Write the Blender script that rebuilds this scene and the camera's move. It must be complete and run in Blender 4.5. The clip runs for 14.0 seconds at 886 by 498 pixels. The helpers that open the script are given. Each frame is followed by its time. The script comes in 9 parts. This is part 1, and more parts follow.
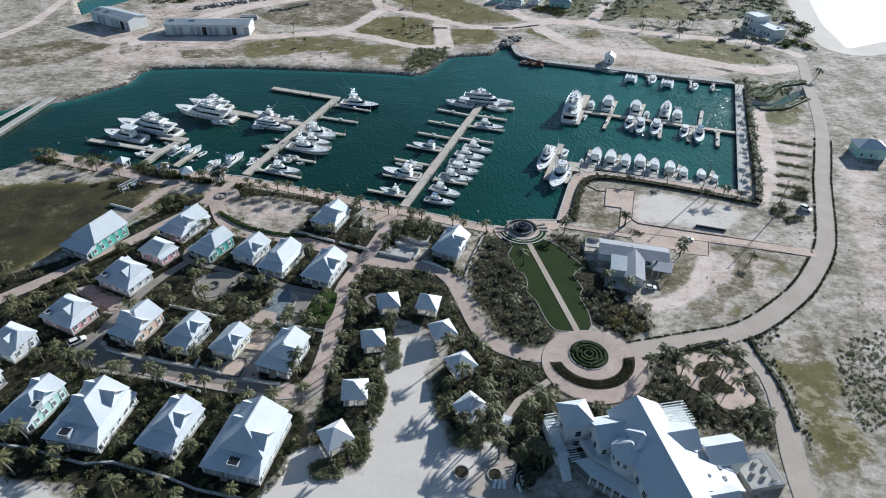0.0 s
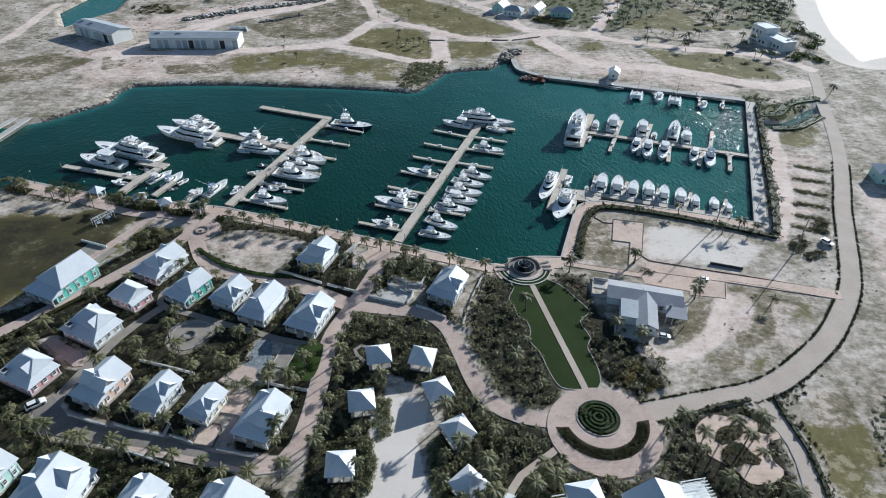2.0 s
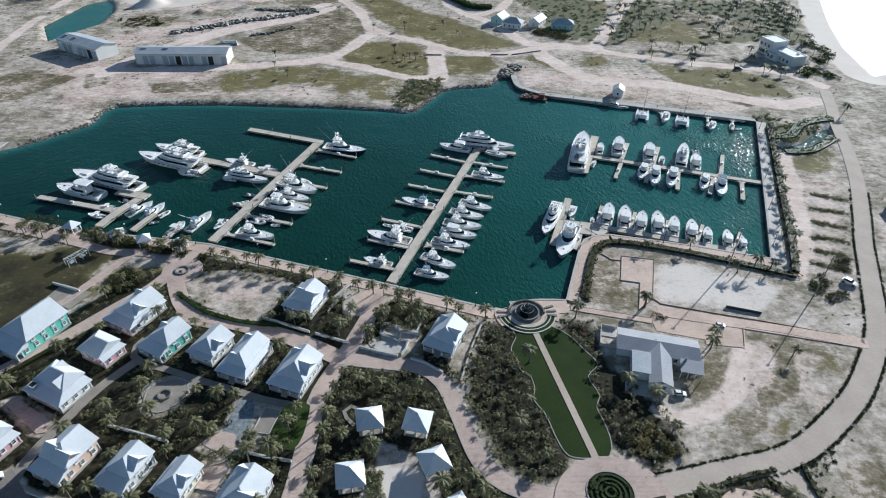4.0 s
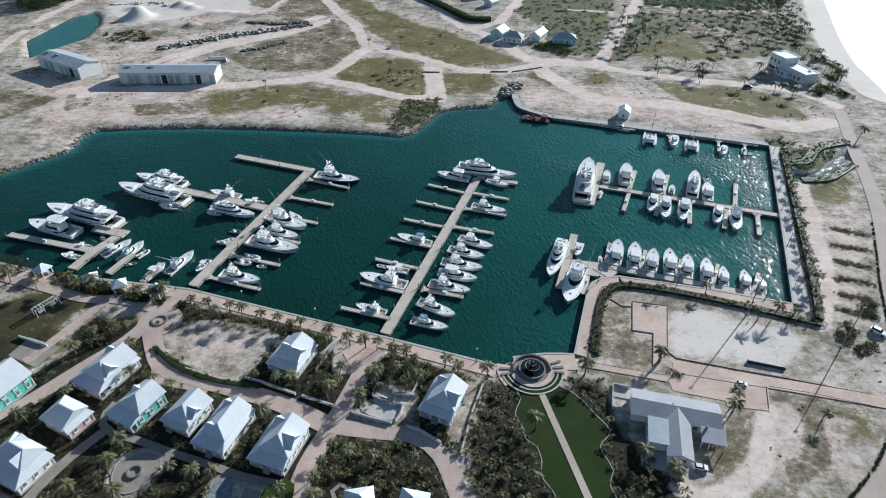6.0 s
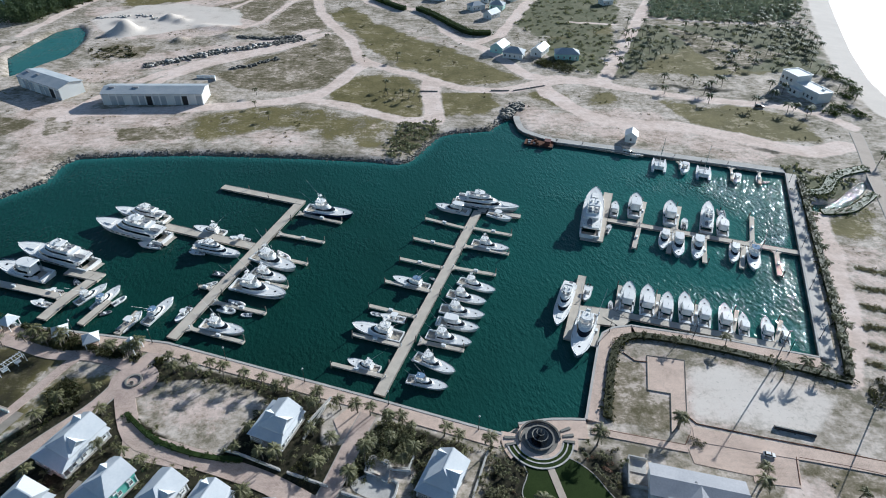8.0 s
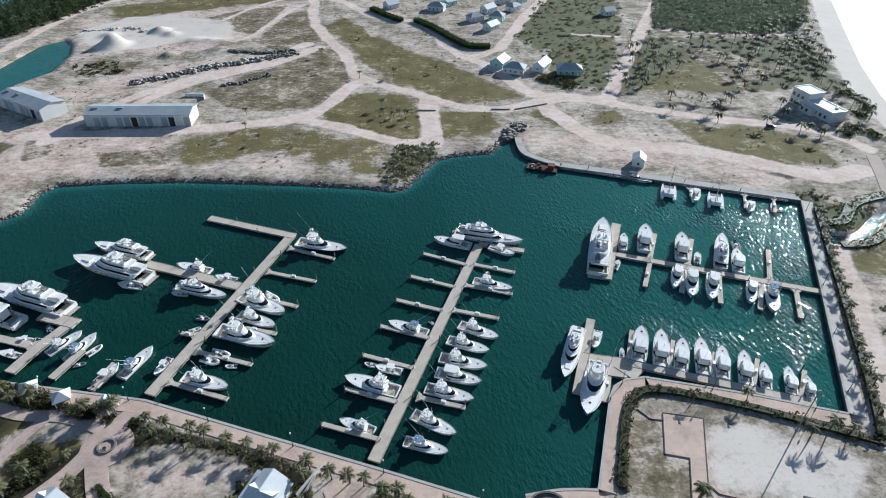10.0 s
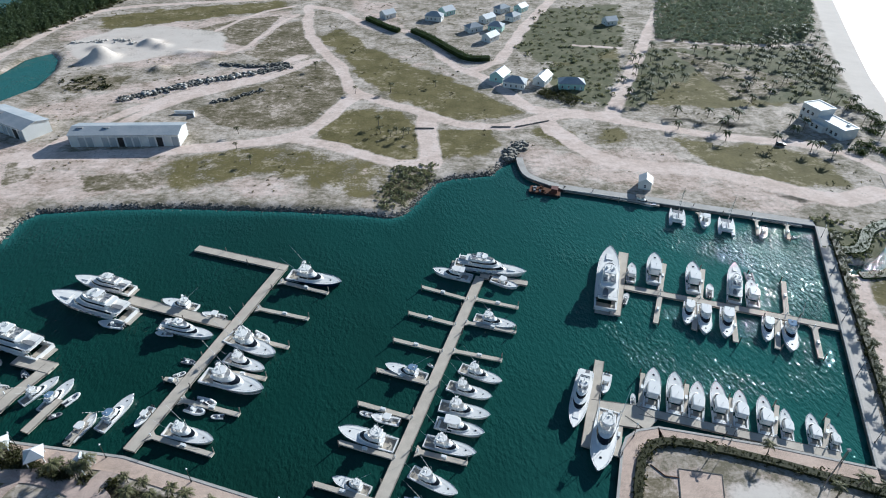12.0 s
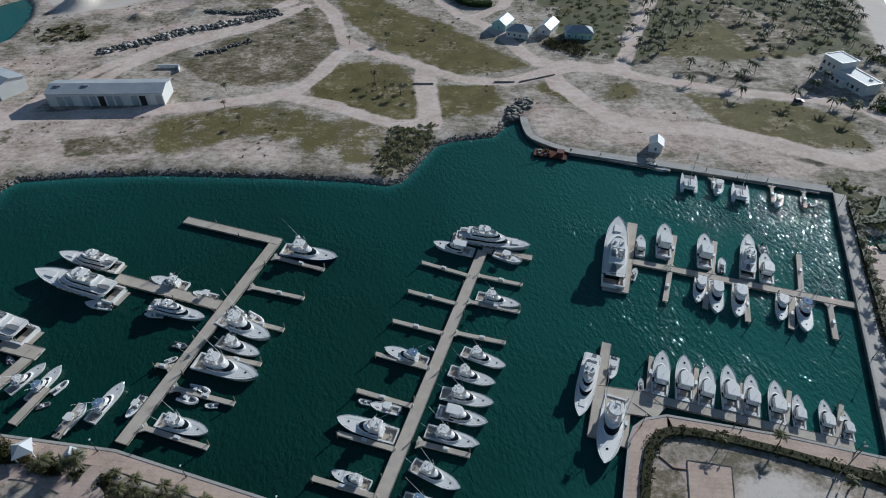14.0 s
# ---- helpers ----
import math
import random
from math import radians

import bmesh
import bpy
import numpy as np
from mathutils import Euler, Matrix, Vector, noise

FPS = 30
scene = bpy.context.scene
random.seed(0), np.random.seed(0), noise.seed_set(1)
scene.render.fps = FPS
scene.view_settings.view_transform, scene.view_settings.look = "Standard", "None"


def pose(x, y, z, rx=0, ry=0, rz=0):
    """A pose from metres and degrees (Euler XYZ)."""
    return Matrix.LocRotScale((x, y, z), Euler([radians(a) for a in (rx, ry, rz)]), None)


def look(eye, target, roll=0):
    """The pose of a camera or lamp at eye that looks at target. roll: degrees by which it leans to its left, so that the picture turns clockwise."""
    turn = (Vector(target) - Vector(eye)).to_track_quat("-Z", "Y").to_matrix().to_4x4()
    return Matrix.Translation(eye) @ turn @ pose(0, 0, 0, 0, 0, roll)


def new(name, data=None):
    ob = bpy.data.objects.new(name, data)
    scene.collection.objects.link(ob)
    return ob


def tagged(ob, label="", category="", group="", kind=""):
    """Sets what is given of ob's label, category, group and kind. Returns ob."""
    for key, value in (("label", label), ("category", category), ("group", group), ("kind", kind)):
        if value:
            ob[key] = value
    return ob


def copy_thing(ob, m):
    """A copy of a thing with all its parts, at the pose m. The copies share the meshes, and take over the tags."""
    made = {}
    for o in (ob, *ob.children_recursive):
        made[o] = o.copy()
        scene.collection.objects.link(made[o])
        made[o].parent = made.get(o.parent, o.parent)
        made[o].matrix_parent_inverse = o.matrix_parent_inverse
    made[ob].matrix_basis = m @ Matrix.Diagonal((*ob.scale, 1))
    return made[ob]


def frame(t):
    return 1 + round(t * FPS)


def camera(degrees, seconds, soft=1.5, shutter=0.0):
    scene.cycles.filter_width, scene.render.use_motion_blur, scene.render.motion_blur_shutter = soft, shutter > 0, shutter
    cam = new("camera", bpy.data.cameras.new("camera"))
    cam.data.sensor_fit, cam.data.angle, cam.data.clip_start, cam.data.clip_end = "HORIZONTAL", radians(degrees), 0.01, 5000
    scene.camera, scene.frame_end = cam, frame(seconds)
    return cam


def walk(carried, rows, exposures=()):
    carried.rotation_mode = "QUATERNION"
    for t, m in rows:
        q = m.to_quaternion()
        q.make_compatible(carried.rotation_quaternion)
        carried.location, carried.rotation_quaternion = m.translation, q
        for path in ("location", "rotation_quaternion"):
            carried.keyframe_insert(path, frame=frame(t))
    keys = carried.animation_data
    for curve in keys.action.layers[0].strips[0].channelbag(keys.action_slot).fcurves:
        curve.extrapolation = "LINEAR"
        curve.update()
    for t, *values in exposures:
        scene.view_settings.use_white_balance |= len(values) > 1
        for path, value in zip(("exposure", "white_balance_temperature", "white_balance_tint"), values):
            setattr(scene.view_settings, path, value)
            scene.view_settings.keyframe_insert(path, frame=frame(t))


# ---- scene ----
cam = camera(72.79, 14.0, soft=1.0)
# seconds, eye x, y, z, yaw, pitch, roll
ROWS = [
    (0, -0.62, -0.34, 115.92, -0.83, -37.09, 1.09),
    (0.5, -0.36, 4.80, 116.12, -0.86, -37.09, 1.08),
    (1, -0.12, 9.57, 116.44, -0.90, -37.08, 1.07),
    (1.5, 0.10, 14.11, 116.84, -0.93, -37.08, 1.06),
    (2, 0.30, 18.51, 117.32, -0.97, -37.07, 1.06),
    (2.5, 0.47, 22.88, 117.86, -1.01, -37.07, 1.05),
    (3, 0.63, 27.28, 118.46, -1.05, -37.06, 1.04),
    (5.5, 1.14, 50.55, 121.91, -1.27, -37.03, 1.01),
    (6, 1.19, 55.45, 122.64, -1.32, -37.02, 1.01),
    (6.5, 1.23, 60.39, 123.37, -1.37, -37.01, 1.00),
    (7, 1.26, 65.31, 124.09, -1.42, -37.00, 1.00),
    (7.5, 1.27, 70.20, 124.80, -1.47, -36.99, 0.99),
    (8, 1.28, 75.01, 125.50, -1.52, -36.98, 0.99),
    (10.5, 1.15, 96.77, 128.81, -1.80, -36.93, 0.97),
    (11, 1.10, 100.57, 129.44, -1.86, -36.92, 0.97),
    (11.5, 1.05, 104.20, 130.06, -1.93, -36.91, 0.97),
    (12, 0.99, 107.70, 130.69, -1.99, -36.90, 0.96),
    (12.5, 0.93, 111.13, 131.32, -2.05, -36.89, 0.96),
    (13, 0.86, 114.58, 131.96, -2.12, -37.66, 0.96),
    (13.5, 0.79, 118.14, 132.62, -2.18, -39.67, 0.96),
    (14, 0.72, 121.94, 133.31, -2.25, -42.59, 0.96),
]
EXPOSURES = [(0.0, 0.42, 5300, 4), (13.0, 0.42, 5300, 4), (13.5, 0.32, 5300, 4), (14.0, -0.26, 5300, 4)]
walk(cam, [(t, pose(x, y, z, 0, 0, yaw) @ pose(0, 0, 0, 90 + pitch, 0, 0) @ pose(0, 0, 0, 0, 0, roll))
           for t, x, y, z, yaw, pitch, roll in ROWS], EXPOSURES)

# ---------------------------------------------------------------- light
SUN_AZIMUTH, SUN_HEIGHT = 43.5, 21.0
world = bpy.data.worlds.new("sky")
scene.world = world
world.use_nodes = True
sky = world.node_tree.nodes.new("ShaderNodeTexSky")
sky.sky_type, sky.sun_disc = "NISHITA", False
sky.sun_elevation, sky.sun_rotation = radians(SUN_HEIGHT), radians(SUN_AZIMUTH)
sky.dust_density, sky.air_density = 0.5, 1.0
world.node_tree.links.new(sky.outputs[0], world.node_tree.nodes["Background"].inputs[0])
world.node_tree.nodes["Background"].inputs[1].default_value = 0.057
sun = new("sun", bpy.data.lights.new("sun", "SUN"))
sun.data.energy, sun.data.angle, sun.data.color = 5.0, radians(0.6), (1.0, 0.91, 0.79)
_a, _h = radians(SUN_AZIMUTH), radians(SUN_HEIGHT)
SUN_WAY = Vector((math.sin(_a) * math.cos(_h), math.cos(_a) * math.cos(_h), math.sin(_h)))
sun.matrix_world = look(SUN_WAY * 400, (0, 0, 0))

# ---------------------------------------------------------------- mesh helpers


class Geo:
    """Collects faces for one mesh."""

    def __init__(self):
        self.v, self.f = [], []

    def face(self, *points):
        n = len(self.v)
        self.v += [tuple(p) for p in points]
        self.f.append(tuple(range(n, n + len(points))))

    def add(self, verts, faces):
        n = len(self.v)
        self.v += [tuple(p) for p in verts]
        self.f += [tuple(n + i for i in f) for f in faces]

    def box(self, x, y, z, sx, sy, sz, turn=0.0):
        """A box that stands on z, centred on x, y."""
        c, s = math.cos(turn), math.sin(turn)
        out = []
        for dz in (0, sz):
            for dx, dy in ((-1, -1), (1, -1), (1, 1), (-1, 1)):
                u, w = dx * sx / 2, dy * sy / 2
                out.append((x + u * c - w * s, y + u * s + w * c, z + dz))
        self.add(out, [(3, 2, 1, 0), (4, 5, 6, 7), (0, 1, 5, 4), (1, 2, 6, 5), (2, 3, 7, 6), (3, 0, 4, 7)])

    def loft(self, rings, close=True, caps=True):
        n = len(rings[0])
        verts = [p for ring in rings for p in ring]
        faces = []
        for k in range(len(rings) - 1):
            for i in range(n if close else n - 1):
                j = (i + 1) % n
                faces.append((k * n + i, k * n + j, (k + 1) * n + j, (k + 1) * n + i))
        if caps:
            faces.append(tuple(reversed(range(n))))
            faces.append(tuple((len(rings) - 1) * n + i for i in range(n)))
        self.add(verts, faces)

    def prism(self, ring, z0, z1, inset=0.0):
        """An upright solid over a plan ring (counter-clockwise)."""
        cx, cy = sum(p[0] for p in ring) / len(ring), sum(p[1] for p in ring) / len(ring)
        top = [(cx + (x - cx) * (1 - inset), cy + (y - cy) * (1 - inset), z1) for x, y in ring]
        self.loft([[(x, y, z0) for x, y in ring], top])

    def tube(self, a, b, r, r2=None, n=5):
        a, b = Vector(a), Vector(b)
        q = (b - a).to_track_quat("Z", "Y")
        rings = []
        for p, rad in ((a, r), (b, r if r2 is None else r2)):
            rings.append([p + q @ Vector((rad * math.cos(6.2832 * i / n), rad * math.sin(6.2832 * i / n), 0)) for i in range(n)])
        self.loft(rings)

    def rail(self, points, r, n=4):
        """One continuous tube through the points."""
        pts, rings_ = [Vector(p) for p in points], []
        for i, p in enumerate(pts):
            q = (pts[min(i + 1, len(pts) - 1)] - pts[max(i - 1, 0)]).normalized().to_track_quat("Z", "Y")
            rings_.append([p + q @ Vector((r * math.cos(6.2832 * k / n), r * math.sin(6.2832 * k / n), 0)) for k in range(n)])
        self.loft(rings_)

    def mesh(self, name, mat, smooth=False):
        me = bpy.data.meshes.new(name)
        me.from_pydata(self.v, [], self.f)
        me.materials.append(mat)
        if smooth:
            me.shade_smooth()
        me.update()
        return me


def part(name, geo, mat, parent=None, label="", smooth=False):
    ob = new(name, geo.mesh(name, mat, smooth) if isinstance(geo, Geo) else geo)
    if parent is not None:
        ob.parent = parent
    return tagged(ob, label) if label else ob


def thing(name, m, label, category, group="", kind=""):
    ob = new(name)
    ob.empty_display_size = 0.5
    ob.matrix_basis = m
    return tagged(ob, label, category, group, kind)


def place_all(proto, poses):
    """Sets the first at the first pose and copies for the rest."""
    made = [proto] + [copy_thing(proto, m) for m in poses[1:]]
    proto.matrix_basis = poses[0]
    return made


def between(stern, bow, z, length):
    """The pose and scale of a boat of that built length, from stern to bow."""
    d = Vector(bow) - Vector(stern)
    c = (Vector(bow) + Vector(stern)) / 2
    return pose(c.x, c.y, z, 0, 0, math.degrees(math.atan2(d.y, d.x))) @ Matrix.Scale(d.length / length, 4)


def smooth_line(points, step=4.0, closed=False):
    """A Catmull-Rom line through the points."""
    pts = [Vector(p) for p in points]
    n, out = len(pts), []
    for i in range(n if closed else n - 1):
        if closed:
            p0, p1, p2, p3 = pts[i - 1], pts[i], pts[(i + 1) % n], pts[(i + 2) % n]
        else:
            p0, p1, p2, p3 = pts[max(i - 1, 0)], pts[i], pts[i + 1], pts[min(i + 2, n - 1)]
        k = max(1, int((p2 - p1).length / step))
        for j in range(k):
            t = j / k
            out.append(0.5 * (2 * p1 + (p2 - p0) * t + (2 * p0 - 5 * p1 + 4 * p2 - p3) * t * t + (3 * p1 - p0 - 3 * p2 + p3) * t**3))
    if not closed:
        out.append(pts[-1])
    return [(p.x, p.y) for p in out]


def normals(line, closed=False):
    """The left-hand normal at each point of a line."""
    out, n = [], len(line)
    for i in range(n):
        a = Vector(line[i - 1]) if (i or closed) else Vector(line[0])
        b = Vector(line[(i + 1) % n]) if (i < n - 1 or closed) else Vector(line[-1])
        d = (b - a).normalized()
        out.append(Vector((-d.y, d.x)))
    return out


def ribbon(geo, line, left, right, z0, z1):
    """A solid strip along a line, reaching left and right of it."""
    rings = []
    for p, n in zip(line, normals(line)):
        a, b = Vector(p) + n * left, Vector(p) - n * right
        rings.append([(a.x, a.y, z0), (b.x, b.y, z0), (b.x, b.y, z1), (a.x, a.y, z1)])
    geo.loft(rings)


def plate(geo, ring, z0, z1):
    """A flat slab over any plan ring."""
    from mathutils.geometry import tessellate_polygon
    n = len(ring)
    tris = tessellate_polygon([[Vector((x, y, 0)) for x, y in ring]])
    faces = [tuple(t) if (Vector(ring[t[1]]) - Vector(ring[t[0]])).cross(Vector(ring[t[2]]) - Vector(ring[t[0]])) > 0 else (t[0], t[2], t[1]) for t in tris]
    geo.add([(x, y, z1) for x, y in ring], faces)
    geo.add([(x, y, z) for z in (z0, z1) for x, y in ring], [(i, (i + 1) % n, n + (i + 1) % n, n + i) for i in range(n)])


def circle(x, y, r, n=32, ry=None, start=0.0, sweep=6.283185):
    full = abs(sweep - 6.283185) < 1e-3
    return [(x + r * math.cos(start + sweep * i / (n if full else n - 1)), y + (ry or r) * math.sin(start + sweep * i / (n if full else n - 1))) for i in range(n)]


def inside(ring, x, y):
    """Whether points lie inside a plan ring (numpy arrays)."""
    r, hit = np.asarray(ring, float), np.zeros(np.shape(x), bool)
    for (x1, y1), (x2, y2) in zip(r, np.roll(r, -1, 0)):
        hit ^= ((y1 > y) != (y2 > y)) & (x < (x2 - x1) * (y - y1) / (y2 - y1 + 1e-12) + x1)
    return hit


def away(line, x, y, closed=True):
    """Distance of points to a line or ring."""
    r, best = np.asarray(line, float), np.full(np.shape(x), 1e9)
    for (x1, y1), (x2, y2) in zip(r, np.roll(r, -1, 0)) if closed else zip(r[:-1], r[1:]):
        dx, dy = x2 - x1, y2 - y1
        t = np.clip(((x - x1) * dx + (y - y1) * dy) / (dx * dx + dy * dy + 1e-9), 0, 1)
        best = np.minimum(best, np.hypot(x - x1 - t * dx, y - y1 - t * dy))
    return best


def depth_in(ring, x, y):
    """Distance to a ring's edge, positive inside."""
    return np.where(inside(ring, x, y), 1, -1) * away(ring, x, y)

# ---------------------------------------------------------------- materials


def shader(name, rough=0.6, metal=0.0):
    m = bpy.data.materials.new(name)
    m.use_nodes = True
    nt = m.node_tree
    b = nt.nodes["Principled BSDF"]
    b.inputs["Specular IOR Level"].default_value = 0.12 if rough >= 0.55 else 0.5
    b.inputs["Roughness"].default_value, b.inputs["Metallic"].default_value = rough, metal
    return m, nt, b


def node(nt, kind, **values):
    n = nt.nodes.new(kind)
    for key, value in values.items():
        n.inputs[key.replace("_", " ")].default_value = value
    return n


def spread(nt, vector, scale, detail=4.0, rough=0.55):
    n = node(nt, "ShaderNodeTexNoise", Scale=scale, Detail=detail, Roughness=rough)
    nt.links.new(vector, n.inputs["Vector"])
    return n.outputs["Fac"]


def ramp(nt, fac, low, high, a=(0, 0, 0), b=(1, 1, 1)):
    n = nt.nodes.new("ShaderNodeValToRGB")
    e = n.color_ramp.elements
    e[0].position, e[1].position = low, high
    e[0].color, e[1].color = (*a, 1), (*b, 1)
    nt.links.new(fac, n.inputs["Fac"])
    return n.outputs["Color"]


def mix(nt, fac, a, b, blend="MIX"):
    n = nt.nodes.new("ShaderNodeMix")
    n.data_type, n.blend_type = "RGBA", blend
    for value, at in ((fac, 0), (a, 6), (b, 7)):
        if isinstance(value, (int, float)):
            n.inputs[at].default_value = value
        elif isinstance(value, tuple):
            n.inputs[at].default_value = (*value, 1)
        else:
            nt.links.new(value, n.inputs[at])
    return n.outputs[2]


def bands(nt, fac, *stops):
    """A colour ramp of several stops (place, colour)."""
    n = nt.nodes.new("ShaderNodeValToRGB")
    e = n.color_ramp.elements
    while len(e) < len(stops):
        e.new(0.5)
    for k, (at, colour) in enumerate(stops):
        e[k].position, e[k].color = at, (*colour, 1)
    nt.links.new(fac, n.inputs["Fac"])
    return n.outputs["Color"]


def maths(nt, op, a, b=0.0):
    n = nt.nodes.new("ShaderNodeMath")
    n.operation = op
    for value, at in ((a, 0), (b, 1)):
        if isinstance(value, (int, float)):
            n.inputs[at].default_value = value
        else:
            nt.links.new(value, n.inputs[at])
    return n.outputs[0]


def bump(nt, b, height, strength, distance):
    n = node(nt, "ShaderNodeBump", Strength=strength, Distance=distance)
    nt.links.new(height, n.inputs["Height"])
    nt.links.new(n.outputs[0], b.inputs["Normal"])


def where(nt):
    return nt.nodes.new("ShaderNodeNewGeometry").outputs["Position"]


def surface(name, a, b, rough=0.6, big=0.15, small=2.5, metal=0.0, relief=0.02, streak=None, vary=0.0):
    """A surface of two tones, mottled at two scales, with fine relief."""
    m, nt, bs = shader(name, rough, metal)
    at = where(nt)
    broad, fine = spread(nt, at, big, 5), spread(nt, at, small, 6, 0.65)
    both = maths(nt, "ADD", maths(nt, "MULTIPLY", broad, 0.55), maths(nt, "MULTIPLY", fine, 0.45))
    col = ramp(nt, both, 0.36, 0.64, a, b)
    if vary:
        info = nt.nodes.new("ShaderNodeObjectInfo").outputs["Random"]
        col = mix(nt, maths(nt, "MULTIPLY", info, vary), col, tuple(0.55 * c for c in a))
    nt.links.new(col, bs.inputs["Base Color"])
    if relief:
        bump(nt, bs, fine, 0.5, relief)
    return m


def foliage(name, a, b, c, big=0.12):
    """Leaves: three greens, by clump and by single leaf."""
    m, nt, bs = shader(name, 0.55)
    at = where(nt)
    island = nt.nodes.new("ShaderNodeNewGeometry").outputs["Random Per Island"]
    col = mix(nt, ramp(nt, spread(nt, at, big, 3), 0.4, 0.62), a, b)
    col = mix(nt, maths(nt, "MULTIPLY", island, 0.7), col, c)
    nt.links.new(col, bs.inputs["Base Color"])
    thin_leaf = nt.nodes.new("ShaderNodeBsdfTranslucent")
    nt.links.new(mix(nt, 0.2, col, (0.16, 0.17, 0.03)), thin_leaf.inputs["Color"])
    both = nt.nodes.new("ShaderNodeMixShader")
    both.inputs[0].default_value = 0.3
    nt.links.new(bs.outputs[0], both.inputs[1])
    nt.links.new(thin_leaf.outputs[0], both.inputs[2])
    nt.links.new(both.outputs[0], nt.nodes["Material Output"].inputs["Surface"])
    return m


def water_material():
    m, nt, bs = shader("sea_water", 0.03)
    at = where(nt)
    deep = mix(nt, ramp(nt, spread(nt, at, 0.012, 3), 0.35, 0.7), (0.0066, 0.0290, 0.0212), (0.0088, 0.0475, 0.0372))
    # paler water: real shallows, and sunlight painted into the basin's colour
    shallow_sunlit = node(nt, "ShaderNodeAttribute")
    shallow_sunlit.attribute_name = "shallow_sunlit"
    lit = mix(nt, shallow_sunlit.outputs["Fac"], deep, (0.055, 0.22, 0.20))
    bs.inputs["IOR"].default_value, bs.inputs["Specular IOR Level"].default_value = 1.33, 0.17
    glare = node(nt, "ShaderNodeAttribute")
    glare.attribute_name = "open_sea"
    nt.links.new(ramp(nt, glare.outputs["Fac"], 0.0, 1.0, (0.25, 0.25, 0.25), (0.8, 0.8, 0.8)), bs.inputs["Specular IOR Level"])
    # sun glare on the east sea, painted as a whitened base colour
    sea_glare = node(nt, "ShaderNodeAttribute")
    sea_glare.attribute_name = "open_sea"
    nt.links.new(mix(nt, maths(nt, "MULTIPLY", sea_glare.outputs["Fac"], 0.8), lit, (0.42, 0.50, 0.47)), bs.inputs["Base Color"])
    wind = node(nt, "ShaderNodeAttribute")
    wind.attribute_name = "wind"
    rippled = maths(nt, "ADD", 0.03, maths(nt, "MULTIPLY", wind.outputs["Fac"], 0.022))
    nt.links.new(maths(nt, "MAXIMUM", rippled, maths(nt, "MULTIPLY", sea_glare.outputs["Fac"], 0.5)), bs.inputs["Roughness"])
    stretch = nt.nodes.new("ShaderNodeMapping")
    stretch.inputs["Rotation"].default_value[2] = 0.9
    stretch.inputs["Scale"].default_value = (1.0, 0.62, 1.0)
    nt.links.new(at, stretch.inputs["Vector"])
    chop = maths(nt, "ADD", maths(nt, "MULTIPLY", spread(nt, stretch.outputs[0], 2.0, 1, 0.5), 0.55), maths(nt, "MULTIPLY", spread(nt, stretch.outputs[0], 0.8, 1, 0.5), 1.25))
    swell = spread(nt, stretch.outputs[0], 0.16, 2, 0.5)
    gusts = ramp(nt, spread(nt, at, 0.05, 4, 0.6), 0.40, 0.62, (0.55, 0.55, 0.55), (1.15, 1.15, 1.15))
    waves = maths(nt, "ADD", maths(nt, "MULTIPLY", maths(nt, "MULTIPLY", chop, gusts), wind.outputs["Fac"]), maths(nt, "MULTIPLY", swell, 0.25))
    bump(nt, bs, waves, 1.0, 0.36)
    return m


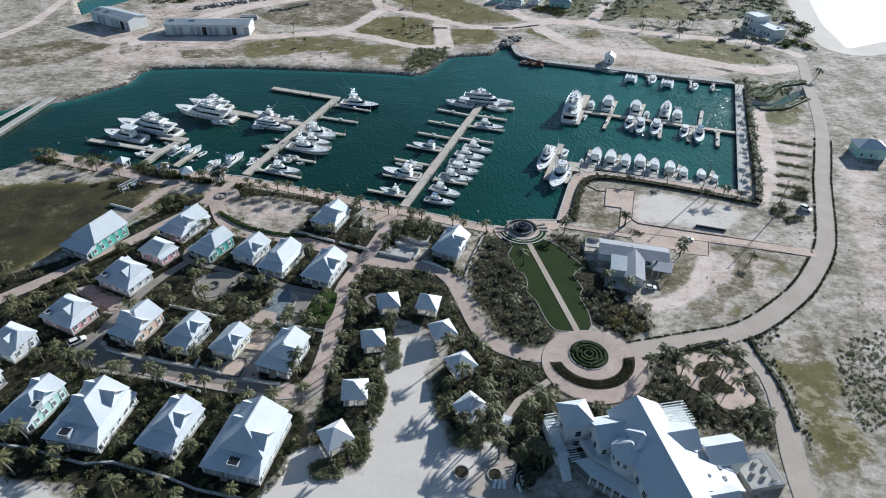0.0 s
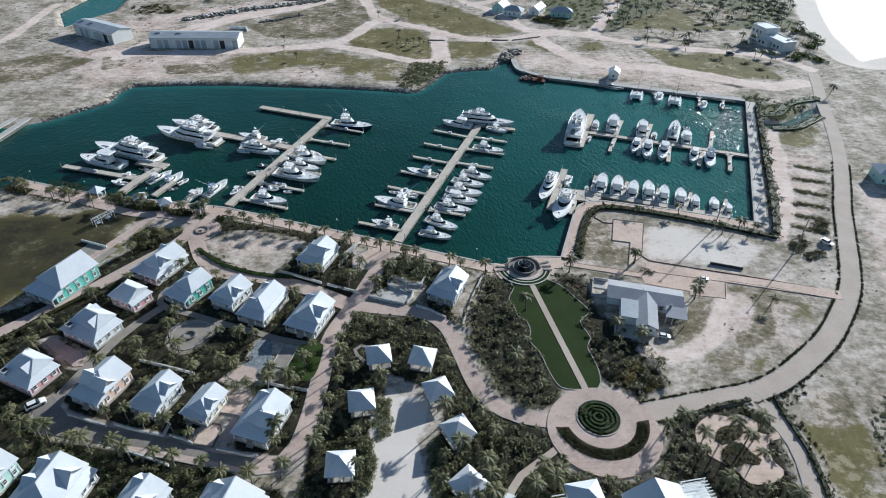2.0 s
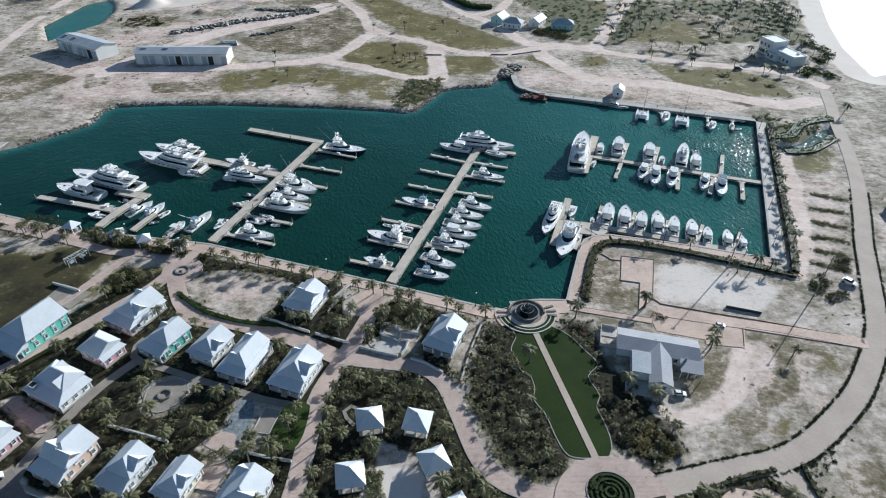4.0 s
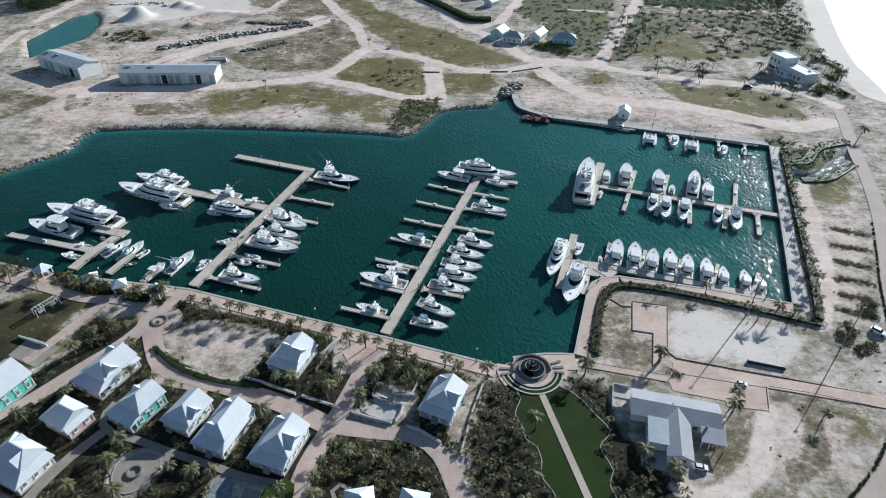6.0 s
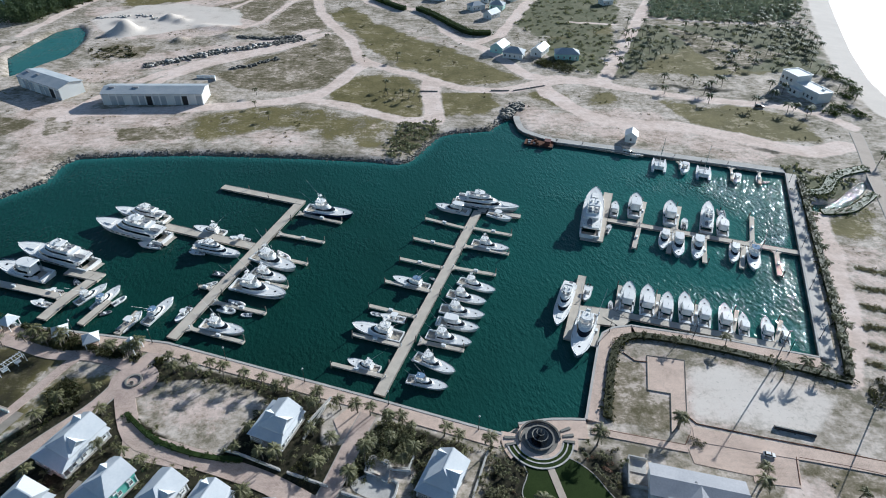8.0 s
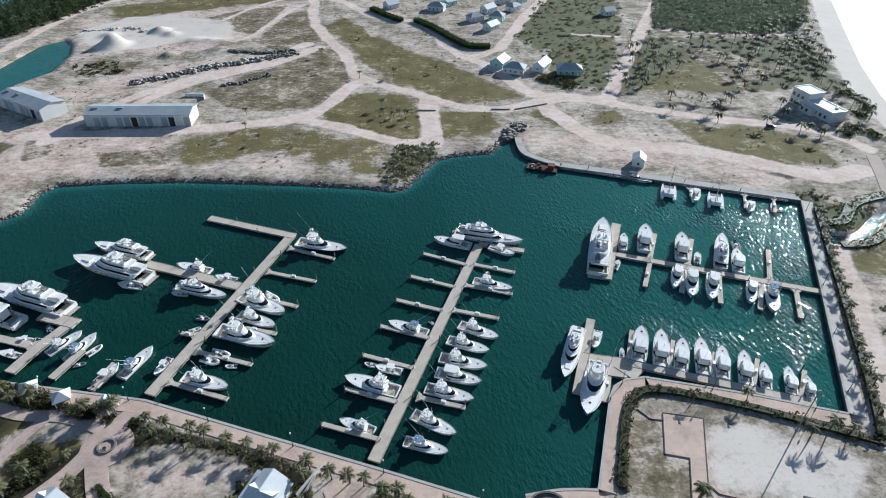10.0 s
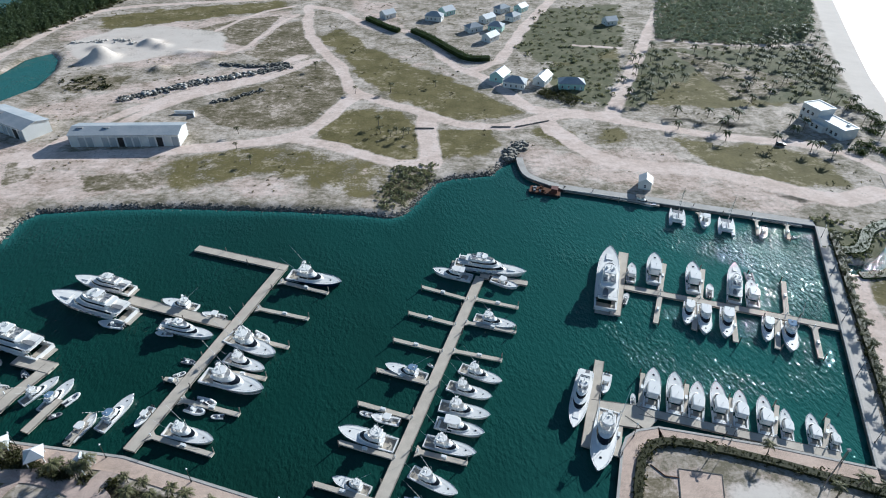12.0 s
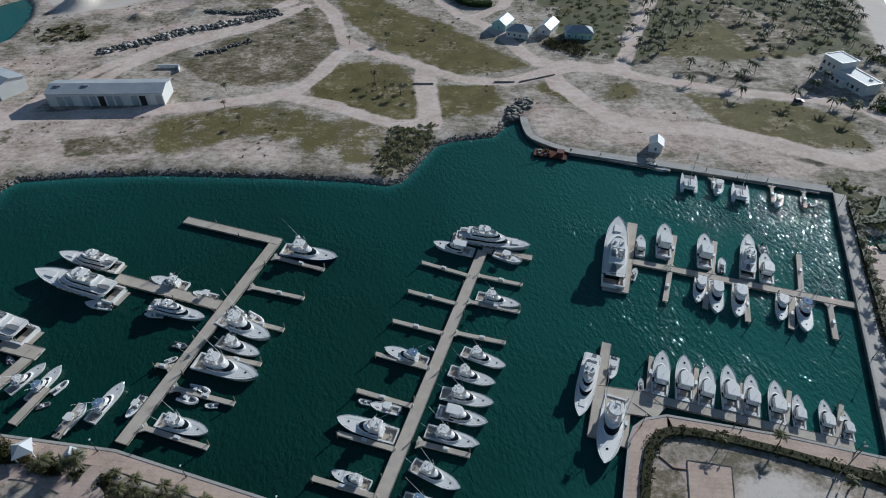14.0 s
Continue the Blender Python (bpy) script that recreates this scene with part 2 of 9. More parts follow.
def ground_material():
    """Sand, dry scrub, grass, soil and rock by the ground's cover masks, with ragged borders."""
    m, nt, bs = shader("island_ground", 0.9)
    at = where(nt)
    broad, middle, fine = spread(nt, at, 0.018, 5, 0.6), spread(nt, at, 0.09, 6, 0.62), spread(nt, at, 0.8, 6, 0.65)
    first = node(nt, "ShaderNodeAttribute")
    first.attribute_name = "cover"
    second = node(nt, "ShaderNodeAttribute")
    second.attribute_name = "cover_two"
    split = [nt.nodes.new("ShaderNodeSeparateColor") for _ in range(2)]
    nt.links.new(first.outputs["Color"], split[0].inputs[0])
    nt.links.new(second.outputs["Color"], split[1].inputs[0])
    grain = maths(nt, "ADD", maths(nt, "MULTIPLY", middle, 0.6), maths(nt, "MULTIPLY", fine, 0.4))

    def ragged(weight, soft=0.10, noise_by=1.9):
        shifted = maths(nt, "ADD", weight, maths(nt, "MULTIPLY", maths(nt, "SUBTRACT", grain, 0.5), noise_by))
        return ramp(nt, shifted, 0.5 - soft, 0.5 + soft)

    streaks = nt.nodes.new("ShaderNodeMapping")
    streaks.inputs["Scale"].default_value = (0.6, 1.0, 1.0)
    streaks.inputs["Rotation"].default_value[2] = 0.25
    nt.links.new(at, streaks.inputs["Vector"])
    wide = maths(nt, "ADD", maths(nt, "MULTIPLY", broad, 0.45), maths(nt, "ADD", maths(nt, "MULTIPLY", spread(nt, streaks.outputs[0], 0.12, 6, 0.6), 0.35), maths(nt, "MULTIPLY", fine, 0.2)))
    patches = maths(nt, "ADD", maths(nt, "MULTIPLY", spread(nt, at, 0.06, 8, 0.7), 0.42), maths(nt, "MULTIPLY", spread(nt, streaks.outputs[0], 0.34, 7, 0.72), 0.33))
    patches = maths(nt, "ADD", patches, maths(nt, "MULTIPLY", spread(nt, at, 0.55, 6, 0.75), 0.25))
    patches = maths(nt, "ADD", maths(nt, "MULTIPLY", maths(nt, "SUBTRACT", patches, 0.5), 1.7), 0.5)
    sand = bands(nt, patches, (0.39, (0.41, 0.315, 0.25)), (0.46, (0.58, 0.455, 0.38)), (0.54, (0.69, 0.55, 0.475)), (0.63, (0.81, 0.665, 0.59)))
    dry = bands(nt, patches, (0.40, (0.20, 0.175, 0.12)), (0.47, (0.36, 0.305, 0.24)), (0.54, (0.50, 0.425, 0.355)), (0.62, (0.68, 0.585, 0.505)))
    grass = mix(nt, ramp(nt, grain, 0.4, 0.62), (0.115, 0.100, 0.038), (0.22, 0.183, 0.082))
    grass = mix(nt, ramp(nt, patches, 0.54, 0.62), grass, (0.36, 0.30, 0.19))
    scrub = mix(nt, ramp(nt, grain, 0.38, 0.6), (0.085, 0.095, 0.045), (0.20, 0.185, 0.11))
    # bed earth, its colour darkened to hold the shade between the cottages
    shaded_soil = mix(nt, ramp(nt, fine, 0.4, 0.68), (0.017, 0.018, 0.010), (0.058, 0.049, 0.032))
    white = mix(nt, ramp(nt, wide, 0.4, 0.6), (0.69, 0.605, 0.53), (0.78, 0.69, 0.61))
    col = mix(nt, ragged(split[0].outputs[0]), dry, grass)
    col = mix(nt, ragged(split[0].outputs[1]), col, scrub)
    col = mix(nt, ragged(split[0].outputs[2], 0.12, 1.9), col, sand)
    brown = bands(nt, patches, (0.42, (0.13, 0.11, 0.06)), (0.48, (0.215, 0.18, 0.12)), (0.54, (0.31, 0.255, 0.185)), (0.60, (0.58, 0.48, 0.40)))
    col = mix(nt, ragged(split[1].outputs[2], 0.08, 2.1), col, brown)
    col = mix(nt, ragged(split[1].outputs[0], 0.1, 0.5), col, shaded_soil)
    col = mix(nt, ragged(split[1].outputs[1], 0.16, 1.3), col, white)
    worn = bands(nt, patches, (0.38, (0.63, 0.49, 0.41)), (0.5, (0.745, 0.595, 0.51)), (0.6, (0.84, 0.69, 0.61)))
    col = mix(nt, ragged(second.outputs["Alpha"], 0.16, 1.2), col, worn)
    # single weeds and tufts
    tufts = maths(nt, "MULTIPLY", ramp(nt, spread(nt, at, 0.75, 5, 0.7), 0.57, 0.66), ramp(nt, maths(nt, "ADD", maths(nt, "MULTIPLY", broad, 0.6), maths(nt, "MULTIPLY", middle, 0.4)), 0.44, 0.58))
    tufts = maths(nt, "MULTIPLY", tufts, maths(nt, "SUBTRACT", 0.75, maths(nt, "MULTIPLY", split[1].outputs[1], 0.75)))
    col = mix(nt, tufts, col, (0.145, 0.13, 0.075))
    nt.links.new(col, bs.inputs["Base Color"])
    bump(nt, bs, grain, 0.4, 0.22)
    return m


def paver_material(name, a, b, size=0.6):
    m, nt, bs = shader(name, 0.8)
    at = where(nt)
    n = node(nt, "ShaderNodeTexBrick", Scale=1.0, Mortar_Size=0.02)
    n.inputs["Brick Width"].default_value, n.inputs["Row Height"].default_value = size, size / 2
    nt.links.new(at, n.inputs["Vector"])
    n.inputs["Color1"].default_value, n.inputs["Color2"].default_value = (*a, 1), (*b, 1)
    n.inputs["Mortar"].default_value = (*[0.5 * c for c in a], 1)
    worn = ramp(nt, spread(nt, at, 0.12, 6, 0.65), 0.35, 0.7)
    col = mix(nt, maths(nt, "MULTIPLY", worn, 0.55), n.outputs["Color"], tuple(min(1, 1.35 * c) for c in b))
    col = mix(nt, maths(nt, "MULTIPLY", ramp(nt, spread(nt, at, 0.6, 6, 0.7), 0.5, 0.75), 0.4), col, tuple(0.6 * c for c in a))
    nt.links.new(col, bs.inputs["Base Color"])
    return m


M_GROUND, M_WATER = ground_material(), water_material()
M_PAVER = paver_material("pink_pavers", (0.455, 0.34, 0.285), (0.56, 0.435, 0.37))
M_PROM = paver_material("promenade_pavers", (0.56, 0.415, 0.33), (0.66, 0.505, 0.41))
M_DRIVE = surface("pale_drive_paving", (0.46, 0.375, 0.31), (0.57, 0.475, 0.40), 0.85, 0.12, 1.4, relief=0.01)
M_CONC = surface("quay_concrete", (0.42, 0.39, 0.355), (0.58, 0.545, 0.505), 0.85, 0.2, 1.8)
M_PALE = surface("pale_quay_concrete", (0.56, 0.505, 0.45), (0.70, 0.635, 0.575), 0.85, 0.2, 1.8)
M_CURB = surface("kerb_concrete", (0.34, 0.31, 0.28), (0.46, 0.43, 0.39), 0.85)
M_WALL = surface("quay_wall_stained", (0.10, 0.095, 0.085), (0.22, 0.21, 0.19), 0.9, 0.3, 2.5)
M_TRACK = surface("sand_track", (0.45, 0.365, 0.295), (0.58, 0.485, 0.405), 0.9, 0.1, 1.2, relief=0.05)
M_LANE = surface("worn_lane_paving", (0.26, 0.225, 0.19), (0.36, 0.315, 0.27), 0.85, 0.3, 2.0)
M_STREET = surface("dark_street_paving", (0.19, 0.165, 0.145), (0.29, 0.255, 0.225), 0.85, 0.25, 1.8, relief=0.01)
M_DOCK = surface("dock_boards", (0.50, 0.435, 0.36), (0.66, 0.58, 0.485), 0.8, 0.3, 4.0)
M_PILE = surface("dock_pile", (0.20, 0.175, 0.15), (0.34, 0.31, 0.27), 0.9)
M_GEL = surface("white_gelcoat", (0.86, 0.835, 0.80), (0.91, 0.885, 0.855), 0.22, 0.3, 3.0, relief=0.0)
M_DECKW = surface("boat_deck", (0.82, 0.79, 0.755), (0.89, 0.865, 0.83), 0.55, 0.5, 5.0, relief=0.004)
M_TEAK = surface("teak_deck", (0.40, 0.35, 0.29), (0.52, 0.47, 0.40), 0.6, 0.5, 6.0, relief=0.004)
M_NAVY = surface("navy_gelcoat", (0.012, 0.025, 0.06), (0.02, 0.035, 0.08), 0.15, 0.3, 3.0, relief=0.0)
M_BLUE = surface("blue_canvas", (0.16, 0.24, 0.36), (0.24, 0.33, 0.46), 0.8)
M_GREYC = surface("grey_canvas", (0.25, 0.25, 0.26), (0.36, 0.36, 0.37), 0.85)
M_GLASS = surface("dark_glass", (0.008, 0.010, 0.013), (0.016, 0.02, 0.025), 0.06, relief=0.0)
M_STEEL = surface("polished_steel", (0.55, 0.56, 0.57), (0.68, 0.69, 0.7), 0.22, metal=1.0, relief=0.0)
M_RUBBER = surface("grey_rubber", (0.20, 0.20, 0.21), (0.3, 0.3, 0.31), 0.7)
M_BLACK = surface("black_plastic", (0.015, 0.015, 0.017), (0.03, 0.03, 0.033), 0.4)
M_RUST = surface("rusty_steel", (0.07, 0.03, 0.02), (0.2, 0.1, 0.06), 0.85)
M_ROOF = surface("white_metal_roof", (0.585, 0.60, 0.62), (0.70, 0.705, 0.715), 0.5, 0.25, 1.6, relief=0.01)
M_ROOFG = surface("grey_shingle_roof", (0.36, 0.355, 0.375), (0.48, 0.47, 0.485), 0.85, 0.2, 2.2, relief=0.03)
M_ROOFB = surface("weathered_sheet_roof", (0.34, 0.38, 0.42), (0.52, 0.53, 0.54), 0.6, 0.12, 1.4, relief=0.02)
M_TRIM = surface("white_trim_paint", (0.76, 0.76, 0.75), (0.84, 0.84, 0.83), 0.5, relief=0.0)
M_WHITE = surface("white_board_wall", (0.70, 0.70, 0.68), (0.80, 0.80, 0.78), 0.6)
M_TEAL = surface("teal_board_wall", (0.16, 0.52, 0.43), (0.24, 0.62, 0.52), 0.6)
M_MINT = surface("mint_board_wall", (0.45, 0.66, 0.60), (0.54, 0.74, 0.68), 0.6)
M_PINK = surface("pink_board_wall", (0.68, 0.36, 0.38), (0.78, 0.47, 0.48), 0.6)
M_PEACH = surface("peach_board_wall", (0.74, 0.52, 0.40), (0.82, 0.62, 0.5), 0.6)
M_YELLOW = surface("pale_yellow_wall", (0.76, 0.70, 0.54), (0.82, 0.77, 0.63), 0.6)
M_DECKP = surface("porch_boards", (0.34, 0.30, 0.26), (0.46, 0.42, 0.37), 0.75)
M_LAWN = surface("mown_lawn", (0.018, 0.032, 0.006), (0.034, 0.053, 0.012), 0.9, 0.12, 3.0, relief=0.05)
M_ROCK = surface("shore_rock", (0.13, 0.12, 0.105), (0.34, 0.315, 0.28), 0.95, 0.5, 2.0, relief=0.08, vary=0.6)
M_LEAF = foliage("garden_leaves", (0.022, 0.031, 0.012), (0.048, 0.052, 0.022), (0.115, 0.105, 0.050))
M_NORTH = foliage("island_scrub_leaves", (0.15, 0.165, 0.085), (0.25, 0.245, 0.13), (0.34, 0.325, 0.19))
M_HEDGE = foliage("hedge_leaves", (0.022, 0.046, 0.012), (0.045, 0.078, 0.022), (0.075, 0.10, 0.035), 0.3)
M_DRYLEAF = foliage("dry_scrub_leaves", (0.13, 0.125, 0.055), (0.235, 0.20, 0.105), (0.36, 0.31, 0.195))
M_FLOWER = foliage("reddish_leaves", (0.20, 0.075, 0.06), (0.22, 0.12, 0.085), (0.30, 0.20, 0.15))
M_PALM = foliage("palm_fronds", (0.060, 0.074, 0.025), (0.125, 0.128, 0.050), (0.34, 0.305, 0.17), 0.05)
M_PALM.node_tree.nodes["Principled BSDF"].inputs["Roughness"].default_value = 0.5
M_PALM.node_tree.nodes["Principled BSDF"].inputs["Specular IOR Level"].default_value = 0.25
M_GROVE = foliage("grove_fronds", (0.055, 0.072, 0.030), (0.095, 0.115, 0.05), (0.19, 0.19, 0.10), 0.05)
M_PINE = foliage("casuarina_needles", (0.035, 0.066, 0.030), (0.070, 0.105, 0.050), (0.12, 0.15, 0.080), 0.06)
M_WOOD = foliage("pale_wood_leaves", (0.16, 0.21, 0.14), (0.25, 0.29, 0.19), (0.33, 0.355, 0.26), 0.05)
M_BARK = surface("palm_bark", (0.13, 0.11, 0.09), (0.24, 0.21, 0.17), 0.9, 1.0, 6.0)
M_STONE = surface("fountain_stone", (0.16, 0.15, 0.135), (0.30, 0.28, 0.25), 0.8)
M_LAMP = surface("lamp_post_paint", (0.02, 0.025, 0.022), (0.04, 0.045, 0.04), 0.5)
M_RED = surface("red_paint", (0.10, 0.03, 0.025), (0.17, 0.06, 0.045), 0.5)

# ---------------------------------------------------------------- plan of the shore, roads and fields
WATER_Z = -1.3
SOUTH_QUAY = [(-155.5, 215.1), (-141.8, 210.8), (-120.3, 204.6), (-73.5, 197.1)] + [(-11, 176.3), (19.2, 165.9)]
PLAZA = [(28.1, 164.2)][0]
HEAD_QUAY = [(23.4, 168.9), (32.3, 170.3), (40.6, 170.1), (49.9, 197.2)]
POINT_QUAY = [(49.9, 197.2), (51.9, 200.7), (55.5, 203), (61.3, 203.9)] + [(87.2, 198), (111.7, 191)]
EAST_QUAY = [(111.7, 191), (151.5, 295.4)]
NORTH_QUAY = [(151.5, 295.4), (95.6, 312), (58.4, 322.7)] + [(44.9, 332.9), (42.2, 342.1), (42.1, 350.8)]
ROCKY = [(42.1, 350.8), (35.4, 345.6), (29, 336.7), (12.3, 333.9), (5, 330.2), (-3.2, 314.8), (-7.5, 306.7), (-12.9, 303.6), (-24, 306)] + [(-55.1, 309), (-99.5, 311.2), (-127.5, 310.2), (-149.9, 307.5), (-154.3, 301.8)]
WEST_SHORE = [(-154.3, 287.7), (-164.9, 275.8), (-173.6, 266.6)] + [(-215.0, 246.0), (-300.0, 232.0), (-420.0, 235.0)]
BASIN = SOUTH_QUAY + HEAD_QUAY + POINT_QUAY[1:] + EAST_QUAY[1:] + NORTH_QUAY[1:] + ROCKY[1:] + WEST_SHORE + [(-420.0, 150.0), (-200.0, 165.0)]
POND = [(-230.4, 399.8), (-223.4, 417.5), (-215.2, 432.9), (-217.8, 460), (-224.5, 478.8), (-234, 489.8), (-243.7, 478.6), (-247.6, 428.7)]
SEA_EAST = [(3000.0, 900.0), (560.0, 760.0)] + [(345.9, 632.3), (301.5, 528.2), (270.6, 453.9), (253.8, 405.3)][::1] + [(244.8, 358.2)] + [(300.0, 385.0), (380.0, 330.0), (3000.0, 100.0)]
SEA_WEST = [(-3000.0, 900.0), (-3000.0, 500.0)] + [(-307.9, 530), (-308.7, 572), (-305.4, 615)] + [(-280.0, 740.0), (-200.0, 3000.0)]
SEA_NORTH = [(-3000.0, 2900.0), (-3000.0, 1500.0), (0.0, 1150.0), (700.0, 1100.0), (3000.0, 1000.0), (3000.0, 2900.0)]
SEA_SOUTH = [(-3000.0, -3000.0), (3000.0, -3000.0), (3000.0, -150.0), (200.0, -70.0), (-80.0, 20.0), (-300.0, 20.0), (-3000.0, 60.0)]
CREEK = [(147.4, 274), (155.9, 272.3), (163.8, 275.9), (174.6, 285.3), (182.8, 291.3), (182.8, 286.8), (174.3, 278.3), (163, 269.3), (152, 267.1), (145.5, 270)]
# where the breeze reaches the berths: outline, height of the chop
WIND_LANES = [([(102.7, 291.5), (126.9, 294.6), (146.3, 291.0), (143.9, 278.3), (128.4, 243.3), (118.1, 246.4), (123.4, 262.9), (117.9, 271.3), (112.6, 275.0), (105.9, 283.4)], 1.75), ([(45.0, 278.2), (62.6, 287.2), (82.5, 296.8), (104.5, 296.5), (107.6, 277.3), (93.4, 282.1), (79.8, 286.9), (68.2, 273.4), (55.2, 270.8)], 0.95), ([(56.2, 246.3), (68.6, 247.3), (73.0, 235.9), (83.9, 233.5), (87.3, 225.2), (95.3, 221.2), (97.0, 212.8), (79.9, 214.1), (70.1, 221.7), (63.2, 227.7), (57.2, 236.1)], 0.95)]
WATERS = (BASIN, POND, SEA_EAST, SEA_WEST, SEA_NORTH, SEA_SOUTH, CREEK)

GRASSES = [
    [(-74, 522), (-59.5, 544.5), (-32.6, 499.9), (-3.2, 465), (16.6, 447.2), (37, 419), (54.5, 400.9), (37.5, 392.7), (18.6, 389.4), (-2.7, 404.2), (-18.1, 418.7), (-35.2, 442.5), (-50.4, 479)],
    [(-46.2, 400.6), (-26.3, 406.2), (-9.9, 399.3), (-1.2, 381.1), (-2.3, 349.8), (-14.8, 346.7), (-27.8, 352.5), (-51.2, 365), (-52.1, 381)],
    [(5.2, 378), (14.1, 383), (30.7, 380.5), (37.1, 372), (34.3, 360.5), (20.5, 349.8), (6.6, 350.8), (4.2, 363.3)],
    [(120.9, 369.1), (148, 365.1), (177.1, 357.7), (185.8, 344.3), (187, 322.7), (164, 322.8), (139.2, 332.1), (126.6, 344.4)],
    [(-111.5, 340), (-100.9, 352.5), (-82.3, 358.9), (-58.8, 356.2), (-35, 348.8), (-38.8, 338.8), (-61.2, 341.8), (-84.1, 336.1), (-100.6, 328.3)],
    [(145.5, 497), (188.6, 497.6), (192.9, 471.9), (174.6, 444.2), (131.8, 457.1)],
    [(121.3, 443.8), (167.9, 435.7), (177.1, 412.2), (149.6, 404.8), (114.4, 419.4)],
    [(-156.2, 191.3), (-132.3, 194.1), (-120.3, 194.1), (-106.2, 186.4), (-103.2, 176.7), (-118.6, 169.9), (-136, 161.6)],
    [(-170.5, 180.1), (-159.7, 188.8), (-139.5, 193.3), (-110.8, 186.7), (-98.7, 181.6), (-105.2, 163.9), (-116.7, 151.2), (-122, 141.2), (-136.6, 127)],
    [(-126.8, 193), (-115.7, 196.5), (-103.1, 194.1), (-97.7, 189.5), (-101.9, 178.8), (-105.7, 169), (-111.9, 167.2)], [(-99.2, 174.8), (-95.7, 185.1), (-86.4, 187.3), (-81.9, 181.8), (-87.7, 170.9), (-91.5, 163.6)],
    [(87.0, 106.0), (100.6, 108.6), (103.0, 105.4), (99.3, 97.4), (96.2, 90.0), (93.0, 88.0), (86.2, 88.0), (86.6, 97.8)],
    [(131, 491.5), (213.7, 503.4), (235.9, 472.4), (211.4, 412.4), (164.8, 404.9), (109.3, 411.9)],
    [(87.6, 563.5), (146.3, 579.1), (124.6, 481), (102, 419.4), (72.3, 426.9)],
    [(150.9, 265.8), (167.1, 267.6), (173.8, 263.5), (164.1, 250.7), (145.5, 252.1)],
    [(105.7, 153.2), (113.3, 151.8), (112.9, 146.7), (107.6, 140.2), (104.0, 140.7), (106.0, 146.6)], [(80.3, 123.4), (88.1, 130.3), (92.9, 131.6), (88.6, 124.0)], [(64.9, 124.3), (73.8, 129.8), (75, 126.5), (65.8, 119.7)],
    [(-236.2, 563.7), (-191.4, 586.3), (-111.5, 611.8), (-98.6, 588.5), (-179.7, 551.4), (-218.6, 531.6)],
    [(62.6, 387.6), (72.7, 381.2), (74.9, 365.1), (63.4, 360.5), (52.7, 378.1)],
    [(86.1, 378.1), (99.3, 385.7), (101.1, 372.1), (85.3, 363.3)],
    [(-117.0, 336.9), (-106.0, 354.7), (-85.7, 360.4), (-65.2, 361.2), (-43.2, 355.0), (-30.2, 343.3), (-32.1, 329.4), (-44.0, 319.4), (-54.8, 331.6), (-73.7, 334.8), (-87.2, 325.5), (-101.8, 321.1)],
    [(84.0, 75.0), (97.0, 75.0), (98.0, 88.0), (94.0, 93.0), (86.0, 91.0)],
    [(-59.4, 351.1), (-18.4, 352), (-6.4, 341.2), (-16, 305.2), (-32.3, 312.7)] ,
]
SCRUBS = [
    [(192, 628.2), (327.3, 631.8), (279, 540.4), (258, 515.5), (208.4, 509), (158.2, 519.8)],
    [(87.9, 592.8), (158.9, 610.5), (137.1, 513.6), (104.4, 470.9), (72.9, 470.6), (59.2, 501.2)],
    [(137.7, 502.3), (259.8, 504.1), (248.8, 444.8), (232.1, 405.2), (211.4, 412.4), (177.1, 412.2), (171.4, 462.1), (113.3, 404.7), (104.7, 411.9)],
    [(72.9, 470.6), (124.6, 481), (101.3, 404.6), (68.5, 423)],
    [(-277.9, 491.3), (-267.1, 496.6), (-250.7, 543.5), (-228.2, 617), (-306.3, 614.9), (-299.7, 555.6), (-307.9, 530)],
    [(156.1, 307.8), (167.6, 296), (182.9, 292.1), (169.6, 271.8), (149.1, 275.2), (148.2, 288.8)],
    [(-12.2, 342.2), (6.4, 344.7), (5, 330.2), (-6.5, 310.7), (-15.2, 306.8), (-20.3, 317)],
    [(83.9, 114.9), (92.0, 119.8), (95.5, 117.4), (87.2, 110.8), (88.3, 104.1), (88.1, 95.4), (86.9, 86.9), (84.0, 78.3), (81.8, 80.7), (82.9, 88.5), (85.0, 97.8), (83.8, 106.7)],
    [(104.5, 108.5), (115.0, 117.0), (124.0, 118.0), (110.0, 90.0), (99.0, 84.0), (98.4, 92.0), (102.5, 103.3)],
    [(-205.4, 441.1), (-184.1, 449.7), (-172.5, 429.2), (-191.8, 425.2)],
    [(-139.6, 206.8), (-119.3, 202.5), (-74.8, 193), (-71.8, 189.1), (-101.3, 194.2), (-136.3, 201)],
]
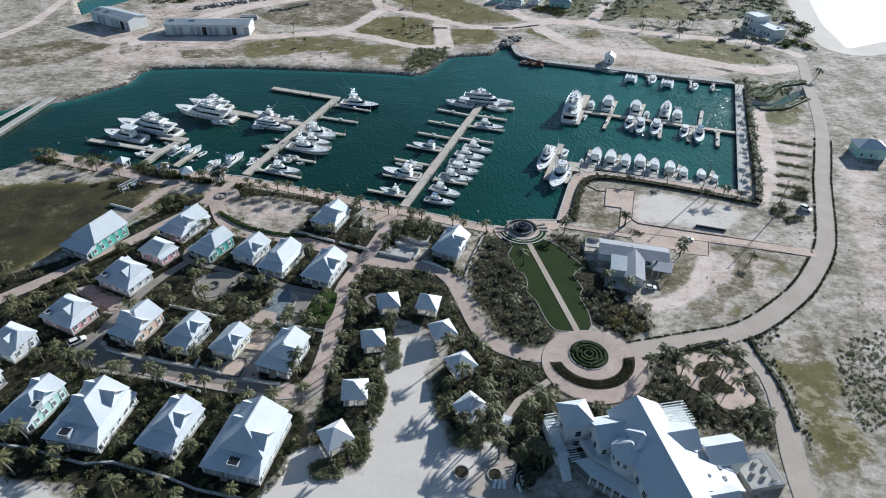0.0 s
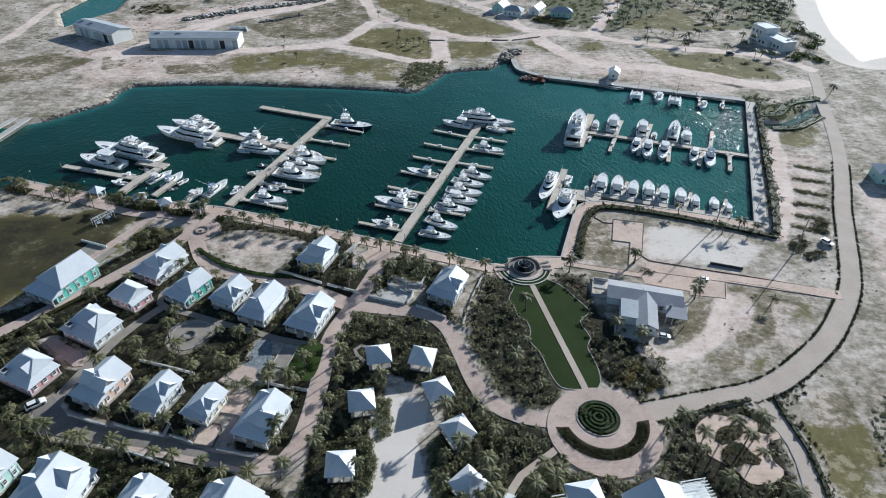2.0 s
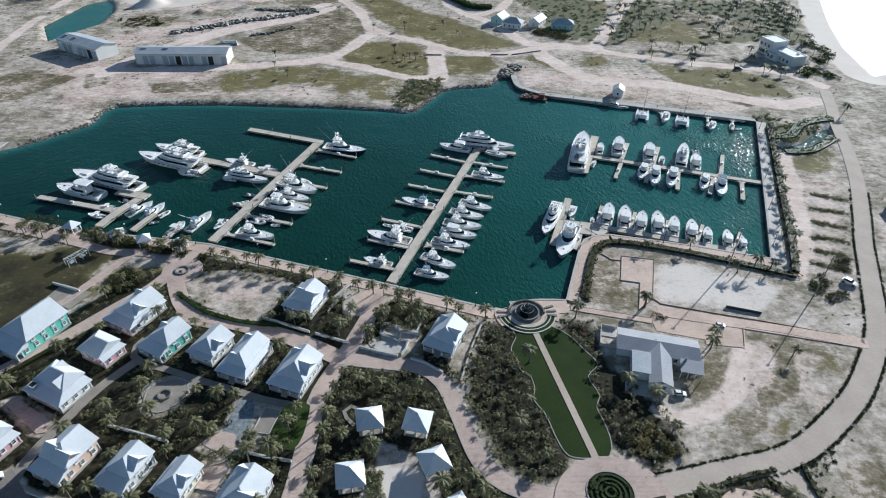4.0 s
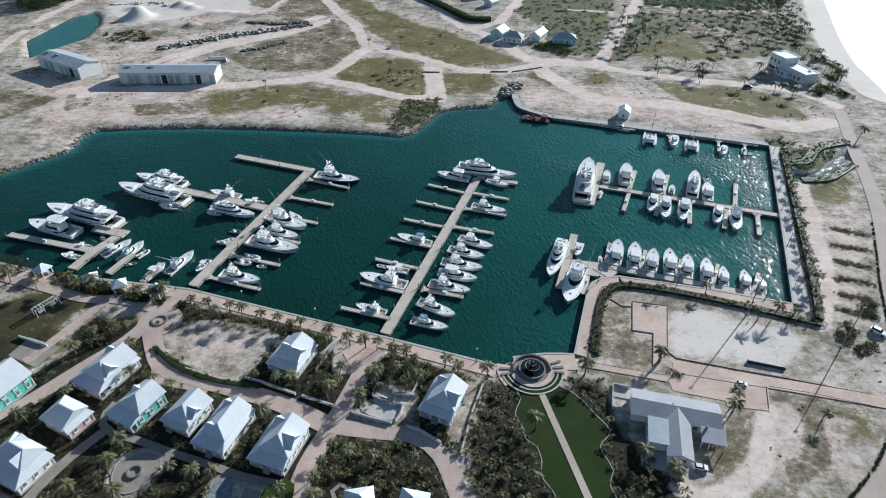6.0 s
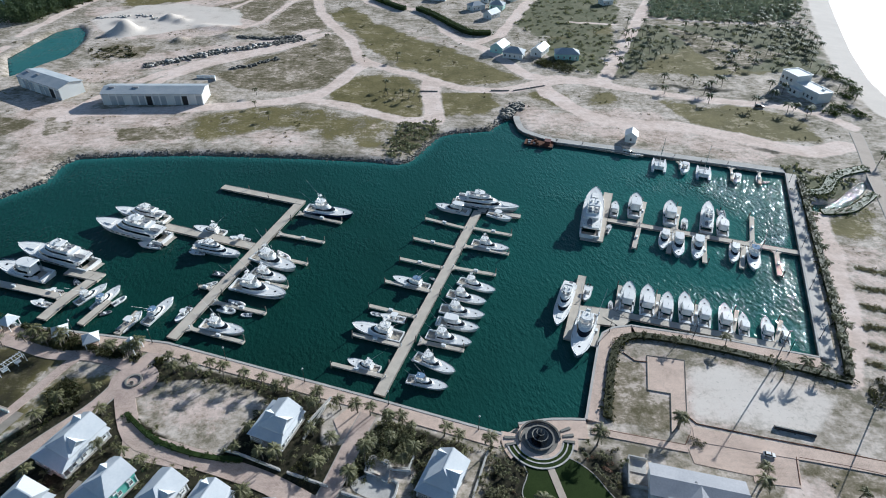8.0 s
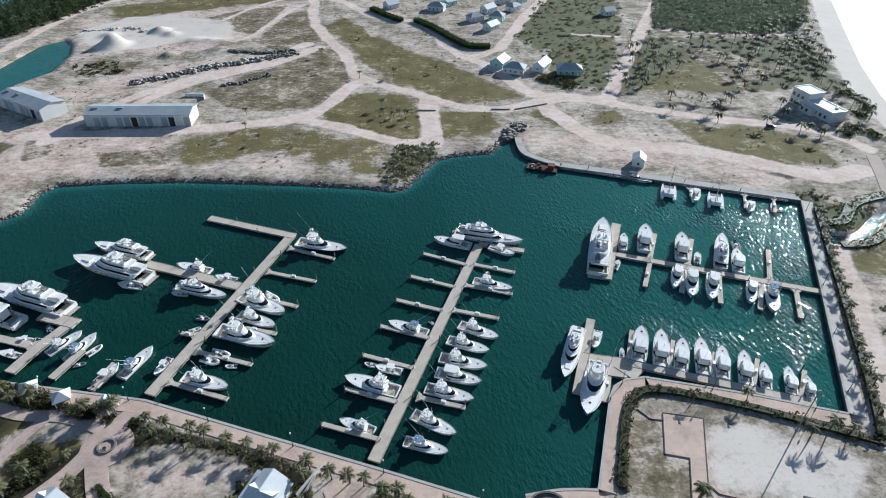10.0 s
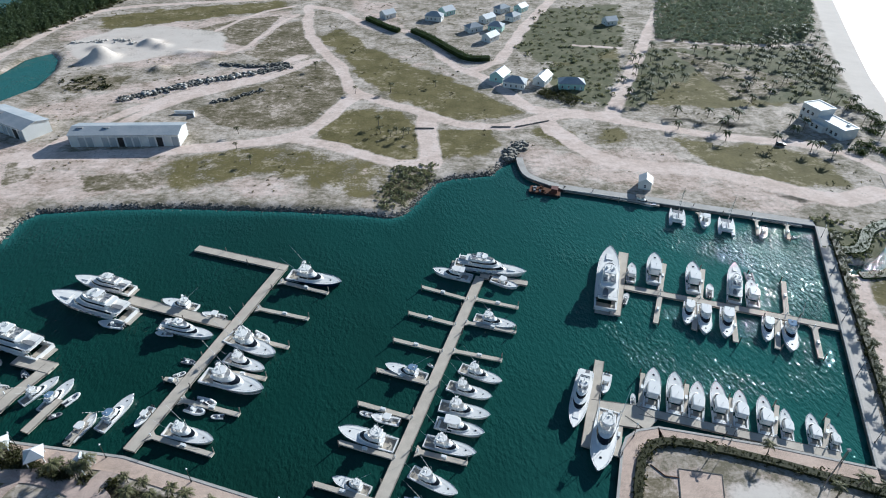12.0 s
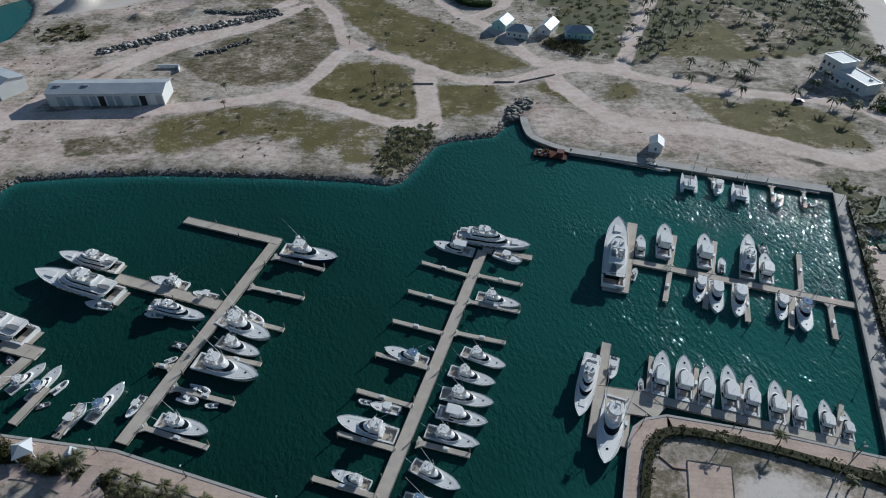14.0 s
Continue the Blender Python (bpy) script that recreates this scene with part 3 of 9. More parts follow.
SANDY = [
    [(-196.6, 368.9), (-161.7, 360.6), (-114.2, 355.2), (-80.8, 363.3), (-54.6, 361.7), (-32.1, 344.7), (-12.3, 344.7), (2.7, 346.7), (30.6, 348.7), (40.1, 365), (48.1, 365), (65.5, 357.8), (115.4, 365.1), (124, 344.4), (138.1, 329.7), (162.9, 320.5), (167.6, 311.9), (151.9, 299.9), (96.2, 320.8), (44, 334.8), (39.9, 352.4), (32.9, 346.7), (-7.3, 344.7), (-23.1, 323.5), (-51.7, 315.1), (-101.9, 318.2), (-148.2, 312.7), (-160.6, 303.8), (-169.7, 291.1), (-215.4, 366.1)],
    [(-213.7, 399.9), (-188.3, 417.7), (-165, 441.4), (-122.7, 459.2), (-77.2, 483.6), (-65.3, 473.9), (-104.3, 437.8), (-154.6, 407), (-164, 388.9), (-191.3, 388.8), (-210, 393.3)],
    [(-248.6, 531), (-205.7, 557.5), (-115.6, 588.1), (-101.9, 607.2), (-89.7, 559.9), (-109.6, 488.3), (-155.4, 458.9), (-207.2, 458.3), (-224.9, 481.8)],
    [(327.3, 631.8), (346.9, 632.3), (271.3, 453.9), (256.9, 405.3), (231.3, 366.3), (229.9, 391.3), (263.2, 482.7)],
    [(-68.1, 621.3), (-22, 606), (-11.5, 535.2), (-42.8, 534.7), (-63.6, 581.8)] + [(-6.8, 479.5), (23.4, 451.6), (13.2, 442.9), (-10.1, 469.7)],
    [(157.4, 207.9), (183.1, 217.8), (132.2, 123.6), (119.2, 123.4), (134.9, 161.8)],
    [(54.4, 197.8), (111.7, 181), (104.9, 170.4), (65, 161.8), (46.3, 168.1)],
    [(-71.5, 182.8), (-45.8, 179.2), (-45.9, 172.3), (-51, 161.7), (-65, 167.9), (-75.5, 175.6)],
    [(58.0, 126.0), (63.0, 118.0), (84.0, 121.5), (104.0, 134.0), (119.0, 149.0), (110.0, 153.5), (88.0, 157.0), (76.0, 150.0), (66.0, 132.0)],
    [(108.6, 121.6), (118.5, 122.6), (107.7, 106.9), (101.1, 97.9), (99.7, 86.1), (99.0, 79.3), (94.9, 82.9), (97.0, 93.7), (99.2, 102.2), (103.0, 112.0)],
    [(172.9, 232.6), (203.7, 238.8), (184.9, 208.6), (159.8, 212.5)],
    [(143, 248.4), (168.9, 249.1), (134, 179), (117.1, 182.3), (133.7, 226.4)],
]
WHITE_SAND = [
    [(73.1, 189), (81.2, 189), (94.3, 183.8), (105.8, 180.2), (111.3, 178.2), (104.3, 170.8), (95.9, 163), (82.3, 166.5), (67.8, 168.9), (67.9, 172.9)],
    [(-233.1, 502.5), (-213.6, 537.9), (-181.4, 544.8), (-134.7, 530.6), (-126.5, 492.3), (-162.6, 479.6), (-201.6, 460.2)],
    [(-11.2, 113), (-2.2, 113.1), (-4.1, 101.3), (0.2, 87.6), (3.4, 78.6), (13.5, 80.1), (14.7, 65.5), (25.1, 58.6), (-40.6, 58.3), (-32.8, 70.2), (-31.5, 78.4), (-26.8, 79.8), (-19.4, 71.6), (-14.8, 73), (-14.2, 86.7), (-11.5, 95.9), (-13.6, 105)],
    [(-106.2, 71.7), (-93.1, 70.6), (-87.1, 70.2), (-79.7, 69.2), (-74.4, 63.5), (-74.1, 50.8), (-91.8, 50.8)],
]
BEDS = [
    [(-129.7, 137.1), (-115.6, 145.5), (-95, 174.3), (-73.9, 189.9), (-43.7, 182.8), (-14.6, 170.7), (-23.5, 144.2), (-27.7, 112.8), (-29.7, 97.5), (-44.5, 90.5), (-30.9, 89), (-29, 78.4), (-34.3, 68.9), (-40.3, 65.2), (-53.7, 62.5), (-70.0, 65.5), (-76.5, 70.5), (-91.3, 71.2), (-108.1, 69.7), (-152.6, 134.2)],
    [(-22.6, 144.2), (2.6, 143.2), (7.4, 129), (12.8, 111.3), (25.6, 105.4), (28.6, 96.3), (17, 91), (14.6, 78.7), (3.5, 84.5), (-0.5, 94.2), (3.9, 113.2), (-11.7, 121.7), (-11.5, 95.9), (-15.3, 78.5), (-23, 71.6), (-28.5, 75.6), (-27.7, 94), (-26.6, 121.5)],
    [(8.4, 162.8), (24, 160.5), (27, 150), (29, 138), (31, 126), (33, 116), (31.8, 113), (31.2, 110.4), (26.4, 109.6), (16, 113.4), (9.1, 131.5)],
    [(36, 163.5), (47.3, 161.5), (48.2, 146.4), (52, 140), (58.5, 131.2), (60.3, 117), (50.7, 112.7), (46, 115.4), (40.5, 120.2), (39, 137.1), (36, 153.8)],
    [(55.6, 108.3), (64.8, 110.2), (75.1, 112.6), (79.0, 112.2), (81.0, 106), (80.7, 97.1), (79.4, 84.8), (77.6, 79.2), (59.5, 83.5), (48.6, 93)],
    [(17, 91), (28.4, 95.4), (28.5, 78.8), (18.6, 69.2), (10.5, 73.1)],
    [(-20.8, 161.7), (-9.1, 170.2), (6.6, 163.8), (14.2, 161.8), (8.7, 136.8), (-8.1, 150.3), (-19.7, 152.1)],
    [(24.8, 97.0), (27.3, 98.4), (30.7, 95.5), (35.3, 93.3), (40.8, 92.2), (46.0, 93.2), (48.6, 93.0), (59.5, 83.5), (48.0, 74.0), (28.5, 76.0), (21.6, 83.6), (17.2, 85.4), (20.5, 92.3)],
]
TRACKS = [   # sandy roads: line, width
    ([(-260.5, 466.9), (-256.3, 516.7), (-249, 556.7), (-233, 585.4), (-183.6, 601.9), (-121.4, 616.5), (-88.6, 638.1)], 6),
    ([(-89.2, 596.4), (-79.6, 534), (-64.6, 494.1), (-48.3, 459.9), (-40.4, 430.2), (-20.8, 412.7), (0.2, 398.7), (19.9, 385.5), (42.1, 383.1), (60.8, 394.2), (90.3, 396.3)], 7),
    ([(-89.2, 596.4), (-63.6, 581.8), (-35.4, 541.1), (-3.6, 529.2), (17.4, 470), (39.2, 443.1), (56.4, 404.5), (73.7, 401), (96.2, 396.3)], 7),
    ([(27.2, 460.7), (45.6, 475.1), (73.2, 549.6), (114.8, 643.9)], 7),
    ([(98, 397.7), (118, 443.7), (159.9, 538.3), (216.2, 665.8)], 8),
    ([(-186.2, 350), (-155.6, 352.6), (-112.6, 357.9), (-81.2, 365), (-61.5, 371.9), (-48.2, 393.8), (-39.3, 418.6)], 8),
    ([(-61, 369), (-38.8, 360.6), (-12.3, 344.7), (2.7, 345.7)], 7),
    ([(1.6, 394), (1.6, 372), (4, 344.7)], 9),
    ([(-149.0, 384.0), (-136.5, 407.0), (-115.1, 428.1), (-90.1, 447.1), (-67.3, 477.3)], 6),
    ([(89.8, 394.2), (120.7, 381.3), (150.5, 370.9), (180.9, 365.1), (197.1, 354.9), (206, 339.2)], 7),
    ([(60.2, 390.8), (74, 360.5), (88.3, 344.5), (122.1, 339.4), (154.4, 322.8), (173.5, 314), (191.7, 320.4)], 10),
    ([(-77.2, 483.6), (-99.9, 446.2), (-135.2, 418), (-163.1, 380.8), (-173.8, 345)], 7),
    ([(116.1, 182.3), (130.1, 207.2), (145.6, 251.4), (152.3, 277)], 6),
    ([(-255, 353), (-250.1, 380.4), (-255, 417.4), (-257.5, 445.7)], 6),
    ([(97.6, 507.3), (130.2, 502.2)], 3),
    ([(-123.1, 486.1), (-113.3, 504.3), (-105.9, 539.8), (-94, 573.8)], 3),
    ([(-143, 532.9), (-125.1, 573.2), (-100, 596.1)], 3),
    ([(158.2, 519.8), (208.4, 509), (262.8, 509.8)], 3),
    ([(86.0, 151.0), (84.9, 148.0), (81.8, 142.1), (76.9, 135.2), (69.2, 129.4), (61.7, 127.4), (56.0, 129.6)], 4),
]
CLEAR = [   # plots and courts kept free of planting
    [(-72.7, 181.5), (-59.6, 182.1), (-45.7, 178.8), (-40.7, 174.6), (-45.4, 170.1), (-48, 161.7), (-54, 161.7), (-64.9, 167.5), (-76.4, 174.9)],
    [(-51.9, 118.9), (-47.5, 125), (-47.1, 132.4), (-43.3, 133.5), (-35.4, 130.3), (-36.9, 121.3), (-41.6, 118.3), (-48.5, 117.9)],
    [(-70.4, 132.4), (-70.9, 137.1), (-68.1, 138.9), (-64.5, 139.9), (-61.2, 138.8), (-59.8, 136.1), (-60.8, 132.5), (-62.5, 129.4), (-65.2, 128.2), (-68.5, 129.4)],
    [(-51.2, 108.1), (-50.9, 114), (-45.2, 115.8), (-43.7, 114), (-44.7, 107.4), (-45.7, 99), (-47.7, 98.2), (-53.5, 98.9), (-54.1, 102.7), (-50.9, 106.1)],
    [(-104.3, 131.9), (-100.7, 133), (-90.1, 127), (-88.8, 122.8), (-91.1, 122.4)],
    [(-16, 145.6), (-13.3, 153.8), (-11.6, 158.5), (-3.3, 156.5), (-2.8, 148.2), (-5.1, 143.2), (-12.3, 143.3)],
    [(-94.6, 110.4), (-91.7, 113.7), (-85.4, 108), (-73.5, 104.6), (-59.6, 101.9), (-48.3, 98.2), (-36.6, 96.6), (-39.6, 93.4), (-51.5, 96.5), (-64.8, 98.9), (-84.9, 101.8), (-92, 105.5)],
    [(-25.5, 172.4), (-16.6, 174.6), (-16.5, 164.8), (-24.1, 163.8)],
    [(15.0, 160.3), (11.3, 149.8), (8.3, 140.7), (5.2, 142.5), (8.4, 151.0), (11.6, 161.4)],
]
BROWN = [   # bare brown earth
    [(50, 183.8), (53.8, 190.9), (61, 188), (58.9, 178.9), (64.2, 177.1), (61.1, 165.9), (49.2, 167.9), (44.1, 168.9)], [(89.6, 157.2), (114.4, 151.4), (112.7, 147.2), (94.7, 151.6), (87.6, 152.2)],
    [(-119.5, 403.4), (-105.5, 423.9), (-81.7, 449.3), (-65.7, 474.1), (-53.9, 472.2), (-42.5, 427.5), (-47.4, 408.4), (-59.3, 384.7), (-75.1, 376.5), (-102.5, 384.6)],
    [(-147.6, 335.3), (-112.6, 336.1), (-110.6, 323.9), (-139.2, 321.8)],
    [(-113.5, 486.2), (-105.4, 517.7), (-101.3, 549.3), (-82.5, 561.4), (-67.3, 494.8), (-72.3, 475.6), (-95.7, 473.0)], [(-166.6, 526.6), (-136.0, 559.3), (-106.6, 569.3), (-106.9, 549.9), (-114.6, 500.4), (-140.5, 515.1)], [(-202.2, 432.8), (-190.7, 452.4), (-168.6, 447.9), (-167.9, 428.3), (-187.6, 424.5)],
    [(-16.5, 330.2), (-7.2, 339.7), (5.1, 340.7), (-2.1, 319.1), (-13, 306.7), (-24.3, 309.6)],
    [(94.8, 156.4), (101.4, 154.5), (100.2, 149.2), (98.0, 145.7), (95.8, 137.4), (90.2, 132.8), (88.9, 137.4), (93.9, 147.4)], [(69.2, 123.0), (80.0, 131.8), (90.8, 140.2), (92.4, 137.0), (83.6, 129.2), (76.7, 122.6)], [(76.3, 150.5), (82.7, 150.4), (79.9, 142.2), (73.8, 133.0), (65.3, 131.2), (71.2, 140.5)], [(92.0, 115.9), (104.1, 117.5), (101.5, 107.5), (91.5, 106.7), (92.2, 111.6)],
    [(159.9, 538.3), (210.8, 514.8), (199.9, 497.7), (150.8, 508.1)] + [(192.9, 471.9), (221.7, 444.6), (177.1, 412.2), (167.9, 444.1)],
    [(-241.3, 329.5), (-214.3, 349.8), (-184.7, 341.2), (-199.5, 313.6), (-226.7, 304.3)],
    [(-186.2, 350), (-172.8, 352.6), (-166.3, 330.7), (-173.1, 326.3)],
]
STRIPS = [   # grassy strips between the sandy bays
    [(145.5, 231.1), (155.8, 226.9)], [(140.7, 221.3), (151.0, 217.9)], [(136.2, 212.2), (146.0, 208.6)], [(131.9, 203.3), (141.8, 200.6)], [(128.1, 195.6), (137.4, 192.4)], [(124.5, 188.4), (133.7, 185.3)],
]
HOLLOWS = [   # dark bare patches
    [(143.7, 320.6), (158.1, 320.5), (161.8, 314), (154.9, 309.9), (144.2, 314.1)],
    [(169.2, 387.8), (162.1, 378.3), (117.7, 389.7), (122.7, 396.4)],
]


def grid_lines(low, high, step, far):
    """Even lines from low to high, then wider and wider ones out to far."""
    out, s = list(np.arange(low, high + 0.1, step)), step
    while out[-1] < far:
        s *= 1.35
        out.append(out[-1] + s)
    s = step
    while out[0] > -far:
        s *= 1.35
        out.insert(0, out[0] - s)
    return np.array(out)


def attribute(me, name, kind, values):
    a = me.attributes.new(name, kind, "POINT")
    a.data.foreach_set("value" if kind == "FLOAT" else "color", np.asarray(values, np.float32).ravel())


def sheet(name, gx, gy, z, mat):
    """One sheet over the grid of lines, with heights z."""
    nx, ny = len(gx), len(gy)
    x, y = np.meshgrid(gx, gy)
    me = bpy.data.meshes.new(name)
    co = np.stack([x.ravel(), y.ravel(), np.broadcast_to(z, x.shape).ravel()], 1)
    i = np.arange(nx * ny).reshape(ny, nx)
    quads = np.stack([i[:-1, :-1], i[:-1, 1:], i[1:, 1:], i[1:, :-1]], -1).reshape(-1, 4)
    me.vertices.add(len(co))
    me.vertices.foreach_set("co", co.ravel())
    me.loops.add(quads.size)
    me.loops.foreach_set("vertex_index", quads.ravel())
    me.polygons.add(len(quads))
    me.polygons.foreach_set("loop_start", np.arange(0, quads.size, 4))
    me.update()
    me.validate()
    me.materials.append(mat)
    me.shade_smooth()
    return new(name, me), x.ravel(), y.ravel()


def step_up(d, width):
    t = np.clip(0.5 + d / (2 * width), 0, 1)
    return t * t * (3 - 2 * t)


def wavy(x, y, size, seed):
    """Cheap rolling noise between -1 and 1."""
    rng = np.random.default_rng(seed)
    out = 0
    for k in range(6):
        a, p = rng.uniform(0, 6.28), rng.uniform(0, 6.28)
        f = 6.28 / size * rng.uniform(0.6, 1.8)
        out = out + np.sin(f * (x * math.cos(a) + y * math.sin(a)) + p)
    return out / 6


def build_ground():
    gx, gy = grid_lines(-420, 460, 2.2, 3000), grid_lines(20, 800, 2.2, 3000)
    x, y = np.meshgrid(gx, gy)
    d = np.full(x.shape, -1e9)
    for ring in WATERS:
        d = np.maximum(d, depth_in(ring, x, y))
    near = (x > -420) & (x < 420) & (y > 20) & (y < 680)
    z = np.where(d > -2.6, np.maximum(-0.5 * (d + 2.6), -5.0), 0.0)
    z = z + np.where(d < -6, 0.03 * wavy(x, y, 14, 2), 0.0)
    far_shore = depth_in(SEA_EAST, x, y)
    z = np.where((far_shore > -18) & (far_shore < 60), np.minimum(z, -0.075 * (far_shore + 18)), z)
    for hx, hy, r, h in SPOIL:
        z = z + h * np.clip(1 - np.hypot(x - hx, y - hy) / r, 0, 1) ** 1.2
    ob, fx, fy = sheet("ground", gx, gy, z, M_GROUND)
    # ragged, wind-worn borders
    ux, uy = fx, fy
    fx = ux + 4.0 * wavy(ux, uy, 34, 21) + 3.0 * wavy(ux, uy, 13, 22)
    fy = uy + 4.0 * wavy(ux, uy, 34, 23) + 3.0 * wavy(ux, uy, 13, 24)
    cover, two = np.zeros((len(fx), 4)), np.zeros((len(fx), 4))
    for k, ring in enumerate(GRASSES):
        cover[:, 0] = np.maximum(cover[:, 0], (0.55 if k in (4, len(GRASSES) - 1) else 0.66 if k == len(GRASSES) - 3 else 0.85) * step_up(depth_in(ring, fx, fy), 7))
    for ring in SCRUBS:
        cover[:, 1] = np.maximum(cover[:, 1], (0.5 if ring is SCRUBS[8] else 0.75) * step_up(depth_in(ring, fx, fy), 8))
    for line in STRIPS:
        cover[:, 1] = np.maximum(cover[:, 1], 0.9 * step_up(1.5 - away(line, ux, uy, False), 2.2))
    for ring in BROWN:
        two[:, 2] = np.maximum(two[:, 2], 0.9 * step_up(depth_in(ring, 0.6 * ux + 0.4 * fx, 0.6 * uy + 0.4 * fy) + 0.5, 3.5))
    for ring in SANDY:
        cover[:, 2] = np.maximum(cover[:, 2], 0.64 * step_up(depth_in(ring, fx, fy), 10))
    cover[:, 2] *= (1 - cover[:, 0]) * (1 - 0.9 * cover[:, 1])
    for line, width in TRACKS:
        two[:, 3] = np.maximum(two[:, 3], step_up(width / 2 + 0.3 - away(smooth_line(line, 8), 0.7 * ux + 0.3 * fx, 0.7 * uy + 0.3 * fy, False), 2.2))
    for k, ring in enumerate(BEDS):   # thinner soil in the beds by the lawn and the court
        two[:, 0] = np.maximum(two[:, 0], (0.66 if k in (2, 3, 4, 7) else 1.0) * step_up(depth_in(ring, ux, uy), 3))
    for ring in HOLLOWS:
        two[:, 0] = np.maximum(two[:, 0], 0.6 * step_up(depth_in(ring, fx, fy), 4))
    for ring in GRASSES[7:11]:   # rank dark patches in the west lawn
        two[:, 0] = np.maximum(two[:, 0], 0.56 * step_up(depth_in(ring, fx, fy), 6))
    for ring in CLEAR:
        two[:, 0] *= 1 - step_up(depth_in(ring, ux, uy) + 1, 2)
    for line, width in TRACKS:
        two[:, 2] *= 1 - step_up(width / 2 - away(smooth_line(line, 8), ux, uy, False), 2.0)
    for k, ring in enumerate(WHITE_SAND):
        two[:, 1] = np.maximum(two[:, 1], (0.66 if k < 2 else 1.5) * step_up(depth_in(ring, 0.5 * (ux + fx), 0.5 * (uy + fy)), 3))
    two[:, 1] = np.maximum(two[:, 1], 1.5 * step_up(depth_in(SEA_EAST, ux, uy) + 16, 6))
    cover[:, 3] = 1
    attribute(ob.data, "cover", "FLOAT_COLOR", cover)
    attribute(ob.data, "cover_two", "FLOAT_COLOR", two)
    return tagged(ob, "pale sandy island ground with grass and dry scrub patches", "ground", kind="structure")


SPOIL = [(-198.9, 475.2, 11, 6.0), (-194.9, 479.2, 9, 5.0), (-178.5, 506.6, 9, 4.0), (-169.0, 500.0, 7, 2.5), (-156.8, 459.6, 7, 3.0), (-129.1, 470.3, 9, 2.0), (-208.0, 497.0, 8, 2.2), (-150.0, 489.0, 9, 1.6), (-140.0, 488.0, 8, 1.5), (-131.0, 486.0, 7, 1.4)]


def build_water():
    gx, gy = grid_lines(-420, 420, 2.5, 2900), grid_lines(20, 680, 2.5, 2900)
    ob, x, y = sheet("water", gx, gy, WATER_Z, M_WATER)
    soft = np.exp(-np.clip(away(ROCKY + WEST_SHORE, x, y, False) - 1, 0, 99) / 3.0) * 0.6
    soft = np.maximum(soft, np.where(inside(SEA_EAST, x, y), np.clip(1 - away(SEA_EAST, x, y) / 120, 0.25, 1), 0))
    soft = np.maximum(soft, np.where(inside(POND, x, y), 0.55, 0))
    soft = np.maximum(soft, np.where(depth_in(CREEK, x, y) > -3, 0.2, 0))
    soft = np.maximum(soft, np.where(inside(SEA_WEST, x, y), 0.4, 0))
    soft = np.maximum(soft, np.where(inside(BASIN, x, y), 0.34 * np.clip((x - 5) / 90, 0, 1) + 0.11 * np.clip((y - 215) / 90, 0, 1) + 0.085 * np.clip((x + 60) / 70, 0, 1), 0))   # basin colour lightened to the east and north for scattered sunlight
    attribute(ob.data, "shallow_sunlit", "FLOAT", soft)
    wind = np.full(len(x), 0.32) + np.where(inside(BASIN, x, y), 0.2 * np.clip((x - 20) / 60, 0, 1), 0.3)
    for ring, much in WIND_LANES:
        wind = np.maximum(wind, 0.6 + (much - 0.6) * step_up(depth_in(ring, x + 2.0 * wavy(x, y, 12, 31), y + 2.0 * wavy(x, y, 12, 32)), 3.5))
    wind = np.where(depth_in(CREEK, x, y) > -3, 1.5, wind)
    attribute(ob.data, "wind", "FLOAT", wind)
    # the east sea, where glare is put into the colour
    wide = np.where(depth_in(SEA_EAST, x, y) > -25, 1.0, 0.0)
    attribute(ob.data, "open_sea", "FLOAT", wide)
    return tagged(ob, "rippled deep teal sea water in the marina basin", "water", kind="structure")


build_ground()
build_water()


# ---------------------------------------------------------------- quays and paved ways
def quay(name, line, inland, mat, label, water_left=True, coping=True):
    """A quay: a paved deck on a wall whose face stands at the line; the water lies on its left or right."""
    ob = thing(name, Matrix(), label, "quay", kind="structure")
    g = Geo()
    ribbon(g, line, *((-0.5, inland) if water_left else (inland, -0.5)), -0.4, 0.14)
    part("deck", g, mat, ob)
    g = Geo()
    ribbon(g, line, *((0.0, 0.9) if water_left else (0.9, 0.0)), -4.5, -0.12)
    part("wall", g, M_WALL, ob, "stained concrete quay wall")
    if coping:
        g = Geo()
        ribbon(g, line, *((0.12, 0.55) if water_left else (0.55, 0.12)), -0.12, 0.22)
        part("coping", g, M_CONC, ob, "pale concrete coping")
    return ob


WAYS = []


def way(name, line, width, mat, label, z=0.12, smooth_step=3.0, curb=True, category="road"):
    pts = smooth_line(line, smooth_step)
    WAYS.append((pts, width))
    z += 0.006 * len(WAYS)
    ob = thing(name, Matrix(), label, category, kind="structure")
    g = Geo()
    ribbon(g, pts, width / 2, width / 2, -0.3, z)
    part("paving", g, mat, ob)
    if curb:
        for side in (1, -1):
            g = Geo()
            ribbon(g, pts, width / 2 * side + 0.11, -width / 2 * side + 0.11, -0.3, z + 0.002)
            part("kerb", g, M_CURB, ob)
    return ob


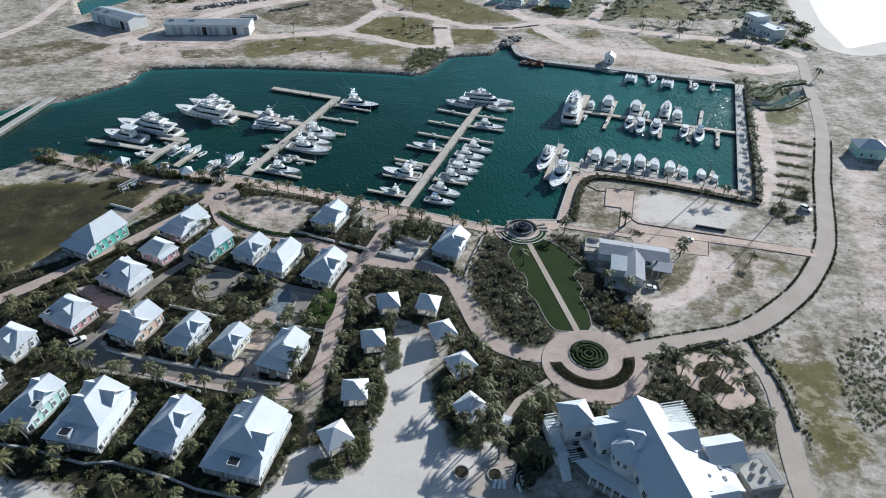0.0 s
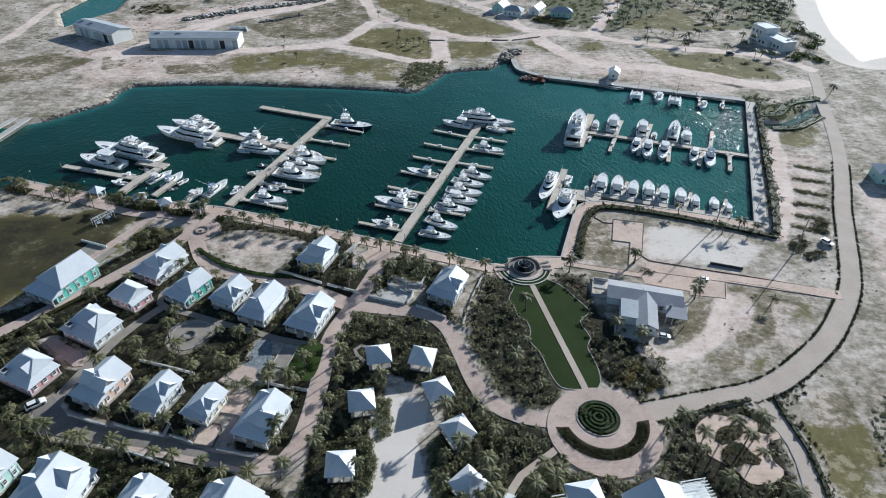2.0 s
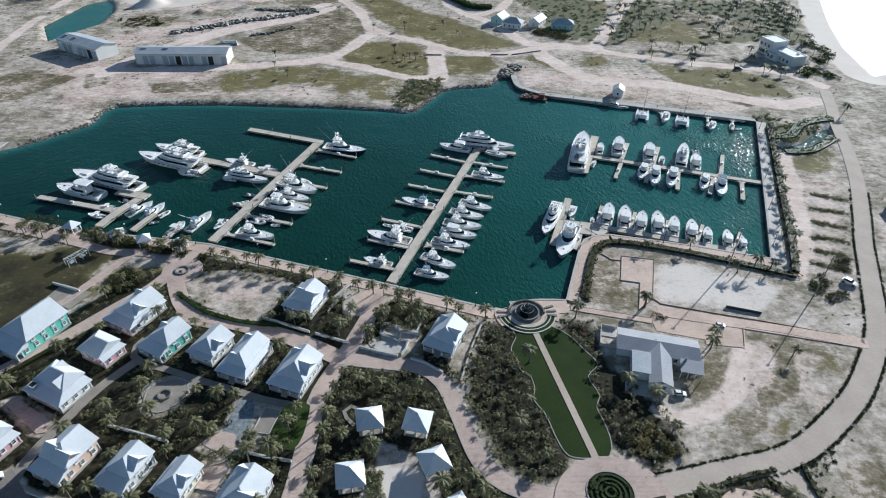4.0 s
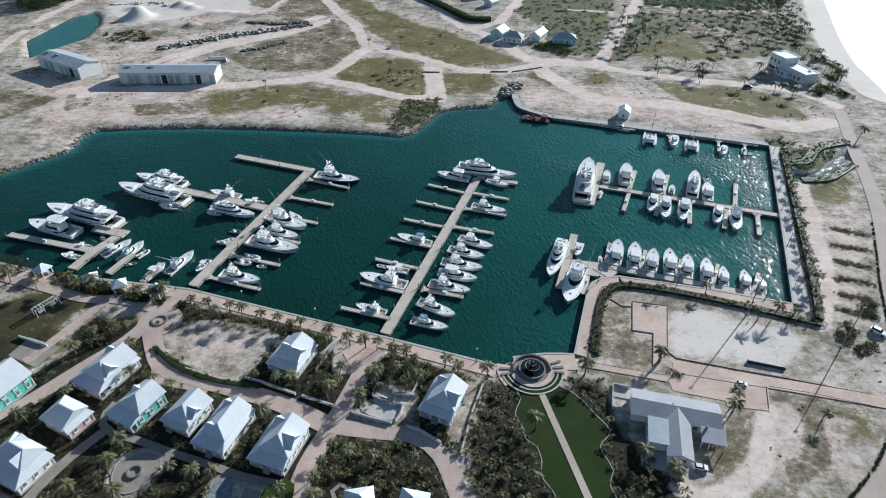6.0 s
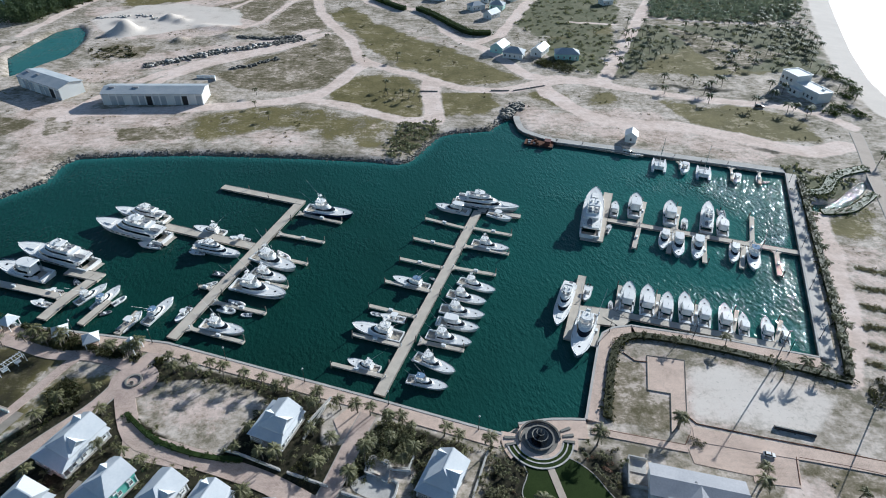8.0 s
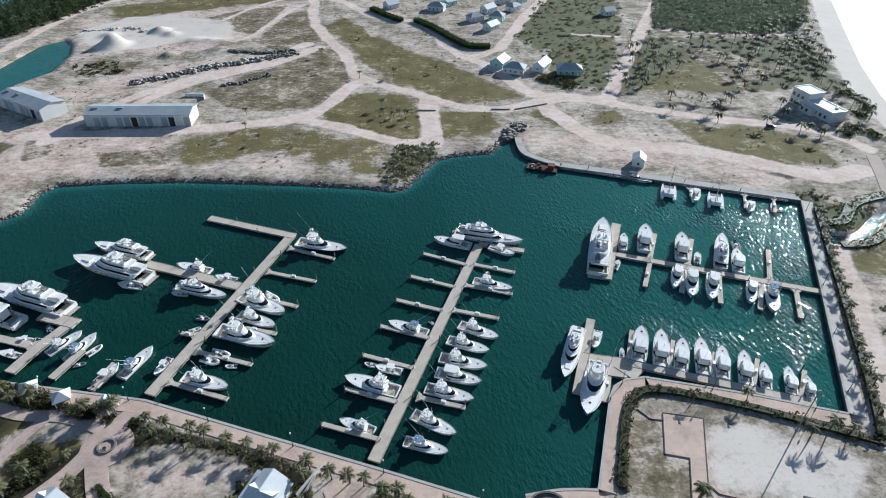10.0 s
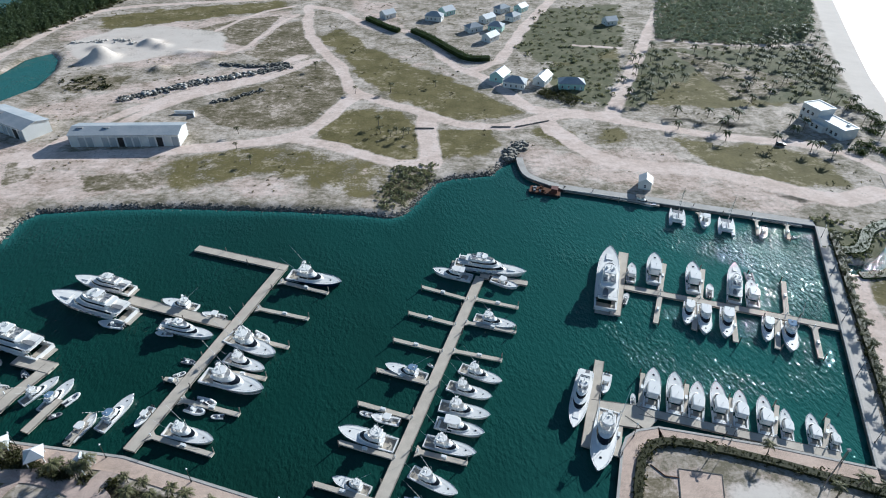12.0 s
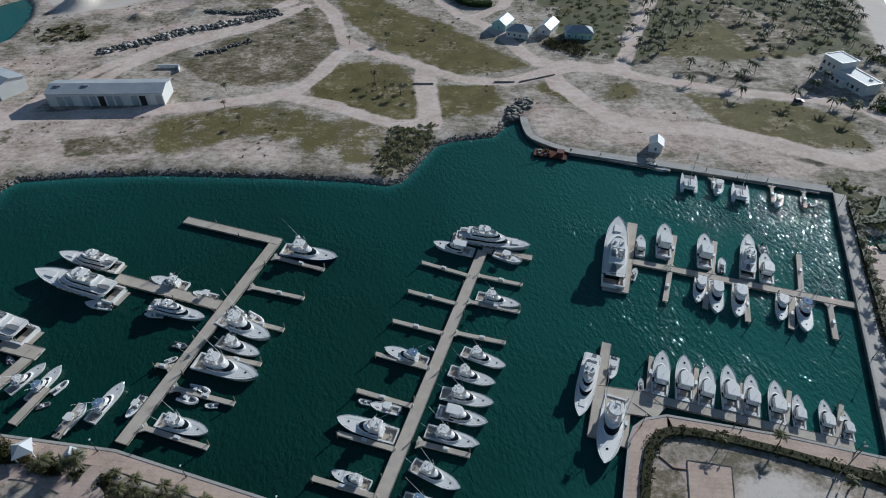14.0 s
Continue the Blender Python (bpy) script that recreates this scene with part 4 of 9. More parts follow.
quay("quay_south", SOUTH_QUAY, 4.4, M_PROM, "wide pink paved promenade along the marina")
quay("quay_head", smooth_line(HEAD_QUAY[:3], 3), 6.0, M_PROM, "pink paved quay beside the round plaza")
quay("quay_west_point", smooth_line(HEAD_QUAY[2:] + POINT_QUAY[1:4], 3), 4.6, M_PROM, "curved paved quay walk round the sandy point")
quay("quay_point", POINT_QUAY[3:], 4.6, M_PROM, "paved quay walk along the sandy point")
quay("quay_east", EAST_QUAY, 4.2, M_PALE, "pale concrete quay with a white coping")
quay("quay_north", NORTH_QUAY[:3], 4.0, M_CONC, "long concrete quay with a dark sheet wall")
quay("quay_north_bend", smooth_line(NORTH_QUAY[2:], 2.5), 3.0, M_CONC, "curved end of the concrete quay")
JETTY = [(-179.4, 268.1), (-183.7, 230.2), (-187.2, 206.3)]
quay("jetty_west", JETTY, 3.0, M_CONC, "pale concrete channel jetty", water_left=True)
quay("jetty_west", [(-187.7, 267.8), (-192.6, 245.4), (-197.7, 222.6)], 2.4, M_CONC, "pale concrete channel jetty", water_left=False)

way("road_1", [(-14.3, 171.7), (-16.3, 166.6), (-21.5, 150.5), (-26, 138.7), (-27.7, 132.2), (-28.1, 120.4), (-28.7, 107.8), (-30, 99.6), (-32.7, 95.3), (-37.4, 94.9), (-45.9, 96.2), (-56.2, 98.3), (-66.7, 100.7), (-79.4, 104.3), (-93.3, 109.6)], 4.5, M_PAVER, "pink paved street between the cottages")
way("road_2", [(-130.8, 118), (-124, 127.2), (-117.8, 133.4), (-110.2, 141.4), (-102.3, 150.6), (-91.6, 164.8), (-83.7, 175.3), (-78.4, 187.8), (-74.1, 194.7)], 4.2, M_PAVER, "pink paved lane down to the docks")
way("road_3", [(-23.7, 146.4), (-13.1, 144.9), (-2.6, 143.4), (3.4, 138.4), (7.1, 129), (10.9, 117.6), (14.4, 112.1), (20.8, 108.3), (28.4, 107)], 4.2, M_PAVER, "curving pink paved drive beside the cabanas")
way("road_4", [(47.3, 107.8), (51.6, 109.5), (57.2, 110.7), (64.4, 112.4), (71.7, 114.0), (79.1, 115.6), (87.5, 119.1), (98.1, 126.3), (108.5, 134.8), (117.1, 144.2), (125.2, 154.5), (131.5, 165.8), (140.4, 184.5), (147.3, 199.3), (155.1, 214.0), (167.8, 239.5), (178.2, 264.6), (188.7, 294.2), (196.9, 314.7), (203.9, 333.6)], 5.4, M_DRIVE, "long pale drive bending round the sandy lot")
way("road_5", [(77.7, 114.0), (81.1, 109.7), (82.9, 105.3), (83.8, 101.1), (83.6, 96.0), (81.8, 87.5), (79.4, 79.2), (77.9, 72.2), (76.6, 64.0), (75.0, 56.0)], 5.2, M_DRIVE, "pale drive past the clubhouse garden")
way("lane_1", [(-89.7, 110.1), (-89.8, 114.6), (-88.5, 120), (-86.4, 126.2), (-84.5, 132.1), (-81.7, 138.1), (-77.1, 145)], 2.6, M_LANE, "narrow paved lane between the cottage rows", z=0.09, curb=False)
way("lane_7", [(-77.9, 153.6), (-79, 150.6), (-78.4, 147.1), (-75.2, 144.6), (-67.6, 142.3), (-58.8, 139), (-50.3, 136.2), (-40.4, 132.7), (-31, 130.7)], 1.9, M_LANE, "pale footpath past the cottage gardens", z=0.09, curb=False)
way("lane_8", [(-58.9, 139.5), (-60.3, 136.1)], 1.6, M_LANE, "short pale footpath to the oval court", z=0.09, curb=False)
way("lane_9", [(-17.7, 125.2), (-19.7, 127.2), (-20.6, 129.2), (-19, 130.8), (-16.6, 129.6)], 1.0, M_LANE, "thin pale garden path beside the cabanas", z=0.08, curb=False)
way("lane_2", [(-79.6, 181.2), (-71.3, 166.2), (-60.7, 161.5), (-46.8, 157), (-35.2, 152.6), (-23.7, 146.4)], 5.0, M_PAVER, "narrow paved lane behind the empty plot", z=0.09, curb=False)
way("lane_5", [(-107.9, 167.2), (-106.7, 168.5), (-104.4, 173.9), (-101.3, 181.0), (-98.0, 188.7), (-96.4, 191.1), (-92.5, 194.1), (-89.2, 198.0)], 2.8, M_PAVER, "paved lane across the grass to the docks", z=0.09, curb=False)
way("lane_6", [(-144.6, 206), (-117.6, 197.5), (-104, 192.7), (-91.8, 191.8), (-81.3, 188.2), (-75.7, 184)], 3.6, M_PAVER, "broad paved walk behind the dock shelters", z=0.09, curb=False)
way("lane_3", [(28.4, 99.4), (23.3, 95.5), (19.4, 92.6), (17.1, 89.3), (15.3, 85.4), (14.5, 83.1), (14.6, 79.9), (14.8, 76.6)], 1.7, M_TRACK, "narrow pale garden path from the ring drive", z=0.1, curb=False)
way("lot_path", [(41.4, 166.7), (52.7, 163.9), (63.8, 161.2)], 2.2, M_PROM, "pale paved path beside the planted strip", z=0.09, smooth_step=8, curb=False, category="path")
way("service_road", [(66.5, 165.2), (80.6, 162.0), (94.2, 159.0), (106.9, 155.9), (121.4, 152.3)], 4.0, M_PROM, "paved service road across the sandy lot", z=0.1, smooth_step=8, curb=False, category="road")
# ---------------------------------------------------------------- docks
DOCK_Z = -0.35
DOCKS = []


def dock(name, spine, width, fingers, label, finger_width=1.3, pile_up=1.9):
    """A floating dock: a spine, fingers from it, mooring piles and power posts."""
    ob = thing(name, pose(0, 0, 0.012 * len(DOCKS)), label, "dock")
    DOCKS.append(ob)
    g = Geo()
    ribbon(g, spine, width / 2, width / 2, DOCK_Z - 0.6, DOCK_Z)
    part("walkway", g, M_DOCK, ob)
    g = Geo()
    for side in (1, -1):
        ribbon(g, spine, side * width / 2 + 0.07, -side * width / 2 + 0.07, DOCK_Z - 0.35, DOCK_Z + 0.06)
    part("fender_beam", g, M_PILE, ob, "dark timber fender beam")
    pile, post = Geo(), Geo()
    pile.loft([[(x, y, z) for x, y in circle(0, 0, r, 7)] for z, r in ((-5, 0.17), (pile_up - 0.25, 0.17), (pile_up, 0.03))])
    post.prism(circle(0, 0, 0.16, 6), 0, 0.85)
    post.prism(circle(0, 0, 0.22, 6), 0.8, 1.05, 0.4)
    pile, post = pile.mesh("mooring_post", M_PILE), post.mesh("power_post", M_TRIM)
    box = Geo()
    box.box(0, 0, 0, 1.3, 0.65, 0.6)
    box.box(0, 0, 0.58, 1.36, 0.7, 0.08)
    box = box.mesh("dock_box", M_TRIM)

    def put(data, x, y, z, turn=0.0):
        o = part(data.name, data, None, ob)
        o.matrix_basis = pose(x, y, z, 0, 0, turn)

    for a, b in fingers:
        a, b = Vector(a), Vector(b)
        g = Geo()
        ribbon(g, [tuple(a), tuple(b)], finger_width / 2, finger_width / 2, DOCK_Z - 0.55, DOCK_Z - 0.05)
        d = (b - a).normalized()
        n = Vector((-d.y, d.x))
        for s in (1, -1):   # the splayed root of the finger
            p = [a + n * s * finger_width * 0.45, a + n * s * (finger_width * 0.5 + 1.1), a + d * 1.6 + n * s * finger_width * 0.45]
            g.prism([tuple(q) for q in (p if s < 0 else p[::-1])], DOCK_Z - 0.5, DOCK_Z - 0.04)
        part("finger", g, M_DOCK, ob)
        end = b - d * 0.3 + n * (finger_width / 2 + 0.2)
        put(pile, end.x, end.y, WATER_Z + 1.0)
        turn = math.degrees(math.atan2(d.y, d.x))
        mid = a + d * ((b - a).length * 0.55)
        put(box, mid.x, mid.y, DOCK_Z - 0.05, turn)
        put(post, a.x + d.x * 0.6, a.y + d.y * 0.6, DOCK_Z - 0.04)
    length = sum((Vector(q) - Vector(p)).length for p, q in zip(spine, spine[1:]))
    first, last = Vector(spine[0]), Vector(spine[-1])
    d = (last - first).normalized()
    n = Vector((-d.y, d.x))
    for k in range(1, int(length / 11)):
        p = first + d * (k * 11.0) + n * (width / 2 + 0.22) * (1 if k % 2 else -1)
        put(pile, p.x, p.y, WATER_Z + 0.6)
    return ob


DOCK_A = [(-73.3, 199.2), (-48.7, 272.4)]
DOCK_B = [(-12.1, 178.4)] + [(19.5, 266.3)]
DOCK_C = [(67.2, 260.6), (130.5, 240.1)]
dock("floating_dock", DOCK_A, 3.4, [
    [(-48.4, 264.6), (-31.4, 258.3)], [(-53.2, 251.3), (-36, 246.1)], [(-54.6, 238.9), (-40, 233.9)], [(-59.4, 225.8), (-44.2, 222)],
    [(-65.7, 215), (-48.6, 209.7)], [(-70, 203.6), (-52.2, 197.6)]], "long pale timber floating dock with finger berths")
dock("floating_dock", [(-81.8, 283.5), (-47.6, 271.7)], 3.2, [], "pale timber head of the floating dock")
dock("floating_dock", [(-95, 255.7), (-60.6, 243.7)], 3.6, [[(-67.7, 221.2), (-72.5, 222.4)]], "pale timber side branch of the dock")
dock("floating_dock", DOCK_B, 3.2, [
    [(15.1, 254.5), (-0.6, 261.3)], [(10.6, 242.8), (-4.8, 248.7)], [(6.3, 231.5), (-9.1, 236.9)], [(2.1, 219.5), (-13.4, 225)], [(-2.3, 207.8), (-17.6, 213.2)],
    [(-6.4, 195.9), (-21.4, 200.9)], [(-10.2, 184.3), (-26.1, 189.4)], [(16.3, 255.3), (30.6, 250.6)], [(12.8, 244.2), (28.5, 239.5)], [(8.5, 232.2), (23, 228.1)], [(-1.9, 198), (10.9, 194.2)]],
    "long pale timber floating dock with finger berths")
dock("floating_dock", [(19.4, 266.9), (35.2, 262.6)], 2.4, [], "pale timber head of the floating dock")
dock("floating_dock", DOCK_C, 2.6, [
    [(78.8, 256.8), (72.9, 243)], [(78.9, 257.6), (85.4, 273)], [(91.1, 253.9), (98, 269.7)], [(89.3, 251.8), (84.1, 240)], [(100.1, 249.3), (95, 234.6)],
    [(116.2, 245.8), (123.4, 262.9)], [(112.5, 244), (106.5, 231.7)], [(122.7, 241.2), (117.6, 227.6)]], "pale timber floating dock with finger berths", 1.6)
dock("floating_dock", [(72.6, 279.5), (61, 246.9)], 3.4, [], "wide timber end of the floating dock")
dock("timber_pier", [(51.5, 227.4), (41.3, 198.4)], 2.6, [[(52.9, 209.2), (48.4, 195.6)]], "wide weathered timber pier", 1.8)
dock("timber_pier", [(45.3, 209.7), (57.2, 207.4)], 7.5, [], "broad timber pier platform")
dock("gangway", [(55.6, 209.5), (60.1, 204.7)], 5.0, [[(58.6, 210.6), (62.9, 222.5)]], "timber landing beside the curved quay")
dock("floating_dock", [(57.8, 209.5), (78.6, 202.9), (105, 194.6)], 2.6, [[(69.4, 207.2), (74.2, 218.3)], [(80.2, 203.2), (84.8, 213.3)], [(90.5, 200), (96.3, 210.7)], [(101.8, 196.3), (107.9, 206.2)]],
     "pale floating walkway along the quay", 1.2)
dock("floating_dock", [(-114.4, 207.2), (-111.5, 216.6), (-106.4, 227.4)], 3.4, [[(-113, 217.2), (-144.8, 226.1)]], "pale timber dock with large yachts", 2.4)
dock("floating_dock", [(-117.5, 230.2), (-105, 226.4)], 4.0, [], "wide pale timber dock head")
dock("floating_dock", [(-101.9, 204.9), (-98.1, 215.4)], 2.4, [], "short pale timber dock between boats")
dock("floating_dock", [(-89.6, 200.9), (-86.9, 210.4)], 2.0, [], "short pale timber dock between boats")
dock("floating_dock", [(59.7, 323.3), (95.6, 311.1)], 2.2, [], "low white floating dock along the sheet wall")
dock("floating_dock", [(98.3, 312.4), (146.8, 296.2)], 1.6, [[(130.7, 300.5), (126.8, 290.1)], [(141.4, 297.4), (137.2, 287.2)], [(110, 305.4), (108.1, 299.1)]], "narrow floating walkway along the north quay", 1.1)

# ---------------------------------------------------------------- boats


def half_beam(s, beam):
    return beam / 2 * (0.92 + 0.08 * min(1, s * 4)) if s < 0.42 else beam / 2 * max(0.03, max(0.0, 1 - ((s - 0.42) / 0.58) ** 3.3) ** 0.8)


def sheer(s, aft, bow):
    return aft + (bow - aft) * s**1.7


def boat_hull(ob, length, beam, aft, bow, mat, cockpit=0.0, stripe=None):
    """Hull, deck and cockpit: the stern at -length / 2, the waterline at 0."""
    stations = [0, 0.06, 0.14, 0.24, 0.36, 0.48, 0.6, 0.7, 0.79, 0.87, 0.94, 1.0]
    x = lambda s: -length / 2 + s * length  # noqa: E731
    g, rings = Geo(), []
    for s in stations:
        h, z, rake = half_beam(s, beam), sheer(s, aft, bow), 0.07 * length * s**4
        side = [(x(s), h, z), (x(s) - rake * 0.4, h * 0.94, z * 0.45), (x(s) - rake * 0.8, h * 0.8, 0.0), (x(s) - rake, h * 0.45, -0.45)]
        rings.append(side + [(a, -b, c) for a, b, c in side[::-1]])
    g.loft(rings, close=False, caps=False)
    g.face(*rings[0][::-1])
    part("hull", g, mat, ob, smooth=False)
    g = Geo()
    edge = [s for s in stations if s >= cockpit - 1e-6]
    left = [(x(s) - 0.02, half_beam(s, beam) * 0.975, sheer(s, aft, bow) - 0.05) for s in edge]
    for a, b in zip(left, left[1:]):
        g.face((a[0], -a[1], a[2]), (b[0], -b[1], b[2]), (b[0], b[1], b[2]), (a[0], a[1], a[2]))
    part("foredeck", g, M_DECKW, ob)
    g = Geo()
    outline = [(x(s), half_beam(s, beam), sheer(s, aft, bow)) for s in stations]
    g.rail(outline + [(a, -b, c) for a, b, c in outline[::-1]], 0.07)
    part("rub_rail", g, M_TRIM, ob)
    if stripe:
        g = Geo()
        for side in (1, -1):
            for a, b in zip(stations[:-1], stations[1:]):
                pa, pb = [(x(s) - 0.07 * length * s**4 * 0.2, side * (half_beam(s, beam) * 0.965 + 0.04), sheer(s, aft, bow) * 0.72) for s in (a, b)]
                d = 0.22
                q = [pa, pb, (pb[0], pb[1] - side * 0.02, pb[2] - d), (pa[0], pa[1] - side * 0.02, pa[2] - d)]
                g.face(*(q[::-1] if side > 0 else q))
        part("hull_stripe", g, stripe, ob)
    if cockpit:
        end, w = x(cockpit), half_beam(0.1, beam) * 0.88
        g = Geo()
        g.face((x(0) + 0.35, -w, 0.45), (end, -w, 0.45), (end, w, 0.45), (x(0) + 0.35, w, 0.45))
        part("cockpit_sole", g, M_TEAK, ob, "teak cockpit floor")
        g = Geo()
        for side in (1, -1):
            g.box((x(0) + end) / 2, side * (half_beam(0.1, beam) * 0.97 - 0.2), 0.4, end - x(0), 0.36, aft - 0.35)
        g.box(x(0) + 0.2, 0, 0.4, 0.36, w * 2, aft - 0.35)
        part("coaming", g, M_GEL, ob)
    return x


def plan_ring(x0, x1, w, nose=0.35, tail=0.06):
    """A cabin's plan: square aft, rounded ahead."""
    d = x1 - x0
    side = [(x0 + tail * d, w * 0.96), (x1 - nose * d, w), (x1 - nose * 0.45 * d, w * 0.8), (x1 - nose * 0.12 * d, w * 0.48), (x1, w * 0.15)]
    return [(x0, -w * 0.8)] + [(a, -b) for a, b in side] + side[::-1] + [(x0, w * 0.8)]


def cabin(ob, name, x0, x1, w, z0, z1, rake=0.8, lean=0.12, nose=0.35, glass=(0.42, 0.8), aft=0.25, mat=None):
    """A deckhouse with a raked front and a band of dark windows."""
    low, high = plan_ring(x0, x1, w, nose), plan_ring(x0 + aft, x1 - rake, w - lean, nose)
    g = Geo()
    mid = [((a[0] + b[0]) / 2, (a[1] + b[1]) / 2) for a, b in zip(low, high)]
    top = [(p[0] * 0.97 + 0.03 * (x0 + x1 - rake) / 2, p[1] * 0.9) for p in high]
    g.loft([[(*p, z0) for p in low], [(*p, (z0 + z1) / 2) for p in mid], [(*p, z1 - 0.1) for p in high], [(*p, z1) for p in top]])
    house = part(name, g, mat or M_GEL, ob)
    if glass:
        g, n = Geo(), len(low)
        rings = []
        for t in glass:
            ring = []
            for a, b in zip(low, high):
                px, py = a[0] + (b[0] - a[0]) * t, a[1] + (b[1] - a[1]) * t
                cx = (x0 + x1) / 2
                ring.append((cx + (px - cx) * 1.012 + 0.01, py * 1.015 + (0.02 if py > 0 else -0.02), z0 + (z1 - z0) * t))
            rings.append(ring)
        for i in range(1, n - 2):
            g.face(rings[0][i], rings[0][i + 1], rings[1][i + 1], rings[1][i])
        part("window_band", g, M_GLASS, house, "dark tinted glass")
    return house


def bow_rail(ob, x, length, beam, aft, bow, start=0.55, high=0.6):
    g = Geo()
    ss = [start, start + (1 - start) * 0.3, start + (1 - start) * 0.6, start + (1 - start) * 0.85, 0.985]
    for side in (1, -1):
        up = [(x(s), side * half_beam(s, beam) * 0.92, sheer(s, aft, bow) + high) for s in ss]
        g.rail(up, 0.03, 4)
        for p in up:
            g.tube((p[0], p[1], p[2] - high - 0.03), p, 0.022, n=4)
    part("bow_rail", g, M_STEEL, ob, "polished steel rail")


def sportfish(mat, canvas=M_GEL, label="white sportfishing boat with flybridge and tall outriggers", tower=True, stripe=None, tied=True):
    L, B, aft, bow = 18.0, 5.3, 1.25, 2.2
    ob = thing("sportfishing_boat", Matrix(), label, "boat", "moored boats")
    x = boat_hull(ob, L, B, aft, bow, mat, 0.24, stripe)
    low = cabin(ob, "cabin", x(0.23), x(0.70), 1.95, 1.35, 3.35, rake=3.6, nose=0.5, glass=(0.42, 0.78))
    g = Geo()
    g.prism(plan_ring(x(0.20), x(0.50), 1.85, 0.35), 3.33, 3.45)
    g.loft([[(*p, 3.44) for p in plan_ring(x(0.25), x(0.49), 1.75, 0.4)], [(*p, 4.25) for p in plan_ring(x(0.25), x(0.475), 1.6, 0.4)]], caps=False)
    part("flybridge", g, M_GEL, ob)
    g = Geo()
    g.box(x(0.36), 0, 3.45, 0.9, 1.5, 0.95)
    for side in (-0.6, 0.6):
        g.box(x(0.315), side, 3.45, 0.6, 0.55, 0.75)
        g.box(x(0.30), side, 4.2, 0.14, 0.55, 0.5)
    part("helm_console", g, M_GEL, ob)
    g = Geo()
    g.prism(plan_ring(x(0.235), x(0.435), 1.55, 0.3), 5.45, 5.6, 0.08)
    part("hardtop", g, M_GEL if canvas is M_GEL else canvas, ob)
    g = Geo()
    for sx, sy in ((0.25, 1.35), (0.25, -1.35), (0.41, 1.35), (0.41, -1.35)):
        g.tube((x(sx), sy * 1.1, 3.4), (x(sx) + 0.1, sy, 5.5), 0.045)
    if tower:
        for sx, sy in ((0.26, 1.2), (0.26, -1.2), (0.40, 1.2), (0.40, -1.2)):
            g.tube((x(sx), sy, 5.5), (x(0.33) + (0.45 if sx > 0.3 else -0.45), sy * 0.42, 8.0), 0.045)
        g.rail([(x(0.33) + a, b, 8.4) for a, b in ((-0.6, -0.6), (0.6, -0.6), (0.6, 0.6), (-0.6, 0.6), (-0.6, -0.6))], 0.035)
        g.rail([(x(0.33) + a, b, 6.9) for a, b in ((-0.6, -0.75), (0.6, -0.75), (0.6, 0.75), (-0.6, 0.75), (-0.6, -0.75))], 0.03)
    part("tower_frame", g, M_STEEL, ob, "polished tube tower")
    if tower:
        g = Geo()
        g.box(x(0.33), 0, 7.7, 1.1, 1.1, 0.12)
        g.box(x(0.33) + 0.3, 0, 7.8, 0.3, 0.9, 0.55)
        part("tower_platform", g, M_GEL, ob)
    g = Geo()
    for side in (1, -1):
        g.tube((x(0.42), side * 1.95, 2.6), (x(-0.02), side * 3.3, 11.5), 0.065, 0.035, 4)
        g.tube((x(0.42), side * 1.95, 2.6), (x(0.36), side * 2.3, 6.4), 0.035, n=4)
    part("outrigger", g, M_TRIM, ob, "long pale outrigger poles")
    g = Geo()
    g.box(x(0.09), 0, 0.45, 0.2, 0.2, 0.5)
    g.box(x(0.09), 0, 0.95, 0.6, 0.6, 0.14)
    g.box(x(0.09) + 0.28, 0, 1.05, 0.1, 0.6, 0.6)
    part("fighting_chair", g, M_TEAK, ob)
    g = Geo()
    g.box(x(0.225), 0, 0.45, 0.5, 2.6, 1.0)
    part("tackle_cabinet", g, M_DECKW, ob)
    for px, py in ((0.80, 0.0),):
        g = Geo()
        g.prism(circle(x(px), py, 0.3, 8), sheer(px, aft, bow) - 0.05, sheer(px, aft, bow) + 0.04)
        part("deck_hatch", g, M_GLASS, ob)
    g = Geo()
    g.loft([[(x(0.30) + a, b, z) for a, b in circle(0, 0, r, 8)] for z, r in ((5.6, 0.3), (5.85, 0.3), (6.0, 0.1))])
    part("radar_dome", g, M_GEL, ob)
    bow_rail(ob, x, L, B, aft, bow, 0.6, 0.5)
    return ob


